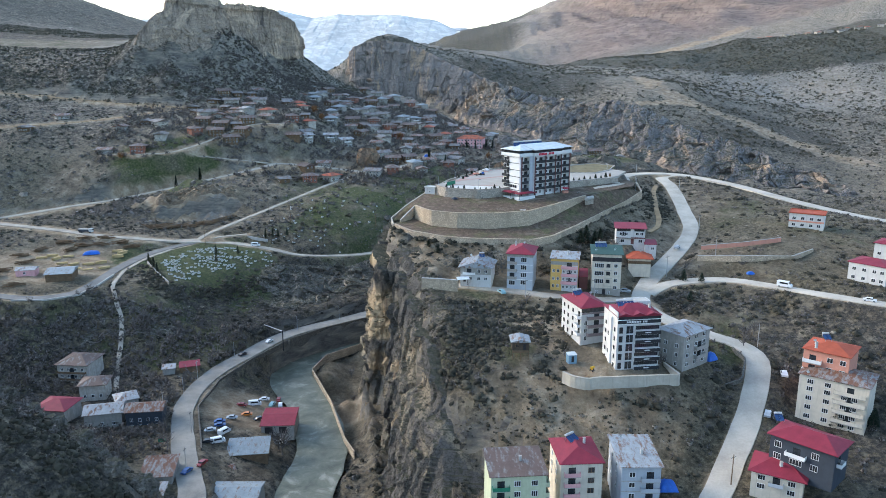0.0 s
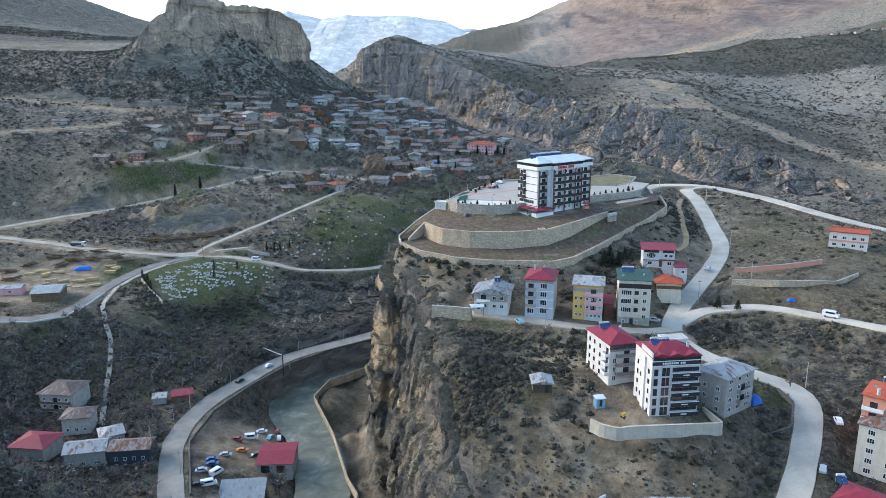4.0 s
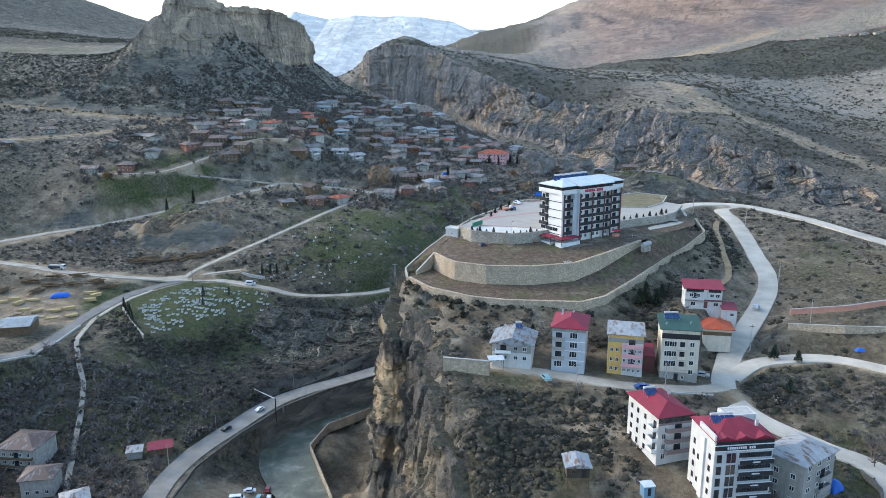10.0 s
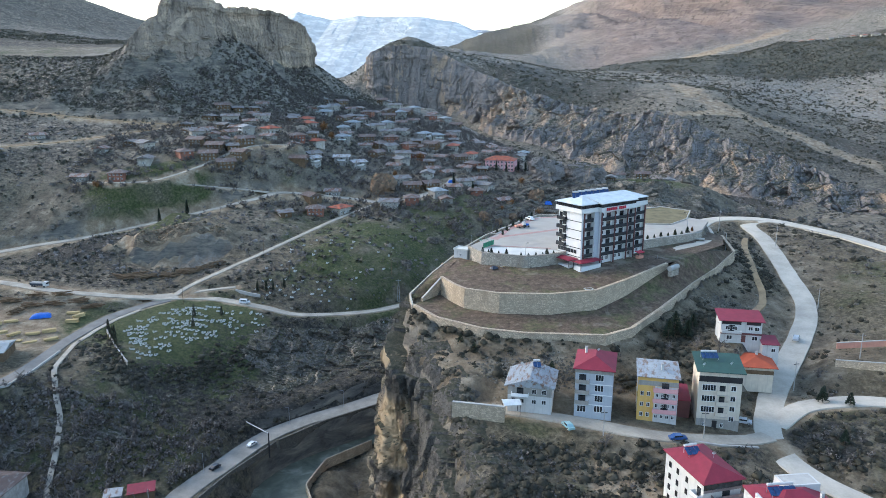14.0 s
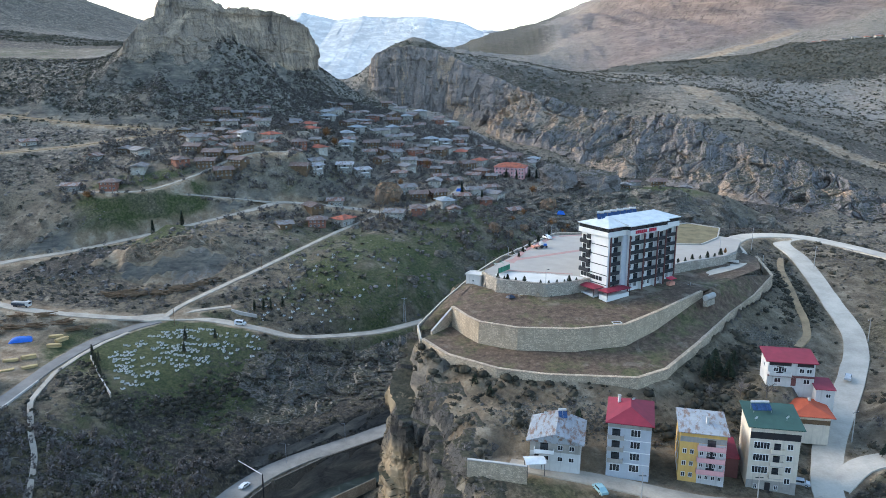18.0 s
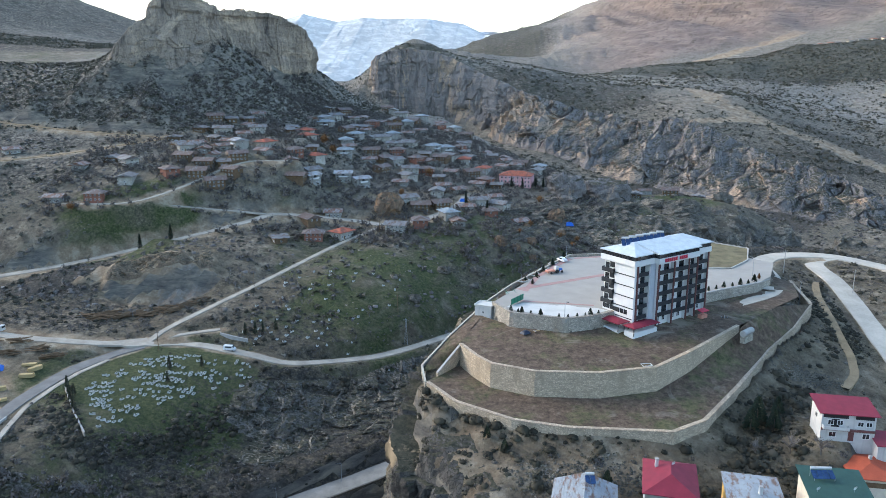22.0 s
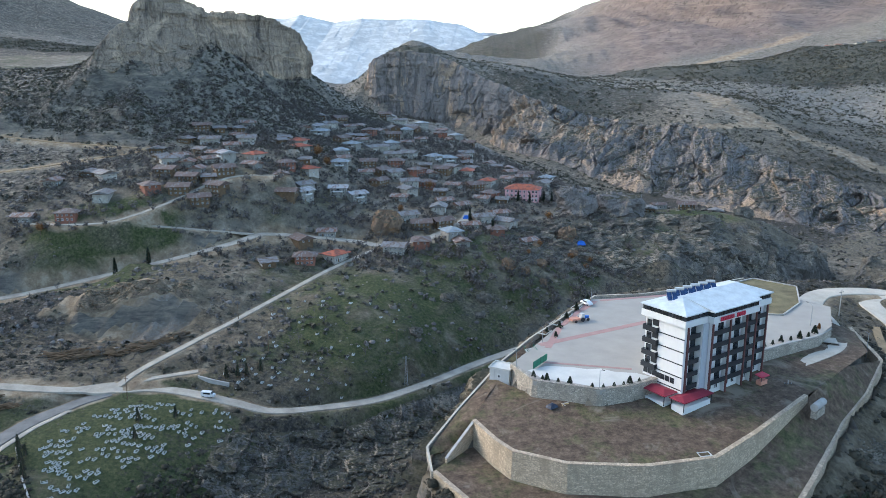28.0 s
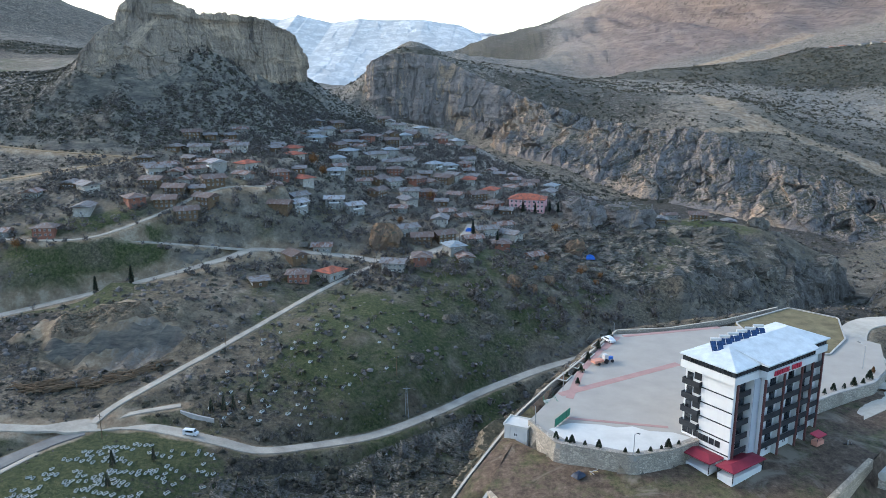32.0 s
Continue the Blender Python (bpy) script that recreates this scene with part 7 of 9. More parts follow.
# ---- tall things: poles, lamps, pylons ----
def utility_pole(x, y, h=9.0, rot=0.0, wood=True, z=None):
    o = thing("utility_pole", "slim %s utility pole with a crossarm" % ("weathered timber" if wood else "grey concrete"), "pole", pose(x, y, ground(x, y) if z is None else z, 0, 0, rot), "utility poles")
    mat = WOOD if wood else SLAB
    part("pole", tube((0, 0, -1.5), (0, 0, h), 0.17, 0.1, 8), mat, o, key=("upole", h, wood))
    part("crossarm", boxes((-0.9, 0.9, -0.06, 0.06, h - 0.9, h - 0.75)), METAL, o, key=("xarm", h))
    for k in (-0.8, 0.0, 0.8):
        part("insulator", tube((k, 0, h - 0.75), (k, 0, h - 0.5), 0.06, 0.04, 6), WHITE, o, key=("ins", k, h))
    return o


def street_lamp(x, y, h=8.0, rot=0.0, arm=1.6, z=None):
    o = thing("street_lamp", "tall grey street lamp with a single arm", "street lamp", pose(x, y, ground(x, y) if z is None else z, 0, 0, rot), "street lamps")
    part("mast", tube((0, 0, -1), (0, 0, h), 0.1, 0.06, 8), STEEL, o, key=("lmast", h))
    part("arm", tube((0, 0, h - 0.1), (arm, 0, h + 0.35), 0.045, 0.035, 6), STEEL, o, key=("larm", h, arm))
    part("head", boxes((arm - 0.1, arm + 0.6, -0.12, 0.12, h + 0.3, h + 0.42)), METAL, o, key=("lhead", h, arm))
    return o


for x, y, h, r, wd in ((106.5, 413, 9, 20, False), (128, 404, 9, 30, False), (-140.8, 434, 9, 0, True), (-118, 500, 8, 30, True), (-108, 268, 9, 80, False), (-105, 300, 9, 80, False), (-85, 225, 9, 80, False), (55, 262, 8, 0, False), (90, 292, 9, 20, False), (75, 176, 9, 30, True), (-45, 493, 9, 20, True), (-98, 475, 8, 0, True), (-64, 583, 8, 10, True), (-20, 625, 8, 10, True), (112, 300, 8, 0, False), (-180, 462, 8, 0, True), (103, 232, 8, 0, False), (30, 262, 7, 0, False), (-92, 252, 9, 80, False), (120, 345, 8, 10, False), (64, 350, 6, 0, False)):
    utility_pole(x, y, h, r, wd)
for x, y, h, r in ((-74, 362, 8, 200), (-96, 325, 8, 190), (-106, 285, 8, 180), (-55, 379, 8, 210), (98, 379, 8, 120), (84, 384, 8, 120)):
    street_lamp(x, y, h, r)
for x, y in ((6, 368), (-2.2, 350), (16, 337.8), (25, 405), (57, 365)):
    street_lamp(x, y, 4.5, random.uniform(0, 360), 0.5, 86.0)
# the road gantry: one post with a long arm over the valley road
o = thing("road_sign_gantry", "dark single-post gantry with a long arm over the valley road", "gantry", pose(-77, 341.5, 10, 0, 0, 142))
part("post", tube((0, 0, -3), (0, 0, 7.2), 0.28, 0.22, 10), METAL, o)
part("arm", tube((0, 0, 7.0), (13.5, 0, 7.4), 0.2, 0.13, 8), STEEL, o)
# lattice pylon in the meadow
o = thing("lattice_pylon", "slim steel lattice pylon on the meadow", "pylon", pose(-40, 480, ground(-40, 480)))
legs = [tube((sx * 0.7, sy * 0.7, -1), (sx * 0.2, sy * 0.2, 13), 0.06, 0.05, 4) for sx in (-1, 1) for sy in (-1, 1)]
for g in legs:
    part("leg", g, STEEL, o)
br = []
for k in range(9):
    z0, z1 = k * 1.4, k * 1.4 + 1.4
    a, b = 0.7 - 0.5 * z0 / 13, 0.7 - 0.5 * z1 / 13
    for sx, sy, ex, ey in ((-1, -1, 1, -1), (1, -1, 1, 1), (1, 1, -1, 1), (-1, 1, -1, -1)):
        br.append(tube((sx * a, sy * a, z0), (ex * b, ey * b, z1), 0.03, 0.03, 3, False))
part("bracing", join(*br), STEEL, o)
part("crossarm", boxes((-1.5, 1.5, -0.06, 0.06, 12.2, 12.35)), STEEL, o)

ribbon("dirt_track", [(x, y, max(ground(x + a, y) for a in (-1.5, 0, 1.5)) + 0.1) for x, y in ((117, 410), (114, 402), (111, 393), (109, 384), (107, 375), (105, 366), (104, 360), (103.5, 354), (102, 349), (100, 344), (94, 337))], 2.5, DIRT, 0.05, "brown dirt track down the bank below the road", category="track", skirt=0.5)

# small things round the hotel
o = thing("fence", "green sheet-metal fence panels on the deck", "fence", pose(1.9, 349.2, 86.0, 0, 0, 56))
for k in range(4):
    part("panel", boxes((k * 1.8, k * 1.8 + 1.7, -0.03, 0.03, 0.15, 1.9)), GREENPAINT, o, key="fencepanel%d" % k)
    part("post", boxes((k * 1.8 - 0.08, k * 1.8 - 0.01, -0.04, 0.04, 0, 2.0)), METAL, o, key="fencepost%d" % k)
o = thing("pipe_frame", "white pipe frame lying on the earth yard", "frame", pose(34.3, 319.5, 80.4, 0, 0, 12))
part("frame", frame_geo(2.6, 1.7, 0.12, 0, -0.05, 0.05), FRAME, o, at=pose(0, 0, 0, 90))
for k, (x, y, z) in enumerate(((20.3, 340.2, 82.3), (23.8, 341.8, 82.4), (8.0, 337.4, 82.2), (27.5, 343.0, 82.5))):
    o = thing("scrap_heap", "heap of building scrap and planks against the stone wall", "scrap", pose(x, y, z, 0, 0, 25 * k), "heaps of scrap")
    for j in range(6):
        a = 0.7 * j + k
        part("plank", boxes((-0.9, 0.9, -0.09, 0.09, 0, 0.07)), (WOOD, WOOD_PALE, SLAB)[j % 3], o, at=pose(0.3 * math.cos(a), 0.3 * math.sin(a), 0.05 + 0.08 * j, 8 * math.sin(a), 6, 30 * j), key=("scrap", j % 3))
o = thing("sign_board", "green roadside sign board on two posts", "sign", pose(-99.7, 243.5, ground(-99.7, 243.5), 0, 0, 10))
part("board", boxes((-1.3, 1.3, -0.04, 0.04, 1.0, 2.3)), GREENPAINT, o)
for x in (-1.0, 1.0):
    part("post", boxes((x - 0.05, x + 0.05, 0.04, 0.12, -0.5, 2.3)), STEEL, o, key=("signpost", x))

# ---- village houses, copied from a few kinds ----
OLDWHITE = paint("old_limewash", (0.47, 0.43, 0.375), 0.9, vary=0.2, dirt=0.4)
BRICKISH = paint("brick_red_render", (0.3, 0.13, 0.09), 0.9, vary=0.12, dirt=0.3)
KINDS = []
for i, (w, d, h, wall, roof, kind, rise, text) in enumerate((
        (11.5, 8.6, 4.8, OLDWHITE, GREY_ROOF, "gable_x", 1.7, "white two-storey village house with a rusty grey roof"),
        (9.6, 7.6, 3.2, GREY, RUST_ROOF, "gable_x", 1.5, "low cement village house with a rusty sheet roof"),
        (11, 9, 5.2, GREY, BLUE_ROOF, "hip", 1.7, "cement two-storey village house with a pale blue sheet roof"),
        (11, 8.4, 4.8, WOOD, BROWN_ROOF, "gable_x", 1.8, "old timber-framed village house with a rusty roof"),
        (11, 9, 4.0, OLDWHITE, TILE_ROOF, "hip", 1.6, "white village house with an orange tiled roof"),
        (12.5, 8.4, 4.2, OLDWHITE, GREY_ROOF, "gable_x", 1.5, "long white village house with a grey sheet roof"),
        (8.6, 7.2, 3.2, WOOD, GREY_ROOF, "gable_y", 1.4, "weathered timber barn with a grey sheet roof"),
        (10.6, 9, 4.8, BRICKISH, BROWN_ROOF, "hip", 1.7, "brick-red village house with a brown sheet roof"),
        (10.6, 9, 6.4, GREY, ZINC_ROOF, "gable_x", 1.5, "three-storey unrendered village house with a grey roof"))):
    zs = [z for z in (0.8, 3.2, 4.6) if z + 1.2 < h]
    plan = grid_plan("front", (1.6, w * 0.38, w * 0.62, w - 1.6), zs, 1.1, 1.15) + grid_plan("left", (d * 0.3, d * 0.7), zs[-1:], 1.0, 1.2) + grid_plan("right", (d * 0.5,), zs[-1:], 1.0, 1.2)
    if h > 5 and i != 3:
        plan.append(("front", "bal", w * 0.5, zs[-1] - 0.6, w * 0.55, 1.1, 0.9, WOOD if i % 2 else FRAME))
    plan.append(("front", "door", w * 0.28, 0, 0.95, 2.0, WOOD))
    o = house("village_house", text, "house", pose(0, 0, -500), w, d, h, wall, roof, kind, rise * 1.15, 1.35, plan, sunk=5.0)
    tagged(o, group="village houses")
    KINDS.append((o, w, d))
USED = [False] * len(KINDS)
TAKEN = []


def put_house(k, x, y, rot, z=None):
    o, w, d = KINDS[k]
    low_z = min(ground(x + a, y + b) for a in (-5, 0, 5) for b in (-5, 0, 5))
    m = pose(x, y, (0.4 * low_z + 0.6 * ground(x, y) if z is None else z) - 0.3, 0, 0, rot) @ pose(-w / 2, -d / 2, 0)
    TAKEN.append((x, y))
    if not USED[k]:
        USED[k] = True
        o.matrix_basis = m
        return o
    return copy_thing(o, m)


def clear(x, y, far=10.0, road=6.0):
    if any((x - a) ** 2 + (y - b) ** 2 < far * far for a, b in TAKEN):
        return False
    for line in ROADS.values():
        for a, b in zip(line, line[1:]):
            dx, dy = b[0] - a[0], b[1] - a[1]
            t = min(1, max(0, ((x - a[0]) * dx + (y - a[1]) * dy) / (dx * dx + dy * dy + 1e-9)))
            if math.hypot(x - a[0] - t * dx, y - a[1] - t * dy) < road:
                return False
    return True


HAMLET = {
    0: [(-231, 620), (-194, 569), (-169, 706), (-129, 809), (-79, 918), (-67, 717), (-25, 752), (-118, 648), (-54, 685), (-32, 656), (-54, 585)],
    1: [(-258, 577), (-265, 581), (-259, 612), (-190, 646), (-175, 690), (-143, 777), (-114, 825), (-88, 834), (-99, 782), (-40, 731), (-54, 841), (-39, 926), (-30, 879), (-96, 607), (-180, 723), (-155, 626), (-23, 715), (5, 813), (21, 778), (-3, 694), (-18, 675), (-29, 678), (8, 670), (-12, 630)],
    2: [(-68, 853), (-107, 733), (-104, 706), (-103, 760), (-75, 790), (-40, 766), (-23, 610), (-29, 775), (50, 785), (-21, 607)],
    3: [(-196, 627), (-181, 605), (-163, 632), (-110, 648), (-122, 622), (-76, 716), (-86, 726), (-75, 696), (-107, 588), (-168, 600), (-161, 612), (-8, 721), (-29, 630)],
    4: [(-153, 667), (-132, 707), (-86, 576), (-14, 751)],
    5: [(-243, 564), (-221, 594), (-202, 649), (-89, 768), (-82, 774), (-4, 652)],
    6: [(-244, 626), (-191, 676), (-170, 623), (-163, 709), (-149, 720), (-119, 558), (-113, 556), (-184, 733), (-195, 727), (-209, 696), (11, 696)],
    7: [(-231, 573), (-97, 820), (-67, 742), (-51, 729), (-42, 708), (-40, 595), (-101, 568), (-173, 604), (-18, 806), (4, 629)],
    8: [(-168, 655), (-99, 708), (-98, 662), (-86, 661)],
}
random.seed(11)
for k, spots in HAMLET.items():
    for x, y in spots:
        if clear(x, y, 8.5, 5.5):
            put_house(k, x, y, random.gauss(0, 34) + (90 if random.random() < 0.25 else 0))
FIRST = list(TAKEN)
tries = 0
while len(TAKEN) < 150 and tries < 4000:
    tries += 1
    x, y = random.choice(FIRST)
    x, y = x + random.gauss(0, 16), y + random.gauss(0, 22)
    if y < 600 or not clear(x, y, 11.0, 7.0) or math.hypot(x - 25, y - 705) < 22 or ground(x, y) > 118:
        continue
    put_house(random.choices(range(9), (5, 6, 2, 8, 2, 4, 8, 2, 3))[0], x, y, random.gauss(0, 30) + (90 if random.random() < 0.3 else 0))
for k, x, y in ((6, 118, 716), (3, 146, 722), (6, 172, 735), (6, -330, 600), (1, -320, 640)):
    put_house(k, x, y, random.gauss(0, 15))
# the pink schoolhouse
house("schoolhouse", "large pink three-storey schoolhouse with a red tiled roof", "school", pose(13, 706, 66.5, 0, 0, -14), 24, 14, 9.0, PINK, TILE_ROOF, "hip", 3.0, 0.7, grid_plan("front", (2, 5, 8, 11, 14, 17, 20, 22.4), (1.0, 4.0, 6.8), 1.3, 1.5) + grid_plan("left", (3, 7, 11), (4.0, 6.8), 1.3, 1.5), bands=[("front", WHITE, 3.0, 3.3, 0.06)])
# valley floor: workshops, old houses by the road
house("workshop", "car workshop with a crimson sheet roof beside the river", "workshop", pose(-70.4, 266.2, 2.0, 0, 0, 4), 12.6, 15.4, 3.4, GREY, RED_ROOF, "gable_x", 1.0, 0.4, [("front", "door", 3, 0, 3, 2.8, METAL), ("front", "door", 8.5, 0, 3, 2.8, METAL), ("front", "panel", 6.3, 3.25, 12, 0.15, MAROON)])
house("workshop", "long shed with a pale blue curved-edge sheet roof", "workshop", pose(-77, 243.5, 2.0, 0, 0, 8), 14, 10, 3.4, WOOD, BLUE_ROOF, "lean", 1.2, 0.6, seams=True)
house("workshop", "warehouse with a pale grey sheet roof", "workshop", pose(-79, 213, 2.5, 0, 0, 0), 20, 10, 4.5, GREY, BLUE_ROOF, "gable_x", 1.2, 0.4)
house("shed", "small timber shed with a warped sheet roof", "shed", pose(-76, 233, 2.2, 0, 0, 30), 4.5, 4.0, 2.4, WOOD, RUST_ROOF, "gable_x", 0.9, 0.5)
# dulled walls of these old houses hold the valley shade in their colour
house("old_house", "three-storey white house with balconies and a brown roof", "house", pose(-163, 297, 6.0, 0, 0, -5), 13, 13, 12.2, OLDWHITE, BROWN_ROOF, "hip", 2.4, 0.9, grid_plan("front", (2, 5, 8, 11), (3.6, 6.4, 9.4), 1.2, 1.3) + [("front", "bal", 6.5, z, 12.4, 1.2, 0.9, WOOD) for z in (5.6, 8.6)])
house("old_house", "old house with a patched maroon and white roof", "house", pose(-146, 280, 7, 0, 0, 10), 10, 9, 8.8, OLDWHITE, BROWN_ROOF, "hip", 1.8, 0.8, grid_plan("front", (2, 5, 8), (0.8, 3.6), 1.2, 1.3))
house("old_house", "low grey-walled house with a crimson sheet roof", "house", pose(-153, 259, 9.4, 0, 0, -6), 12, 11, 6.4, GREY, RED_ROOF, "hip", 2.0, 0.8, grid_plan("front", (3, 7, 11), (1.0,), 1.3, 1.3))
house("old_house", "grey-walled old house with a zinc gable roof", "house", pose(-132, 254, 7.6, 0, 0, 14), 13, 9, 8.0, GREY, ZINC_ROOF, "gable_x", 2.0, 0.6, grid_plan("front", (2, 6, 10), (0.8, 3.4), 1.1, 1.3))
house("old_house", "slate blue old house with a weathered roof", "house", pose(-118, 257, 8.2, 0, 0, 8), 13, 8, 7.2, DARKBLUE, RUST_ROOF, "gable_x", 1.8, 0.6, grid_plan("front", (2, 5, 8, 11), (0.8, 3.4), 1.1, 1.3), seams=True)
house("old_house", "narrow house with a pale zinc roof", "house", pose(-126, 268, 9, 0, 0, 30), 8, 8, 5.5, GREY, ZINC_ROOF, "hip", 1.4, 0.5, grid_plan("front", (2, 6), (0.8, 3.2), 1.1, 1.2))
house("shed", "roadside shed with rusty and pale sheets on its roof", "shed", pose(-97, 216, 8.6, 0, 0, 8), 10, 12, 4.0, GREY, RUST_ROOF, "lean", 1.0, 0.5, [("front", "door", 6, 0, 3, 2.6, SALMON)], seams=True)
house("shed", "flat white roadside shed", "shed", pose(-98, 203, 8.6, 0, 0, 8), 12, 10, 3.0, WHITE, ZINC_ROOF, "lean", 0.5, 0.4)
house("shed", "small shed with a maroon roof on the slope", "shed", pose(-114, 305, 10.8, 0, 0, 20), 8, 5, 2.6, WOOD, RED_ROOF, "lean", 0.6, 0.4)
house("shed", "small cement shed beside the valley road", "shed", pose(-121, 303, 11, 0, 0, 15), 5, 4, 2.4, GREY, ZINC_ROOF, "lean", 0.6, 0.4)
house("village_house", "low stone house with a rusty roof on the canyon rim", "house", pose(124, 728, ground(128, 730), 0, 0, 8), 10, 7, 3.2, GREY, BROWN_ROOF, "gable_x", 1.4, 0.5, grid_plan("front", (2, 5, 8), (1.0,), 1.1, 1.2))
# sawmill
house("sawmill", "open sawmill shed with a pale blue sheet roof", "sawmill", pose(-195, 355, 37.2, 0, 0, 14), 12, 14, 4.0, WOOD, BLUE_ROOF, "gable_x", 1.4, 0.6, seams=True)
house("sawmill", "small sawmill office with a pink wall", "sawmill", pose(-214, 363, 38.0, 0, 0, 14), 9, 7, 3.0, PINK, ZINC_ROOF, "gable_x", 1.0, 0.4, [("front", "win", 4, 1, 1.2, 1.2)])


house("sawmill", "long low timber store with a zinc roof in the sawmill yard", "sawmill", pose(-238, 356, 38.6, 0, 0, 10), 15, 9, 3.4, WOOD, ZINC_ROOF, "gable_x", 1.2, 0.5, seams=True)


# ---- cars ----
def car(paint_mat, text, van=False):
    o = thing("van" if van else "car", text, "van" if van else "car", pose(0, 0, -500), "parked cars")
    L, W, H = (5.2, 2.0, 2.3) if van else (4.3, 1.75, 1.45)
    prof = [(-L / 2, 0.35), (-L / 2, 0.95), (-L / 2 + 0.25, H * 0.62) if not van else (-L / 2 + 0.05, H * 0.55), (-L * 0.36, H * 0.66), (-L * 0.2, H) if not van else (-L / 2 + 0.35, H), (L * 0.2, H) if not van else (L * 0.28, H), (L * 0.3, H * 0.68) if not van else (L * 0.4, H * 0.62), (L / 2 - 0.1, H * 0.58), (L / 2, 0.8), (L / 2, 0.35)]
    if van:
        prof = [(-L / 2, 0.4), (-L / 2, H * 0.96), (-L / 2 + 0.15, H), (L * 0.26, H), (L * 0.38, H * 0.62), (L / 2 - 0.05, H * 0.5), (L / 2, 0.4)]
    n = len(prof)
    v = []
    for s in (-1, 1):
        for x, z in prof:
            k = 0.86 if z > 0.66 * H else 1.0
            v.append((x, s * W / 2 * k, z))
    f = [tuple(range(n - 1, -1, -1)), tuple(range(n, 2 * n))] + [(k, (k + 1) % n, n + (k + 1) % n, n + k) for k in range(n)]
    part("body", (v, [tuple(reversed(q)) for q in f]), paint_mat, o)
    zl, zh = (H * 0.6, H * 0.88) if van else (H * 0.66, H * 0.95)
    x0, x1 = (-L * 0.3, L * 0.24) if van else (-L * 0.24, L * 0.2)
    for s in (-1, 1):
        y = s * W / 2 * (0.93 if not van else 0.94)
        part("side_window", boxes((x0, x1, y - 0.05, y + 0.05, zl + 0.05, zh)), GLASS, o)
    a = [(L * 0.27, -W * 0.4, H * 0.72), (L * 0.27, W * 0.4, H * 0.72), (L * 0.2, W * 0.38, H * 0.97), (L * 0.2, -W * 0.38, H * 0.97)]
    if van:
        a = [(L * 0.375, -W * 0.4, H * 0.66), (L * 0.375, W * 0.4, H * 0.66), (L * 0.285, W * 0.38, H * 0.96), (L * 0.285, -W * 0.38, H * 0.96)]
    q = [(x + 0.05, y, z + 0.03) for x, y, z in a]
    part("windscreen", (a + q, [(3, 2, 1, 0), (4, 5, 6, 7), (0, 1, 5, 4), (1, 2, 6, 5), (2, 3, 7, 6), (3, 0, 4, 7)]), GLASS, o)
    for x in (-L * 0.31, L * 0.31):
        for s in (-1, 1):
            wh = part("wheel", tube((x, s * (W / 2 - 0.2), 0.33), (x, s * (W / 2 + 0.02), 0.33), 0.33, n=12), METAL, o)
            part("rim", tube((x, s * (W / 2 + 0.01), 0.33), (x, s * (W / 2 + 0.035), 0.33), 0.19, n=10), STEEL, wh)
    for s in (-1, 1):
        part("headlight", boxes((L / 2 - 0.06, L / 2 + 0.02, s * W * 0.36 - 0.16, s * W * 0.36 + 0.16, 0.62, 0.76)), FRAME, o)
    return o


CARS = {}
for key, col, text, van in (("white", (0.72, 0.72, 0.72), "white saloon car", False), ("silver", (0.4, 0.42, 0.44), "silver hatchback car", False), ("blue", (0.03, 0.09, 0.25), "dark blue saloon car", False), ("red", (0.25, 0.03, 0.03), "dark red car", False), ("black", (0.02, 0.02, 0.025), "black car", False), ("orange", (0.65, 0.2, 0.04), "orange car", False), ("teal", (0.25, 0.42, 0.44), "pale teal saloon car", False), ("van", (0.74, 0.74, 0.74), "white panel van", True)):
    m, n, l, b = material("car_paint_" + key, 0.3)
    l.new(ramp(n, l, noise_node(n, l, 2.0, 3), (0.3, tuple(c * 0.85 for c in col)), (0.7, col)), b.inputs["Base Color"])
    b.inputs["Coat Weight"].default_value = 0.4
    CARS[key] = [car(m, text + (" parked in the open" if not van else " standing on the road"), van), False]


def park(key, x, y, rot, z=None):
    c = CARS[key]
    m = pose(x, y, ground(x, y) if z is None else z, 0, 0, rot)
    if not c[1]:
        c[1] = True
        c[0].matrix_basis = m
        return c[0]
    return copy_thing(c[0], m)


for key, x, y, r in (("van", -82, 250, 25), ("van", -82, 258, 60), ("white", -77, 300, 10), ("van", -79, 292, 10), ("white", -70, 299, 100), ("silver", -83, 272, 5), ("orange", -79, 279, 10), ("red", -83, 287, -10), ("black", -74, 278, 40), ("blue", -86, 266, 15), ("blue", -85, 263, 10), ("black", -85, 247, 20), ("white", -68, 316, 5), ("white", -67, 313, 0), ("blue", -62, 297, 20), ("teal", -73, 297, 80), ("red", -72, 305, 95), ("silver", -87, 257, 200), ("white", -62, 262, 0)):
    park(key, x, y, r, ground(x, y) + 0.05)
for key, x, y, r, z in (("blue", -84.5, 224, 70, 10.1), ("red", -81, 229, 250, 10.1), ("white", -84.5, 345, 60, 10.1), ("black", -93, 328, 62, 10.1), ("van", 126, 266.5, -40, 61.2), ("white", 146, 246, -30, 62.1), ("teal", 21.5, 264.5, 110, 59.5), ("blue", 48, 260, 5, 58.9), ("silver", 68.5, 272, -20, 57.6), ("silver", 103, 322, 60, 62.6), ("white", 104.5, 215, 75, 48.2), ("silver", 93.8, 200.0, 62, 42.2), ("white", 23, 402, 120, 86.05), ("van", -113, 441.5, -8, 35.2)):
    park(key, x, y, r, z)
o = thing("lorry", "grey lorry with a loaded bed on the village road", "lorry", pose(-212, 436.5, 44.6, 0, 0, -8))
part("cab", boxes((2.6, 4.4, -1.15, 1.15, 0.6, 2.8)), WHITE, o)
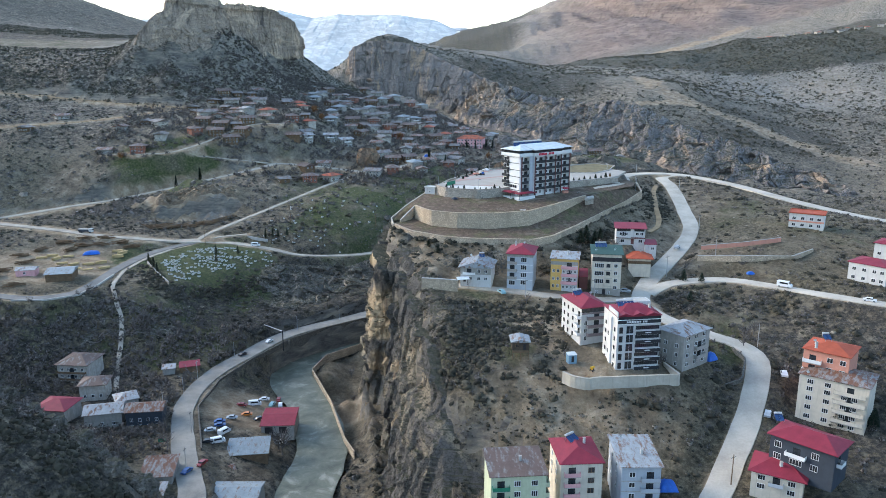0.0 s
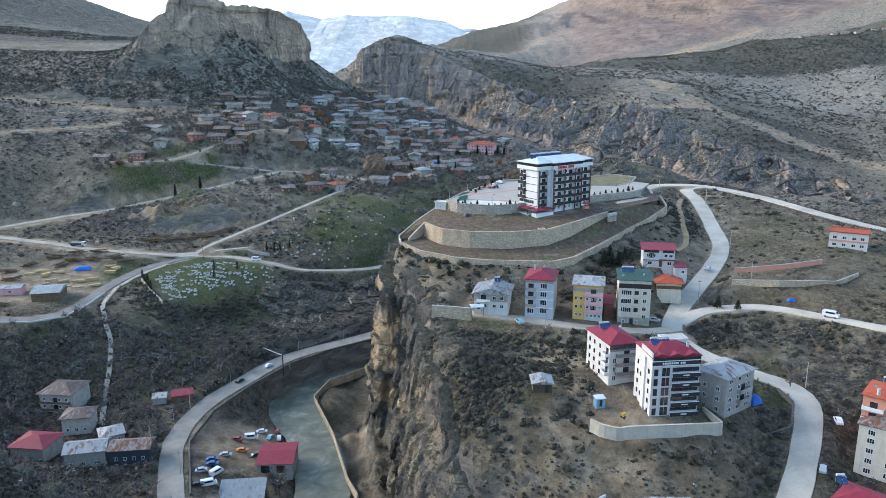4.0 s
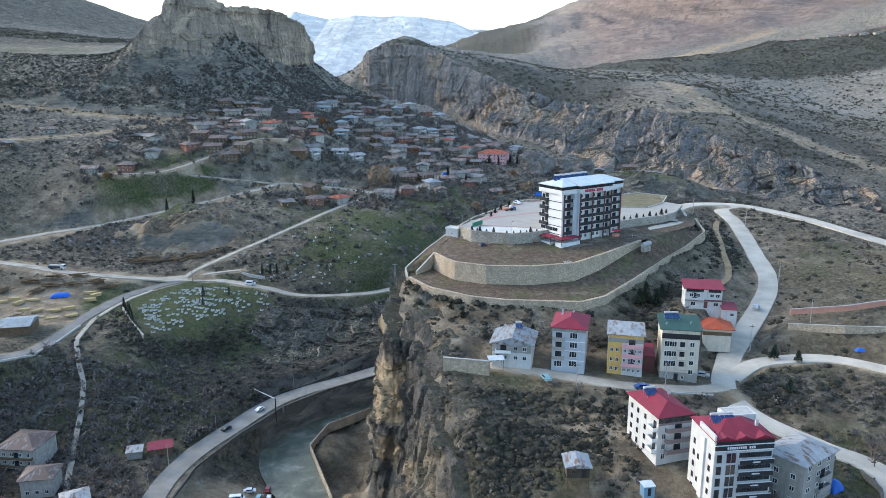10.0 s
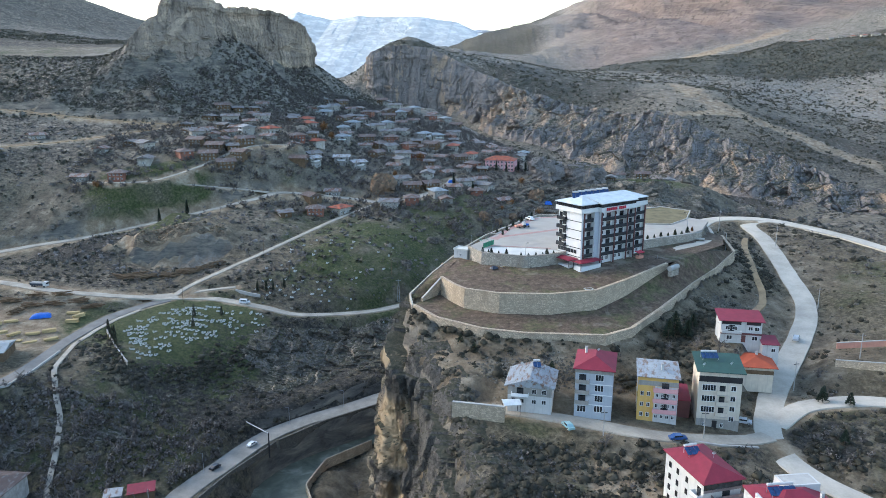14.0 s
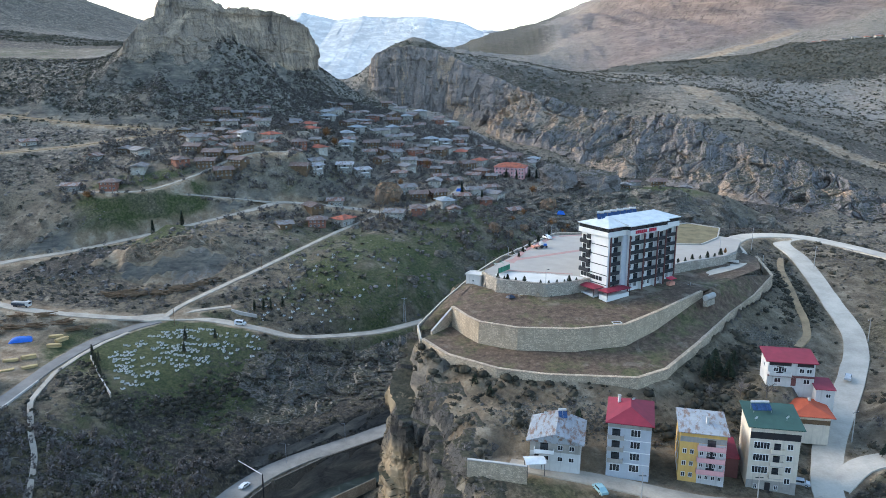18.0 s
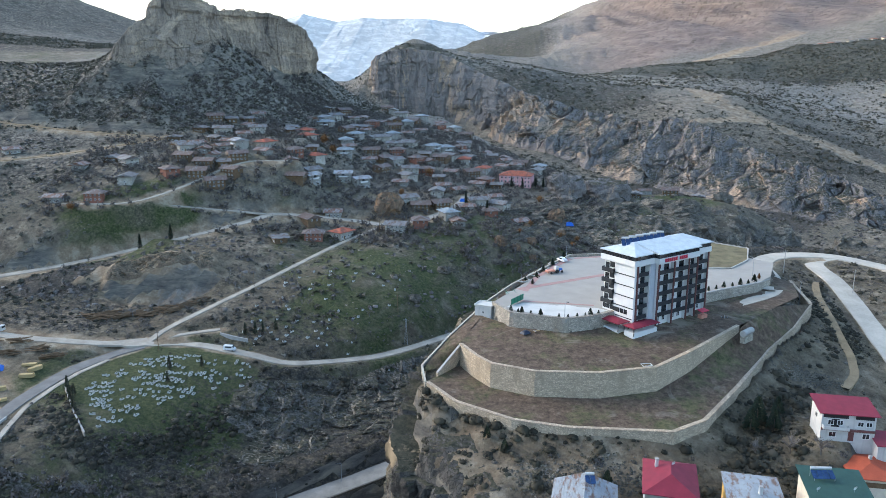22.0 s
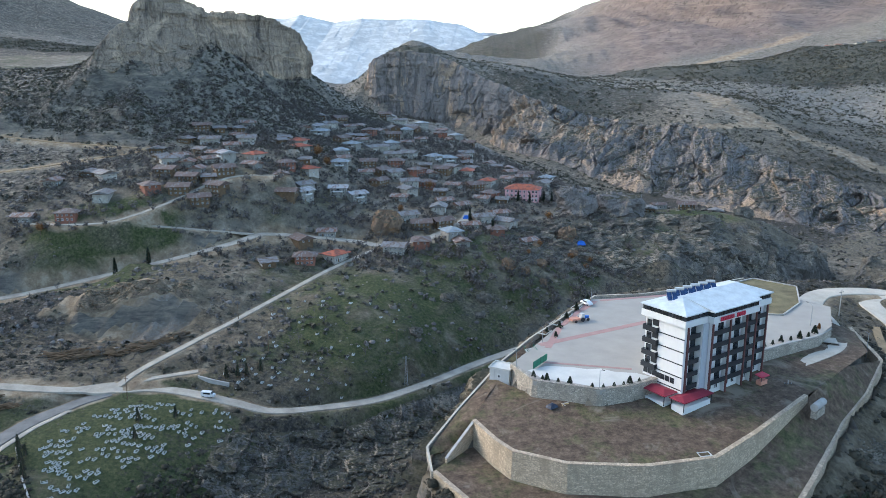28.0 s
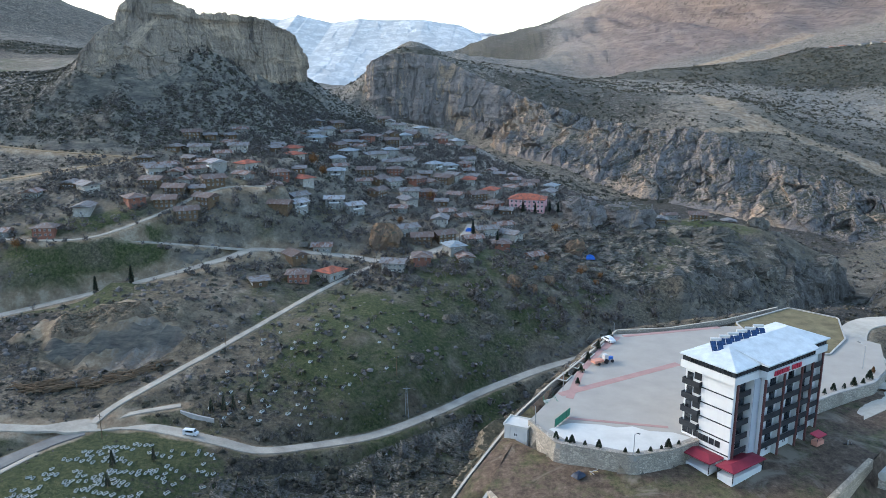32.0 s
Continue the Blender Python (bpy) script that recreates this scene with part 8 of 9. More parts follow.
part("bed", boxes((-4.4, 2.4, -1.2, 1.2, 0.9, 1.9)), DARKBLUE, o)
part("load", boxes((-4.2, 2.2, -1.05, 1.05, 1.9, 2.4)), SLAB, o)
part("windscreen", boxes((4.38, 4.46, -0.95, 0.95, 1.7, 2.5)), GLASS, o)
for x in (-3.2, -2.0, 3.2):
    for s in (-1, 1):
        part("wheel", tube((x, s * 0.85, 0.5), (x, s * 1.2, 0.5), 0.5, n=12), METAL, o)
o = thing("tractor", "small blue tractor with a rusty trailer on the plaza", "tractor", pose(19.5, 386.5, 86.0, 0, 0, 30))
part("hood", boxes((0.2, 1.9, -0.4, 0.4, 0.7, 1.4)), TARP, o)
part("cab", boxes((-1.0, 0.2, -0.65, 0.65, 0.8, 2.3)), WHITE, o)
part("trailer", boxes((-4.4, -1.5, -0.9, 0.9, 0.7, 1.3)), SALMON, o)
for x, r in ((-0.6, 0.65), (1.4, 0.42), (-3.0, 0.4)):
    for s in (-1, 1):
        part("wheel", tube((x, s * 0.7, r), (x, s * 1.0, r), r, n=12), METAL, o)

# ---- cemetery ----
MARBLE = paint("white_marble", (0.6, 0.595, 0.575), 0.6, vary=0.1, dirt=0.2)


GRAVE_GRASS = paint("grave_grass", (0.06, 0.075, 0.03), 0.95, vary=0.25, scale=0.8, grain=5)


def grave():
    o = thing("grave", "white marble-edged grave with a headstone in the grass", "grave", pose(0, 0, -500), "graves of the cemetery")
    part("kerb", frame_geo(1.2, 2.4, 0.22, 0, -0.42, 0.3), MARBLE, o, at=pose(0, 1.15, 0, 90))
    part("soil", boxes((-0.38, 0.38, -0.98, 0.98, -0.3, 0.16)), GRAVE_GRASS, o)
    v = [(x, y, z) for y in (1.0, 1.14) for x, z in ((-0.26, 0.42), (0.26, 0.42), (0.26, 0.9), (0.15, 1.08), (-0.15, 1.08), (-0.26, 0.9))]
    part("headstone", (v, [(5, 4, 3, 2, 1, 0), (6, 7, 8, 9, 10, 11)] + [(k, (k + 1) % 6, 6 + (k + 1) % 6, 6 + k) for k in range(6)]), MARBLE, o)
    return o


g0, used, GR = grave(), False, []
random.seed(5)
CEM = [(-158, 398), (-146, 424), (-130, 433), (-106, 433), (-94, 430), (-98, 420), (-118, 402), (-137, 372)]
tries = 0
while len(GR) < 236 and tries < 9000:
    tries += 1
    x, y = random.uniform(-160, -98), random.uniform(368, 435)
    sp = len(GR) >= 180
    if GR and not sp and random.random() < 0.36:
        a, b = random.choice(GR)
        x, y = a + random.uniform(1.5, 2.2) * random.choice((-1, 1)), b + random.gauss(0, 0.5)
    if sp:
        x, y = random.uniform(-112, -45), random.uniform(448, 520)
        if math.hypot((x + 92) / 1.6, y - 462) > 14 and random.random() < 0.8:
            continue
        if not clear(x, y, 1.0, 5.5):
            continue
    elif not inside(CEM, np.array([x]), np.array([y]))[0]:
        continue
    if any((x - a) ** 2 + (y - b) ** 2 < (2.2 if not sp else 9) for a, b in GR):
        continue
    GR.append((x, y))
    m = pose(x, y, ground(x, y) + 0.12, 0, 0, 165 + random.gauss(0, 16)) @ Matrix.Scale(random.uniform(0.72, 0.95), 4)
    if not used:
        used = True
        g0.matrix_basis = m
    else:
        copy_thing(g0, m)

# far hamlet on the terraced ridge
random.seed(31)
for k in range(34):
    x = 600 + 15 * k + random.uniform(-8, 8)
    y = 1915 - 0.1 * (x - 600) + random.uniform(-30, 30)
    TAKEN.append((x, y))
    copy_thing(KINDS[random.choice((0, 4, 5))][0], pose(x, y, ground(x, y) + 0.5, 0, 0, random.uniform(-20, 20)))

# ---- plants and stones ----
def leaf_material(name, dark, mid, light, rough=0.8):
    m, n, l, b = material(name, rough)
    g = n.new("ShaderNodeNewGeometry")
    c = ramp(n, l, g.outputs["Random Per Island"], (0.0, dark), (0.55, mid), (1.0, light))
    big = noise_node(n, l, 0.08, 3)
    c = mix(n, l, step(n, l, big, 0.35, 0.75), c, mid)
    l.new(c, b.inputs["Base Color"])
    return m


SCRUB = leaf_material("scrub_leaves", (0.013, 0.012, 0.008), (0.037, 0.033, 0.021), (0.09, 0.075, 0.05))
# grey-green scrub for mid and far slopes, lightened to hold haze in its colour
SCRUB_HAZY = leaf_material("hazy_grey_green_scrub", (0.03, 0.029, 0.02), (0.07, 0.065, 0.047), (0.14, 0.124, 0.092))
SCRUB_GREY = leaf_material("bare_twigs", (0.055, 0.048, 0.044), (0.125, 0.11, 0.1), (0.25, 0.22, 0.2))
PINE = leaf_material("conifer_needles", (0.008, 0.016, 0.01), (0.018, 0.034, 0.018), (0.045, 0.065, 0.035))
RUSTY = leaf_material("autumn_leaves", (0.08, 0.035, 0.012), (0.19, 0.085, 0.03), (0.3, 0.16, 0.06))
BARK = paint("grey_bark", (0.11, 0.09, 0.075), 0.95, vary=0.2, grain=10)
STONES = rock_material("loose_stone", (0.07, 0.063, 0.055), (0.18, 0.157, 0.13), (0.34, 0.29, 0.23), 0.55)
rng = np.random.default_rng(3)


def clump(n, leaf, flat=0.8, hollow=0.55):
    """A unit bush: small tilted leaf faces spread through an uneven mound."""
    d = rng.normal(size=(n, 3))
    d /= np.linalg.norm(d, axis=1)[:, None]
    d[:, 2] = np.abs(d[:, 2])
    lump = 0.75 + 0.35 * np.sin(3 * np.arctan2(d[:, 1], d[:, 0]) + rng.uniform(0, 6))
    c = d * (hollow + (1 - hollow) * rng.random(n))[:, None] * lump[:, None]
    c[:, 2] *= flat
    a = rng.normal(size=(n, 3))
    a /= np.linalg.norm(a, axis=1)[:, None]
    b = np.cross(a, d)
    b /= np.linalg.norm(b, axis=1)[:, None] + 1e-9
    s = leaf * (0.6 + 0.8 * rng.random(n))[:, None]
    v = np.stack([c - a * s, c + b * s * 1.3, c + a * s], 1).reshape(-1, 3)
    f = np.arange(3 * n).reshape(n, 3)
    return v, f


def mound(n, leaf, flat=0.7):
    """A dense rounded bush: an uneven dome with small leaf faces standing out of it."""
    k, turn = 7, rng.uniform(0, 6.28)
    v, f = [], []
    for r, z in ((0.74, -0.05), (0.7, 0.3), (0.4, 0.56)):
        for q in range(k):
            a = turn + 2 * math.pi * q / k
            s = r * rng.uniform(0.72, 1.12)
            v.append((s * math.cos(a), s * math.sin(a), z * flat * rng.uniform(0.8, 1.15)))
    v.append((0.0, 0.0, 0.7 * flat))
    for j in range(2):
        for q in range(k):
            a, b = j * k + q, j * k + (q + 1) % k
            f += [(a, b, b + k), (a, b + k, a + k)]
    f += [(2 * k + q, 2 * k + (q + 1) % k, 3 * k) for q in range(k)]
    lv, lf = clump(n, leaf, flat, 0.62)
    return np.vstack([np.array(v), lv]), np.vstack([np.array(f), lf + len(v)])


def stone():
    v = np.array([(-1, -1, -.6), (1, -1, -.6), (1, 1, -.6), (-1, 1, -.6), (-.8, -.8, .5), (.8, -.7, .6), (.7, .8, .5), (-.8, .7, .7), (0, 0, .95), (0, -1.2, 0), (1.2, 0, 0), (0, 1.2, 0), (-1.2, 0, 0)], float)
    v *= rng.uniform(0.7, 1.2, v.shape)
    f = []
    for a, b, c in ((0, 1, 9), (1, 5, 9), (5, 4, 9), (4, 0, 9), (1, 2, 10), (2, 6, 10), (6, 5, 10), (5, 1, 10), (2, 3, 11), (3, 7, 11), (7, 6, 11), (6, 2, 11), (3, 0, 12), (0, 4, 12), (4, 7, 12), (7, 3, 12), (4, 5, 8), (5, 6, 8), (6, 7, 8), (7, 4, 8)):
        f.append((a, b, c))
    return v, np.array(f)


def scatter(name, kinds, places, mat, label, category):
    """Many small pieces as one object: places are rows of x, y, z, size, turn."""
    V, F, base = [], [], 0
    pick = rng.integers(0, len(kinds), len(places))
    for k, (v, f) in enumerate(kinds):
        P = places[pick == k]
        if not len(P):
            continue
        c, s = np.cos(P[:, 4]), np.sin(P[:, 4])
        x = (v[None, :, 0] * c[:, None] - v[None, :, 1] * s[:, None]) * P[:, 3:4] + P[:, 0:1]
        y = (v[None, :, 0] * s[:, None] + v[None, :, 1] * c[:, None]) * P[:, 3:4] + P[:, 1:2]
        z = v[None, :, 2] * P[:, 3:4] + P[:, 2:3]
        V.append(np.stack([x, y, z], -1).reshape(-1, 3))
        F.append((f[None] + (np.arange(len(P)) * len(v))[:, None, None] + base).reshape(-1, f.shape[1]))
        base += len(P) * len(v)
    V, F = np.vstack(V).astype(np.float32), np.vstack(F).astype(np.int32)
    me = bpy.data.meshes.new(name)
    me.vertices.add(len(V))
    me.vertices.foreach_set("co", V.ravel())
    m = F.shape[1]
    me.loops.add(F.size)
    me.loops.foreach_set("vertex_index", F.ravel())
    me.polygons.add(len(F))
    me.polygons.foreach_set("loop_start", np.arange(0, F.size, m, dtype=np.int32))
    me.update(calc_edges=True)
    me.materials.append(mat)
    return tagged(new(name, me), label, category, kind="stuff")


NO_PLANTS = [[(-600, 835), (-600, 1010), (-345, 985), (-330, 850), (-390, 815)], [(-197, 514), (-165, 513), (-134, 522), (-136, 492), (-192, 486)], [(-33, 250), (-48, 299), (-62, 334), (-44, 364), (-32, 330), (-28, 255)], yard, low, PLAZA, [(-2, 262), (72, 258), (72, 280), (30, 284), (-2, 286)], [(-95, 225), (-55, 225), (-62, 315), (-95, 315)], [(-165, 385), (-135, 365), (-98, 428), (-110, 436), (-150, 430)], [(36, 202), (70, 205), (84, 228), (40, 232)], [(-245, 345), (-178, 340), (-176, 420), (-235, 425)]]
BUILT = np.array([(q.matrix_basis.translation.x, q.matrix_basis.translation.y) for q in scene.objects if q.parent is None and q.type == "EMPTY" and q.get("category") in ("house", "apartment house", "shed", "workshop", "hotel", "school", "sawmill", "hut")])


def places(n, x0, x1, y0, y1, size, seed, thick=0.0, scale=40.0, steep_max=1.6, road=4.5, fan=None, power=1.6, cover=False):
    r = np.random.default_rng(seed)
    x, y = r.uniform(x0, x1, n), r.uniform(y0, y1, n)
    if fan:
        x = (r.uniform(-1, 1, n)) * fan * (y + 60)
    keep = fbm(x, y, 0, scale, 3, seed) + 0.35 * r.normal(size=n) > thick
    keep &= (x > GX[1]) & (x < GX[-2])
    if cover:
        i, j = np.clip(np.searchsorted(GX, x), 0, NX - 1), np.clip(np.searchsorted(GY, y), 0, NY - 1)
        keep &= r.random(n) < np.clip((BRUSH[j, i] - 0.12) * 1.9, 0, 1)
    e = 2.0
    z = heights(x, y)
    sl = np.hypot(heights(x + e, y) - z, heights(x, y + e) - z) / e
    keep &= sl < steep_max
    for poly in NO_PLANTS:
        keep &= ~inside(poly, x, y)
    for k, line in ROADS.items():
        idx, d, _ = near_line(line, x, y, 12)
        keep[idx[d < ROAD_WIDTH[k] / 2 + road - 3]] = False
    idx, d, _ = near_line(LAND["river"], x, y, 14)
    keep[idx[d < 10]] = False
    x, y, z = x[keep], y[keep], z[keep]
    if len(BUILT) and road > 4.4:
        for a in range(0, len(x), 4000):
            d = np.hypot(x[a:a + 4000, None] - BUILT[None, :, 0] - 4, y[a:a + 4000, None] - BUILT[None, :, 1] - 4).min(1)
            z[a:a + 4000][d < 7] = -999
    ok = z > -900
    x, y, z = x[ok], y[ok], z[ok]
    s = size[0] + (size[1] - size[0]) * r.random(len(x)) ** power
    return np.stack([x, y, z - 0.12 * s, s, r.uniform(0, 6.28, len(x))], 1)


BRUSH = brush.reshape(NY, NX)


def thicket(n, leaf, m):
    """Several bushes grown into one uneven patch."""
    V, F, base = [], [], 0
    for k in range(m):
        v, f = clump(n, leaf, rng.uniform(0.55, 1.0), 0.35)
        s, a, d = rng.uniform(0.4, 0.95), rng.uniform(0, 6.28), rng.uniform(0.0, 1.5)
        V.append(v * s + np.array([d * math.cos(a), 0.75 * d * math.sin(a), 0.0]))
        F.append(f + base)
        base += len(v)
    return np.vstack(V), np.vstack(F)


def copse(n, leaf, m):
    """Two or three mounds grown together."""
    V, F, base = [], [], 0
    for k in range(m):
        v, f = mound(n, leaf, rng.uniform(0.6, 0.9))
        s, a, d = rng.uniform(0.45, 0.85), rng.uniform(0, 6.28), rng.uniform(0.2, 1.1)
        V.append(v * s + np.array([d * math.cos(a), 0.75 * d * math.sin(a), 0.0]))
        F.append(f + base)
        base += len(v)
    return np.vstack(V), np.vstack(F)


NEAR = [mound(34, 0.2, rng.uniform(0.55, 0.95)) for _ in range(6)] + [copse(18, 0.22, 2) for _ in range(3)]
TWIGGY = [thicket(14, 0.2, 3) for _ in range(4)] + [clump(30, 0.2, 0.9) for _ in range(4)]
MIDB = [mound(4, 0.3) for _ in range(3)] + [clump(12, 0.45) for _ in range(3)]
FARB = [thicket(4, 0.65, 2) for _ in range(2)] + [clump(7, 0.6) for _ in range(3)]
scatter("scrub", NEAR, places(24000, -260, 210, 130, 480, (0.5, 2.3), 21, -0.1, 24, cover=True, power=1.8), SCRUB, "low dark evergreen scrub on the slopes", "scrub")
scatter("thorn_bush", TWIGGY, places(30000, -260, 210, 130, 480, (0.5, 2.0), 22, -0.2, 18, cover=True, power=2.0), SCRUB_GREY, "leafless grey-brown thorn bushes", "scrub")
scatter("scrub", MIDB, places(46000, 0, 1, 470, 1050, (0.5, 2.6), 23, -0.1, 40, fan=0.68, cover=True, power=2.2), SCRUB_HAZY, "dark scrub on the valley sides", "scrub")
scatter("thorn_bush", MIDB, places(40000, 0, 1, 470, 1000, (0.5, 2.4), 24, -0.15, 35, fan=0.68, cover=True, power=2.2), SCRUB_GREY, "leafless brown bushes on the valley sides", "scrub")
scatter("juniper", FARB, places(80000, -260, 1000, 1020, 1980, (1.0, 4.0), 25, -0.15, 70, cover=True, power=2.2), SCRUB_HAZY, "scattered dark junipers on the far plateau", "scrub")
scatter("scrub", NEAR, places(3600, -25, 85, 196, 322, (0.7, 2.5), 51, 0.1, 14, power=1.5), SCRUB, "dark round bushes on the spur below the hotel", "scrub")
scatter("scrub", NEAR, places(1800, 85, 210, 190, 440, (0.6, 1.9), 52, 0.0, 16, power=1.6), SCRUB, "dark bushes along the eastern banks", "scrub")
scatter("scrub", MIDB, places(17000, -470, -90, 690, 980, (0.8, 2.1), 57, -0.4, 40, power=1.3, steep_max=1.3), SCRUB_HAZY, "dark round bushes on the slope below the butte", "scrub")
scatter("juniper", FARB, places(16000, -760, -300, 820, 1250, (1.0, 3.2), 53, -0.15, 60, power=2.0), SCRUB_HAZY, "dark scrub on the far western hill", "scrub")
scatter("loose_stones", [stone() for _ in range(6)], places(9000, -260, 210, 130, 520, (0.15, 0.8), 26, 0.05, 18, power=3), STONES, "loose pale stones on the slopes", "stones")
def drift(n, line, wide, size, seed):
    """Places strewn along a line, denser in its middle."""
    r = np.random.default_rng(seed)
    p = along(line, 1.0)[:, :2]
    q = p[r.integers(0, len(p), n)] + r.normal(size=(n, 2)) * wide
    s = size[0] + (size[1] - size[0]) * r.random(n) ** 1.6
    return np.stack([q[:, 0], q[:, 1], heights(q[:, 0], q[:, 1]) - 0.1 * s, s, 6.28 * r.random(n)], 1)


scatter("scrub", NEAR, places(700, -6, 34, 212, 242, (0.8, 2.4), 58, -0.15, 9, power=1.5), SCRUB, "dark dense bushes round the hut on stilts", "scrub")
scatter("scrub", NEAR, places(420, 84, 125, 250, 285, (0.7, 2.0), 59, 0.0, 8, power=1.5), SCRUB, "dark bushes on the bank below the eastern road", "scrub")
scatter("scrub", NEAR, drift(170, [(48, 296), (56, 300), (64, 310), (70, 320), (78, 333)], 2.4, (0.9, 2.6), 61), SCRUB, "dark thicket below the end of the outer stone wall", "scrub")
scatter("scrub", NEAR, drift(120, [(97, 352), (103, 368), (106, 384), (109, 398)], 1.6, (0.6, 1.9), 62), SCRUB, "dark bushes along the dirt track", "scrub")
scatter("scrub", NEAR, drift(110, [(106, 356), (112, 372), (115, 392)], 1.6, (0.6, 1.9), 63), SCRUB, "dark bushes on the bank above the road", "scrub")
scatter("scrub", NEAR, drift(420, [(-160, 388), (-150, 372), (-138, 361), (-124, 368), (-108, 388), (-95, 408)], 3.0, (0.7, 2.3), 67), SCRUB, "dark bushes along the lower edge of the cemetery", "scrub")
scatter("scrub", NEAR, drift(700, [(-150, 190), (-125, 190), (-100, 184), (-84, 176)], 9.0, (0.6, 2.4), 66), SCRUB, "dark bushes between the boulders of the near hill", "scrub")
scatter("scrub", NEAR, drift(130, [(4, 259), (20, 254), (40, 250), (56, 251)], 2.4, (0.8, 2.3), 64), SCRUB, "dark bushes below the lane", "scrub")
TUFT = [clump(9, 0.34, 0.8, 0.3) for _ in range(5)]
STRAW = leaf_material("dry_grass_tufts", (0.05, 0.042, 0.024), (0.105, 0.086, 0.05), (0.2, 0.165, 0.1))
scatter("dry_grass", TUFT, places(9000, -25, 90, 176, 330, (0.2, 0.75), 71, -0.25, 9, power=1.5, road=3.8), STRAW, "straw-coloured dry grass tufts on the spur", "grass")
scatter("dry_grass", TUFT, places(7000, 80, 215, 170, 440, (0.25, 0.8), 72, -0.2, 11, power=1.5, road=3.8), STRAW, "straw-coloured dry grass tufts on the eastern slope", "grass")
scatter("scrub", NEAR, places(900, 5, 75, 176, 206, (0.3, 1.0), 73, 0.05, 7, power=1.6), SCRUB, "low dark shrubs in the gullies of the bare slope", "scrub")
scatter("loose_stones", [stone() for _ in range(4)], drift(900, [(4, 290), (14, 289), (26, 290)], 3.2, (0.12, 0.5), 65), STONES, "strewn pale stones on the slope above the villa", "stones")
RUBBLE = np.random.default_rng(8)
_a = RUBBLE.normal(size=(420, 2)) * np.array([4.2, 2.0]) + np.array([86, 338.5])
scatter("rubble", [stone() for _ in range(4)], np.stack([_a[:, 0], _a[:, 1], heights(_a[:, 0], _a[:, 1]), 0.12 + 0.3 * RUBBLE.random(420), 6.28 * RUBBLE.random(420)], 1), STONES, "heap of pale building rubble on the bank", "rubble")
scatter("boulders", [stone() for _ in range(6)], places(2600, 0, 1, 520, 1000, (0.5, 2.6), 27, 0.1, 50, fan=0.66, power=3), STONES, "scattered grey boulders on the valley side", "stones")


def bare_tree(h, seed, n=26):
    """Trunk, limbs and twigs of a leafless tree."""
    r = random.Random(seed)
    geos = [tube((0, 0, -0.5), (r.uniform(-0.2, 0.2), r.uniform(-0.2, 0.2), h * 0.5), 0.035 * h, 0.02 * h, 6)]
    for k in range(n):
        z = h * r.uniform(0.22, 0.6)
        a, ln = r.uniform(0, 6.28), h * r.uniform(0.22, 0.46)
        up = r.uniform(0.35, 1.2)
        e = (ln * math.cos(a) * 0.8, ln * math.sin(a) * 0.8, z + ln * up)
        geos.append(tube((0, 0, z), e, 0.016 * h, 0.008 * h, 3, False))
        for q in range(4):
            t = r.uniform(0.4, 1.0)
            s = tuple(v * t if i < 2 else z + (v - z) * t for i, v in enumerate(e))
            b = a + r.uniform(-1.2, 1.2)
            l2 = ln * r.uniform(0.25, 0.5)
            geos.append(tube(s, (s[0] + l2 * math.cos(b), s[1] + l2 * math.sin(b), s[2] + l2 * r.uniform(0.3, 1.1)), 0.010 * h, 0.005 * h, 3, False))
    return join(*geos)


def quads_to_tris(geo):
    v = np.array(geo[0], float)
    f = []
    for q in geo[1]:
        for k in range(1, len(q) - 1):
            f.append((q[0], q[k], q[k + 1]))
    return v, np.array(f)


BARE = [quads_to_tris(bare_tree(1.0, k, 14)) for k in range(4)]
CROWN = [clump(44, 0.19, 1.15, 0.3) for _ in range(4)]
TWIGS = leaf_material("bare_crowns", (0.048, 0.041, 0.037), (0.118, 0.1, 0.088), (0.23, 0.2, 0.178))
scatter("tree_crowns", CROWN, places(6500, -270, 90, 560, 900, (1.7, 4.0), 41, -0.45, 40, 1.2, 4.3) + np.array([0, 0, 1.0, 0, 0]), TWIGS, "leafless grey crowns of village gardens", "trees")
scatter("tree_crowns", CROWN, places(3000, -215, -95, 190, 350, (1.2, 3.2), 42, -0.2, 26, 1.5, 5) + np.array([0, 0, 0.8, 0, 0]), TWIGS, "leafless crowns of the valley gardens", "trees")
scatter("tree_crowns", CROWN, places(900, 0, 130, 180, 300, (0.8, 2.0), 43, 0.0, 20, 1.5, 4), TWIGS, "bare bushes between the hillside houses", "trees")
p = places(1100, -260, 90, 560, 900, (3.5, 7.5), 31, -0.35, 50, 1.2, 5)
scatter("bare_trees", BARE, p, SCRUB_GREY, "leafless fruit trees and poplars among the village houses", "trees")
p = places(330, -200, -95, 200, 345, (4, 9), 33, -0.2, 30, 1.5, 5)
scatter("bare_trees", BARE, p, SCRUB_GREY, "leafless trees round the valley houses", "trees")
p = places(350, -240, -50, 440, 570, (2.5, 5.5), 35, 0.05, 40, 1.5, 5)
scatter("bare_trees", BARE, p, SCRUB_GREY, "leafless saplings on the meadow slope", "trees")


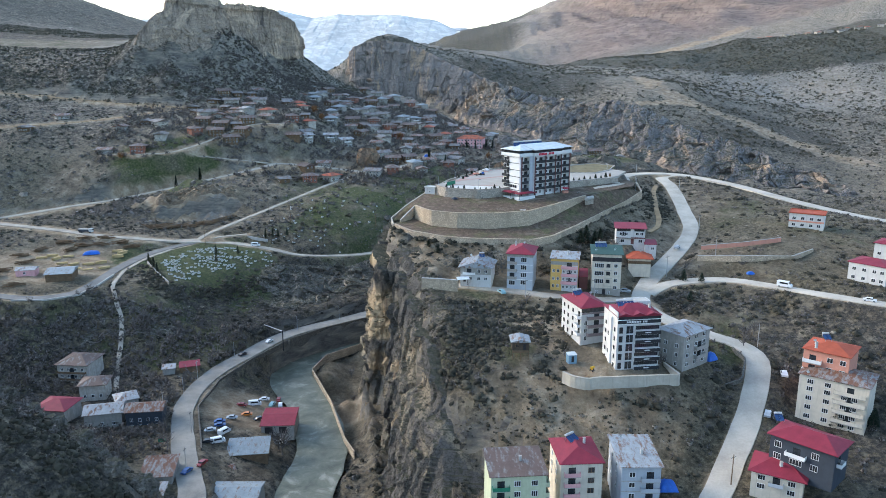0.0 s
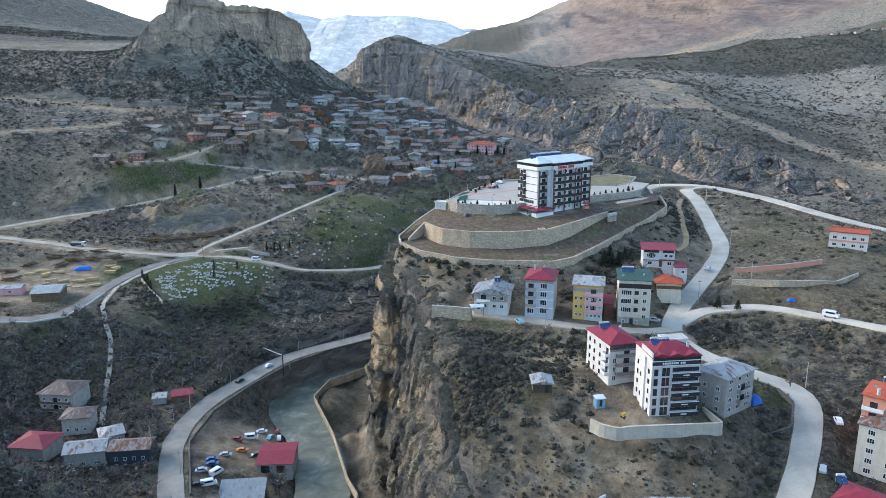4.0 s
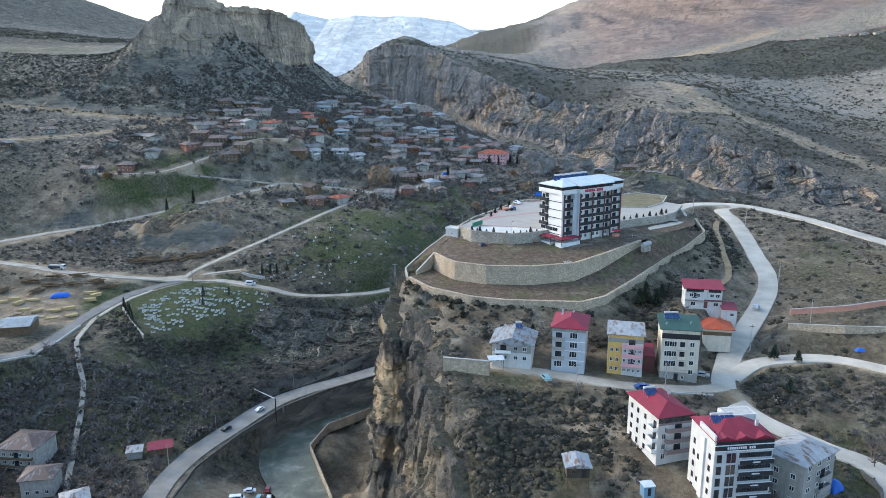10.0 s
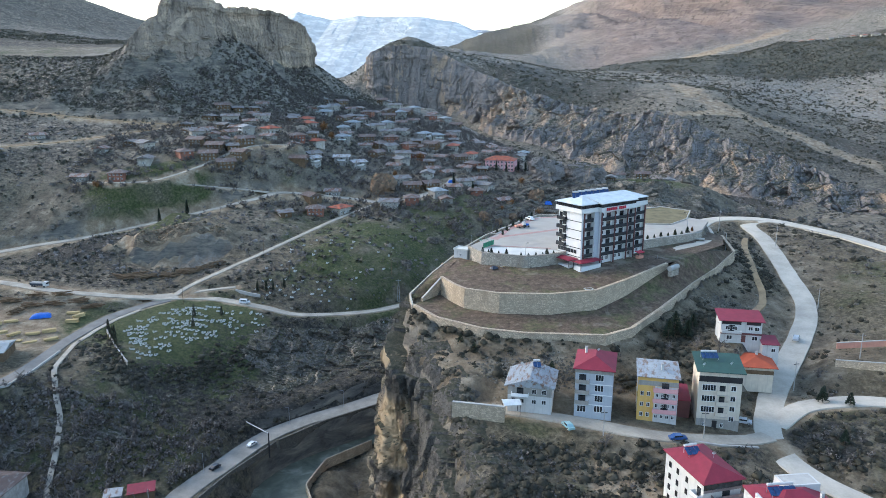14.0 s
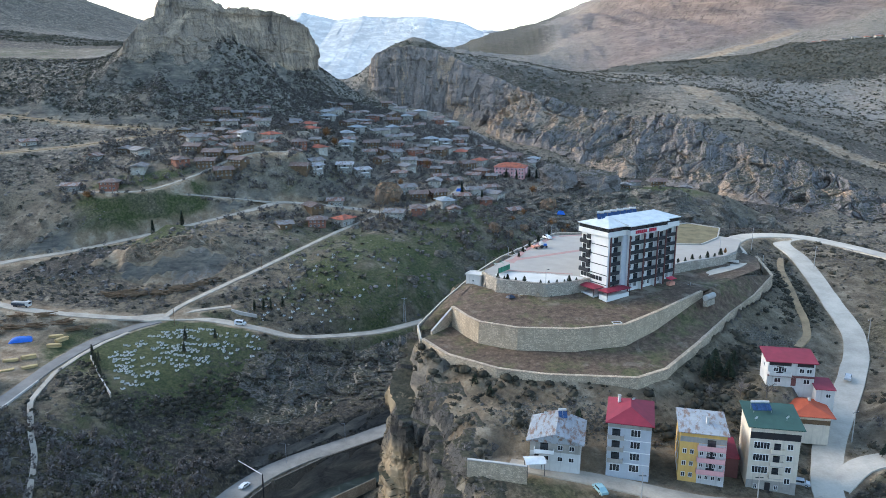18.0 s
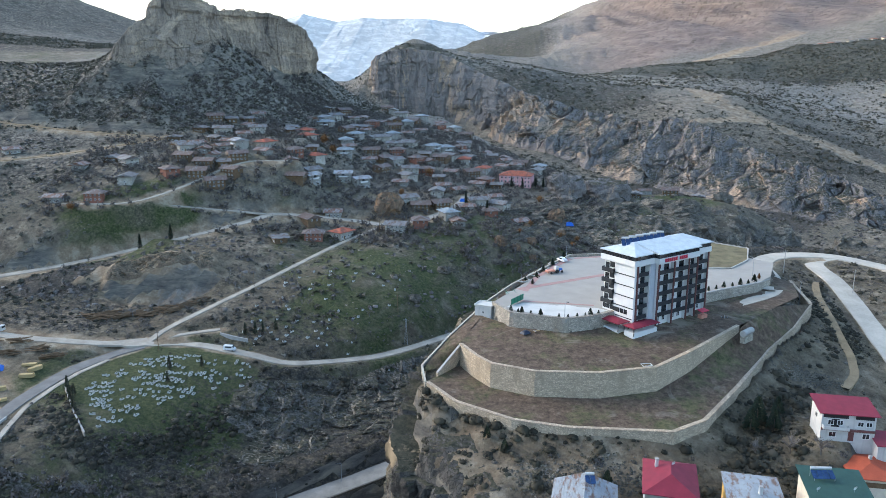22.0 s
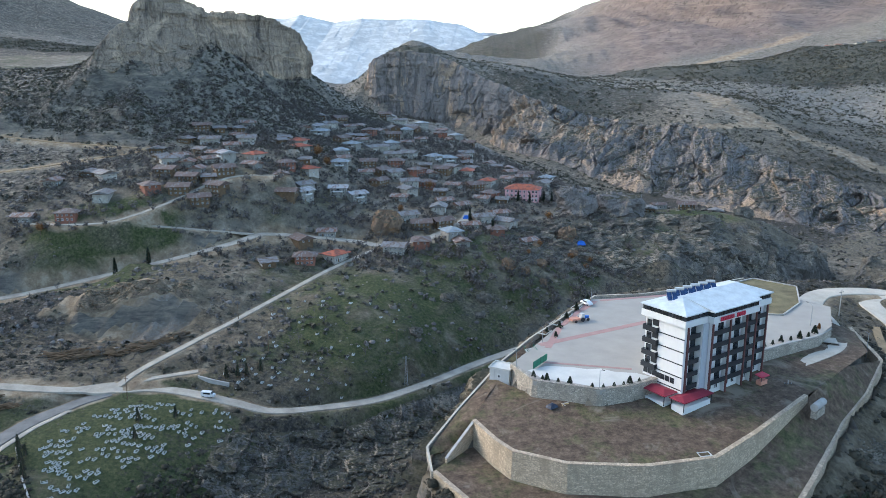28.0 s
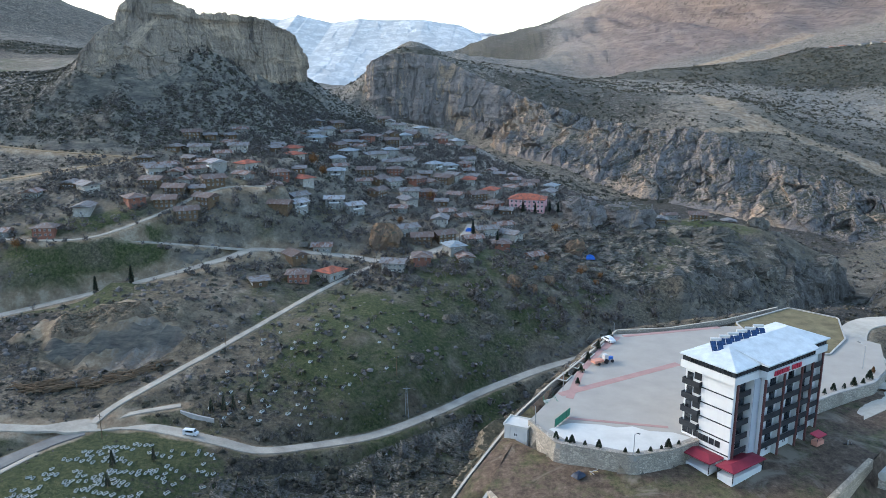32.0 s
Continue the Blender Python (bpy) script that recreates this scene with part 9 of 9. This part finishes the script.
def conifer(h, seed, slim=0.16, leaves=260, leaf=0.062):
    r = np.random.default_rng(seed)
    z = r.random(leaves) ** 0.8
    a = r.uniform(0, 6.28, leaves)
    rad = slim * h * (1 - z) ** 0.7 * (0.55 + 0.5 * r.random(leaves)) + 0.04
    c = np.stack([rad * np.cos(a), rad * np.sin(a), 0.06 * h + 0.94 * h * z], 1)
    s = leaf * h * (0.5 + r.random(leaves)) * (1.1 - 0.6 * z)
    out = np.stack([np.cos(a), np.sin(a), 0.5 + 0 * a], 1)
    side = np.stack([-np.sin(a), np.cos(a), 0 * a], 1)
    v = np.stack([c - side * s[:, None], c + out * s[:, None] * 0.9, c + side * s[:, None], c - out * s[:, None] * 0.5], 1).reshape(-1, 3)
    return [tuple(q) for q in v], [tuple(range(4 * k, 4 * k + 4)) for k in range(leaves)]


def tree(name, label, x, y, h, crown, mat, key, z=None, group="trees", trunk=0.03):
    o = thing(name, label, "tree", pose(x, y, ground(x, y) if z is None else z, 0, 0, random.uniform(0, 360)), group)
    part("trunk", tube((0, 0, -0.6), (0, 0, h * 0.5), trunk * h, trunk * h * 0.5, 7), BARK, o, key=("trunk", round(h, 1), trunk))
    part("crown", crown, mat, o, key=key)
    return o


for k, (x, y, h) in enumerate(((-160, 396, 6), (-157, 391, 5), (-154, 387, 6.5), (-150, 381, 5.5), (-156, 393, 4.5), (-130, 418, 6), (-127, 408, 5), (-119, 424, 5), (-196, 548, 9), (-178, 548, 9.5), (-110, 455, 6), (-106, 457, 6.5), (-103, 459, 5.5), (-98, 462, 6), (-12, 640, 9), (2, 628, 10), (22, 700, 8), (30, 697, 8), (40, 700, 9), (46, 704, 8))):
    tree("cypress", "tall dark narrow cypress", x, y, h, conifer(h, k % 4, 0.13, 420), PINE, ("cyp", h, k % 4), group="cypresses")
for k, (x, y, h) in enumerate(((58, 309, 6.5), (61, 313, 7.5), (64, 310, 6), (76, 293, 5), (33, 288, 4), (20, 289, 4), (63, 286, 5.5), (45, 252, 4), (48, 250, 3.5), (94, 283, 5), (100, 280, 4), (68, 318, 5), (90, 262, 4), (-2, 299, 3.2), (-6, 303, 3), (118, 200, 7), (112, 196, 6), (121, 194, 6))):
    tree("pine", "rounded dark green pine tree", x, y, h, conifer(h, k % 4, 0.32, 700), PINE, ("pine", h, k % 4), group="pines", trunk=0.025)
for k, (x, y, h) in enumerate(((1.5, 344, 1.8), (3.5, 342.6, 1.3), (4.5, 342.2, 2.0), (7, 341.3, 1.2), (9.6, 340.2, 2.0), (14.5, 338.4, 1.3), (17, 338.2, 1.2), (19.6, 339, 1.3), (22, 340, 1.1), (23.5, 340.6, 2.2), (26, 342, 1.2), (31, 348, 3), (30.5, 350, 2.2), (64, 366, 1.6), (67, 368, 1.4), (70, 370, 2), (73, 371, 1.5), (76, 372.6, 2.4), (79, 374, 1.6), (82, 377, 2.6), (85, 381, 1.8), (10, 372, 1.8), (8, 376, 1.6), (12, 380, 2), (15, 388, 2.2), (19, 396, 2.6), (24, 406, 2.4))):
    tree("shrub", "small dark clipped shrub on the hotel plaza", x, y, h, conifer(h, k % 4, 0.3, 420, 0.1), RUSTY if k in (11, 20) else PINE, ("shrub", h, k % 4, k in (11, 20)), z=86.0, group="plaza shrubs")


def round_crown(h, seed, n=520):
    r = np.random.default_rng(seed)
    d = r.normal(size=(n, 3))
    d /= np.linalg.norm(d, axis=1)[:, None]
    c = d * (0.45 + 0.55 * r.random(n))[:, None] * np.array([0.42, 0.42, 0.38]) * h * (0.85 + 0.25 * np.sin(4 * np.arctan2(d[:, 1], d[:, 0]) + seed))[:, None]
    c[:, 2] += h * 0.62
    a = r.normal(size=(n, 3))
    a /= np.linalg.norm(a, axis=1)[:, None]
    b = np.cross(a, d)
    s = 0.035 * h * (0.6 + r.random(n))[:, None]
    v = np.stack([c - a * s, c + b * s, c + a * s, c - b * s], 1).reshape(-1, 3)
    return [tuple(q) for q in v], [tuple(range(4 * k, 4 * k + 4)) for k in range(n)]


for k, (x, y, h) in enumerate(((-118, 700, 11), (-110, 690, 9), (-40, 700, 8), (40, 664, 8), (30, 620, 6), (48, 612, 6), (60, 616, 5), (-240, 560, 7), (22, 602, 4.5), (56, 606, 5), (-56, 648, 6))):
    tree("autumn_tree", "round tree with rusty brown autumn leaves", x, y, h, round_crown(h, k % 3), RUSTY, ("aut", h, k % 3), group="autumn trees")
for k, (x, y, h) in enumerate(((-62, 258, 9), (-60, 255, 10), (-40, 312, 5), (-44, 338, 5.5), (30, 258, 4), (66, 214, 5), (100, 236, 6), (104, 238, 5), (98, 231, 5), (64, 300, 5), (70, 298, 5), (56, 300, 4))):
    tree("bare_tree", "leafless grey tree with thin twigs", x, y, h, bare_tree(h, k % 4), SCRUB_GREY, ("bare", h, k % 4), group="bare trees")


# ---- single rocks ----
def big_rock(x, y, z, size, seed, mat, label):
    n, m = 34, 22
    u, v = np.meshgrid(np.linspace(0, 2 * np.pi, n, endpoint=False), np.linspace(0.02, 0.98, m) * np.pi)
    X, Y, Z = np.sin(v) * np.cos(u), np.sin(v) * np.sin(u), np.cos(v)
    r = 0.9 + 0.22 * fbm(X, Y, Z, 0.9, 4, seed, True) + 0.2 * cells(X, Y, Z, 0.75, seed) + 0.1 * cells(X, Y, Z, 0.33, seed + 4) + 0.06 * fbm(X, Y, Z * 0.3, 0.3, 3, seed + 9)
    P = np.stack([X * r * size[0], Y * r * size[1], np.maximum(np.minimum(Z * r, 0.75 + 0.25 * Z * r), -0.5) * size[2]], -1).reshape(-1, 3)
    f = [(j * n + i, j * n + (i + 1) % n, (j + 1) * n + (i + 1) % n, (j + 1) * n + i) for j in range(m - 1) for i in range(n)]
    f += [tuple(range(n - 1, -1, -1)), tuple(range((m - 1) * n, m * n))]
    ob = mesh_object("boulder", [tuple(q) for q in P], [tuple(reversed(q)) for q in f], mat)
    ob.location = (x, y, z)
    return tagged(ob, label, "boulder")


big_rock(-62, 618, 66, (9, 8, 10), 3, ROCK_RUST, "huge rust-brown boulder standing above the village road")
big_rock(60, 690, 66, (14, 11, 14), 5, ROCK_FAR, "massive rounded rock outcrop beside the village")
big_rock(92, 706, 62, (20, 12, 12), 8, ROCK_FAR, "broad rock outcrop at the canyon rim")
for k, (x, y, s) in enumerate(((-104, 196, 2.6), (-98, 194, 2), (-112, 199, 2.2), (-120, 202, 1.8), (-92, 189, 2.4), (-128, 204, 2.2), (-88, 196, 3), (-90, 203, 2.4), (-135, 206, 2))):
    s = 1.6 * s
    big_rock(x, y, ground(x, y) + 0.35 * s, (s, s * 0.8, s * 0.8), 20 + k, STONES, "grey weathered boulder among low dark scrub")
for k, (x, y, s) in enumerate(((50, 645, 6), (28, 619, 2.6), (9, 584, 3.8), (29, 596, 3), (19, 584, 2.8), (29, 580, 2.4), (51, 620, 3.4))):
    big_rock(x, y, ground(x, y) + 0.3 * s, (s, s * 0.8, s * 1.1), 40 + k, ROCK_RUST, "rust-brown boulder on the slope below the village")
for k, (x, y, s) in enumerate(((-24, 543, 4.2), (-38, 506, 3.6), (-5, 555, 4.6), (-42, 572, 3.4), (40, 598, 4), (149, 684, 9), (181, 708, 8), (138, 633, 7), (92, 674, 6), (112, 650, 6), (170, 660, 7), (6, 566, 3))):
    big_rock(x, y, ground(x, y) + 0.05 * s, (s, s * 0.75, s * 0.8), 60 + k, STONES, "grey rock outcrop on the grassy slope")
# ---- sawmill timber, tarpaulins, rubble ----
random.seed(9)
for k, (x, y, r, n) in enumerate(((-184, 392, 30, 3), (-189, 388, 20, 2), (-180, 404, 10, 3), (-196, 386, 60, 2), (-179, 384, 40, 2), (-214, 400, 10, 3), (-218, 396, 30, 2), (-184, 413, 15, 2), (-203, 388, 30, 2), (-180, 410, 60, 3), (-210, 396, 70, 3), (-192, 380, 10, 1), (-186, 380, 35, 1), (-206, 401, 20, 2))):
    o = thing("timber_stack", "stack of fresh yellow sawn planks in the sawmill yard", "timber", pose(x, y, ground(x, y) + 0.05, 0, 0, r), "stacks of sawn timber")
    for j in range(n):
        part("layer", boxes(*[(-2.2 - 0.3 * ((q * 7 + j) % 3), 2.2 + 0.3 * ((q * 5 + j) % 3), -0.9 + 0.36 * q, -0.57 + 0.36 * q, j * 0.5, j * 0.5 + 0.42) for q in range(5)]), WOOD_PALE, o, key=("layer", j))
for k, (x, y, r, n) in enumerate(((-205, 418, 5, 18), (-217, 421, 0, 18), (-196, 420, 12, 14), (-172, 465, 25, 30), (-160, 468, 15, 30), (-150, 472, 30, 24), (-180, 462, 5, 26), (-166, 470, 35, 28), (-154, 475, 25, 26), (-144, 479, 40, 24), (-186, 464, 0, 20), (-177, 468, 20, 28), (-138, 484, 35, 16), (-210, 412, 80, 16), (-225, 410, 70, 16), (-230, 398, 20, 14), (-222, 386, 50, 14), (-200, 376, 75, 12), (-226, 372, 10, 14), (-205, 346, 15, 12), (-186, 424, 8, 15), (-178, 420, 15, 15), (-196, 428, 4, 14), (-208, 426, 8, 12))):
    o = thing("log_pile", "pile of reddish-brown felled logs", "logs", pose(x, y, ground(x, y), 0, 0, r), "piles of logs")
    for j in range(n):
        a = random.uniform(-0.6, 0.6)
        c = (random.uniform(-3, 3), random.uniform(-1.6, 1.6), 0.25 + 0.33 * (j % 5))
        part("log", tube((c[0] - 2.6 * math.cos(a), c[1] - 2.6 * math.sin(a), c[2]), (c[0] + 2.6 * math.cos(a), c[1] + 2.6 * math.sin(a), c[2] + random.uniform(-0.3, 0.6)), 0.27, 0.2, 7), WOOD, o)


def tarp(x, y, w, d, h, rot, z=None, mat=TARP, text="bright blue tarpaulin over a heap"):
    n = 10
    v, f = [], []
    for i in range(n + 1):
        for j in range(n + 1):
            a, b = i / n * 2 - 1, j / n * 2 - 1
            e = max(abs(a), abs(b))
            v.append((a * w / 2, b * d / 2, h * (1 - e ** 3) + 0.18 * h * float(vnoise(a * 3 + x, b * 3, 0.5, 3)) * (1 - e ** 4)))
    f = [(i * (n + 1) + j, (i + 1) * (n + 1) + j, (i + 1) * (n + 1) + j + 1, i * (n + 1) + j + 1) for i in range(n) for j in range(n)]
    ob = mesh_object("tarpaulin", v, f, mat, smooth=True)
    ob.matrix_basis = pose(x, y, (ground(x, y) if z is None else z) + 0.02, 0, 0, rot)
    return tagged(ob, text, "tarpaulin")


tarp(-197, 409, 9, 5, 1.8, 20)
tarp(58.5, 176, 5, 4, 2.4, 0)
tarp(84.5, 223, 4, 3, 2.4, 30)
tarp(5.2, 336.6, 2.6, 2.0, 0.9, 40, 82.0, paint("dark_tarpaulin", (0.03, 0.04, 0.065), 0.5, vary=0.3, grain=4.0), "dark crumpled tarpaulin at the foot of the deck wall")
tarp(-62, 294, 5, 3, 1.2, 10)
tarp(120, 283, 3, 2, 1.0, 0)
tarp(58, 640, 6, 4, 2.5, 0)
tarp(-14, 648, 5, 3, 2.5, 0)
o = thing("water_tank", "pale water tank on a stone base beside the lower terrace wall", "tank", pose(67, 340, 80.6, 0, 0, 45))
part("tank", tube((-2.6, 0, 1.3), (2.6, 0, 1.3), 0.9, n=16), SLAB, o)
part("base", boxes((-2.4, 2.4, -0.7, 0.7, -1.5, 0.45)), STONE_GREY, o)
o = thing("food_stall", "small red stall with a red awning at the hotel foot", "stall", HOTEL @ pose(23.5, -5.0, 0.2))
part("counter", boxes((0, 2.6, 0, 1.4, 0, 1.1)), SALMON, o)
part("awning", roof_geo(2.8, 1.6, 0.2, 0.3, "lean"), SIGN_RED, o, at=pose(-0.1, -0.1, 2.1))
part("post", boxes((0.0, 0.08, 0, 0.08, 1.1, 2.1)), METAL, o, key="stallpost")
part("post", None, None, o, at=pose(2.4, 0, 0), key="stallpost")
o = thing("gazebo", "white sheet-roofed shelter beside the villa", "shelter", pose(5.6, 268.6, 61.2, 0, 0, 8))
part("roof", roof_geo(4.2, 3.4, 0.2, 0.6, "gable_x"), WHITE_ROOF, o, at=pose(0, 0, 2.2))
for x in (0.1, 4.1):
    for y in (0.1, 3.3):
        part("post", boxes((x - 0.06, x + 0.06, y - 0.06, y + 0.06, -1, 2.2)), METAL, o)
# stairs down the slope to the valley houses
STEPS = [(-157, 423, 37.4), (-163, 411, 36.6), (-166, 397, 36.0), (-167, 380, 35.2), (-163, 356, 33.3), (-155.6, 342.5, 29.7), (-150.5, 335, 25.4), (-146.5, 323, 19.6), (-143.8, 312, 15), (-139, 298, 12), (-133, 283, 10.5)]
STEPS = [tuple(q) for q in along([(x, y, 0.0) for x, y, z in STEPS], 4.0)]
STEPS = [(x, y, max(ground(x + a, y + b) for a in (-1.2, 0, 1.2) for b in (-1.0, 0, 1.0)) + 0.12) for x, y, z in STEPS]
ribbon("stair_path", STEPS, 1.9, CONCRETE, 0.1, "pale stepped footpath down the slope", 2.0, 1.6, "path")
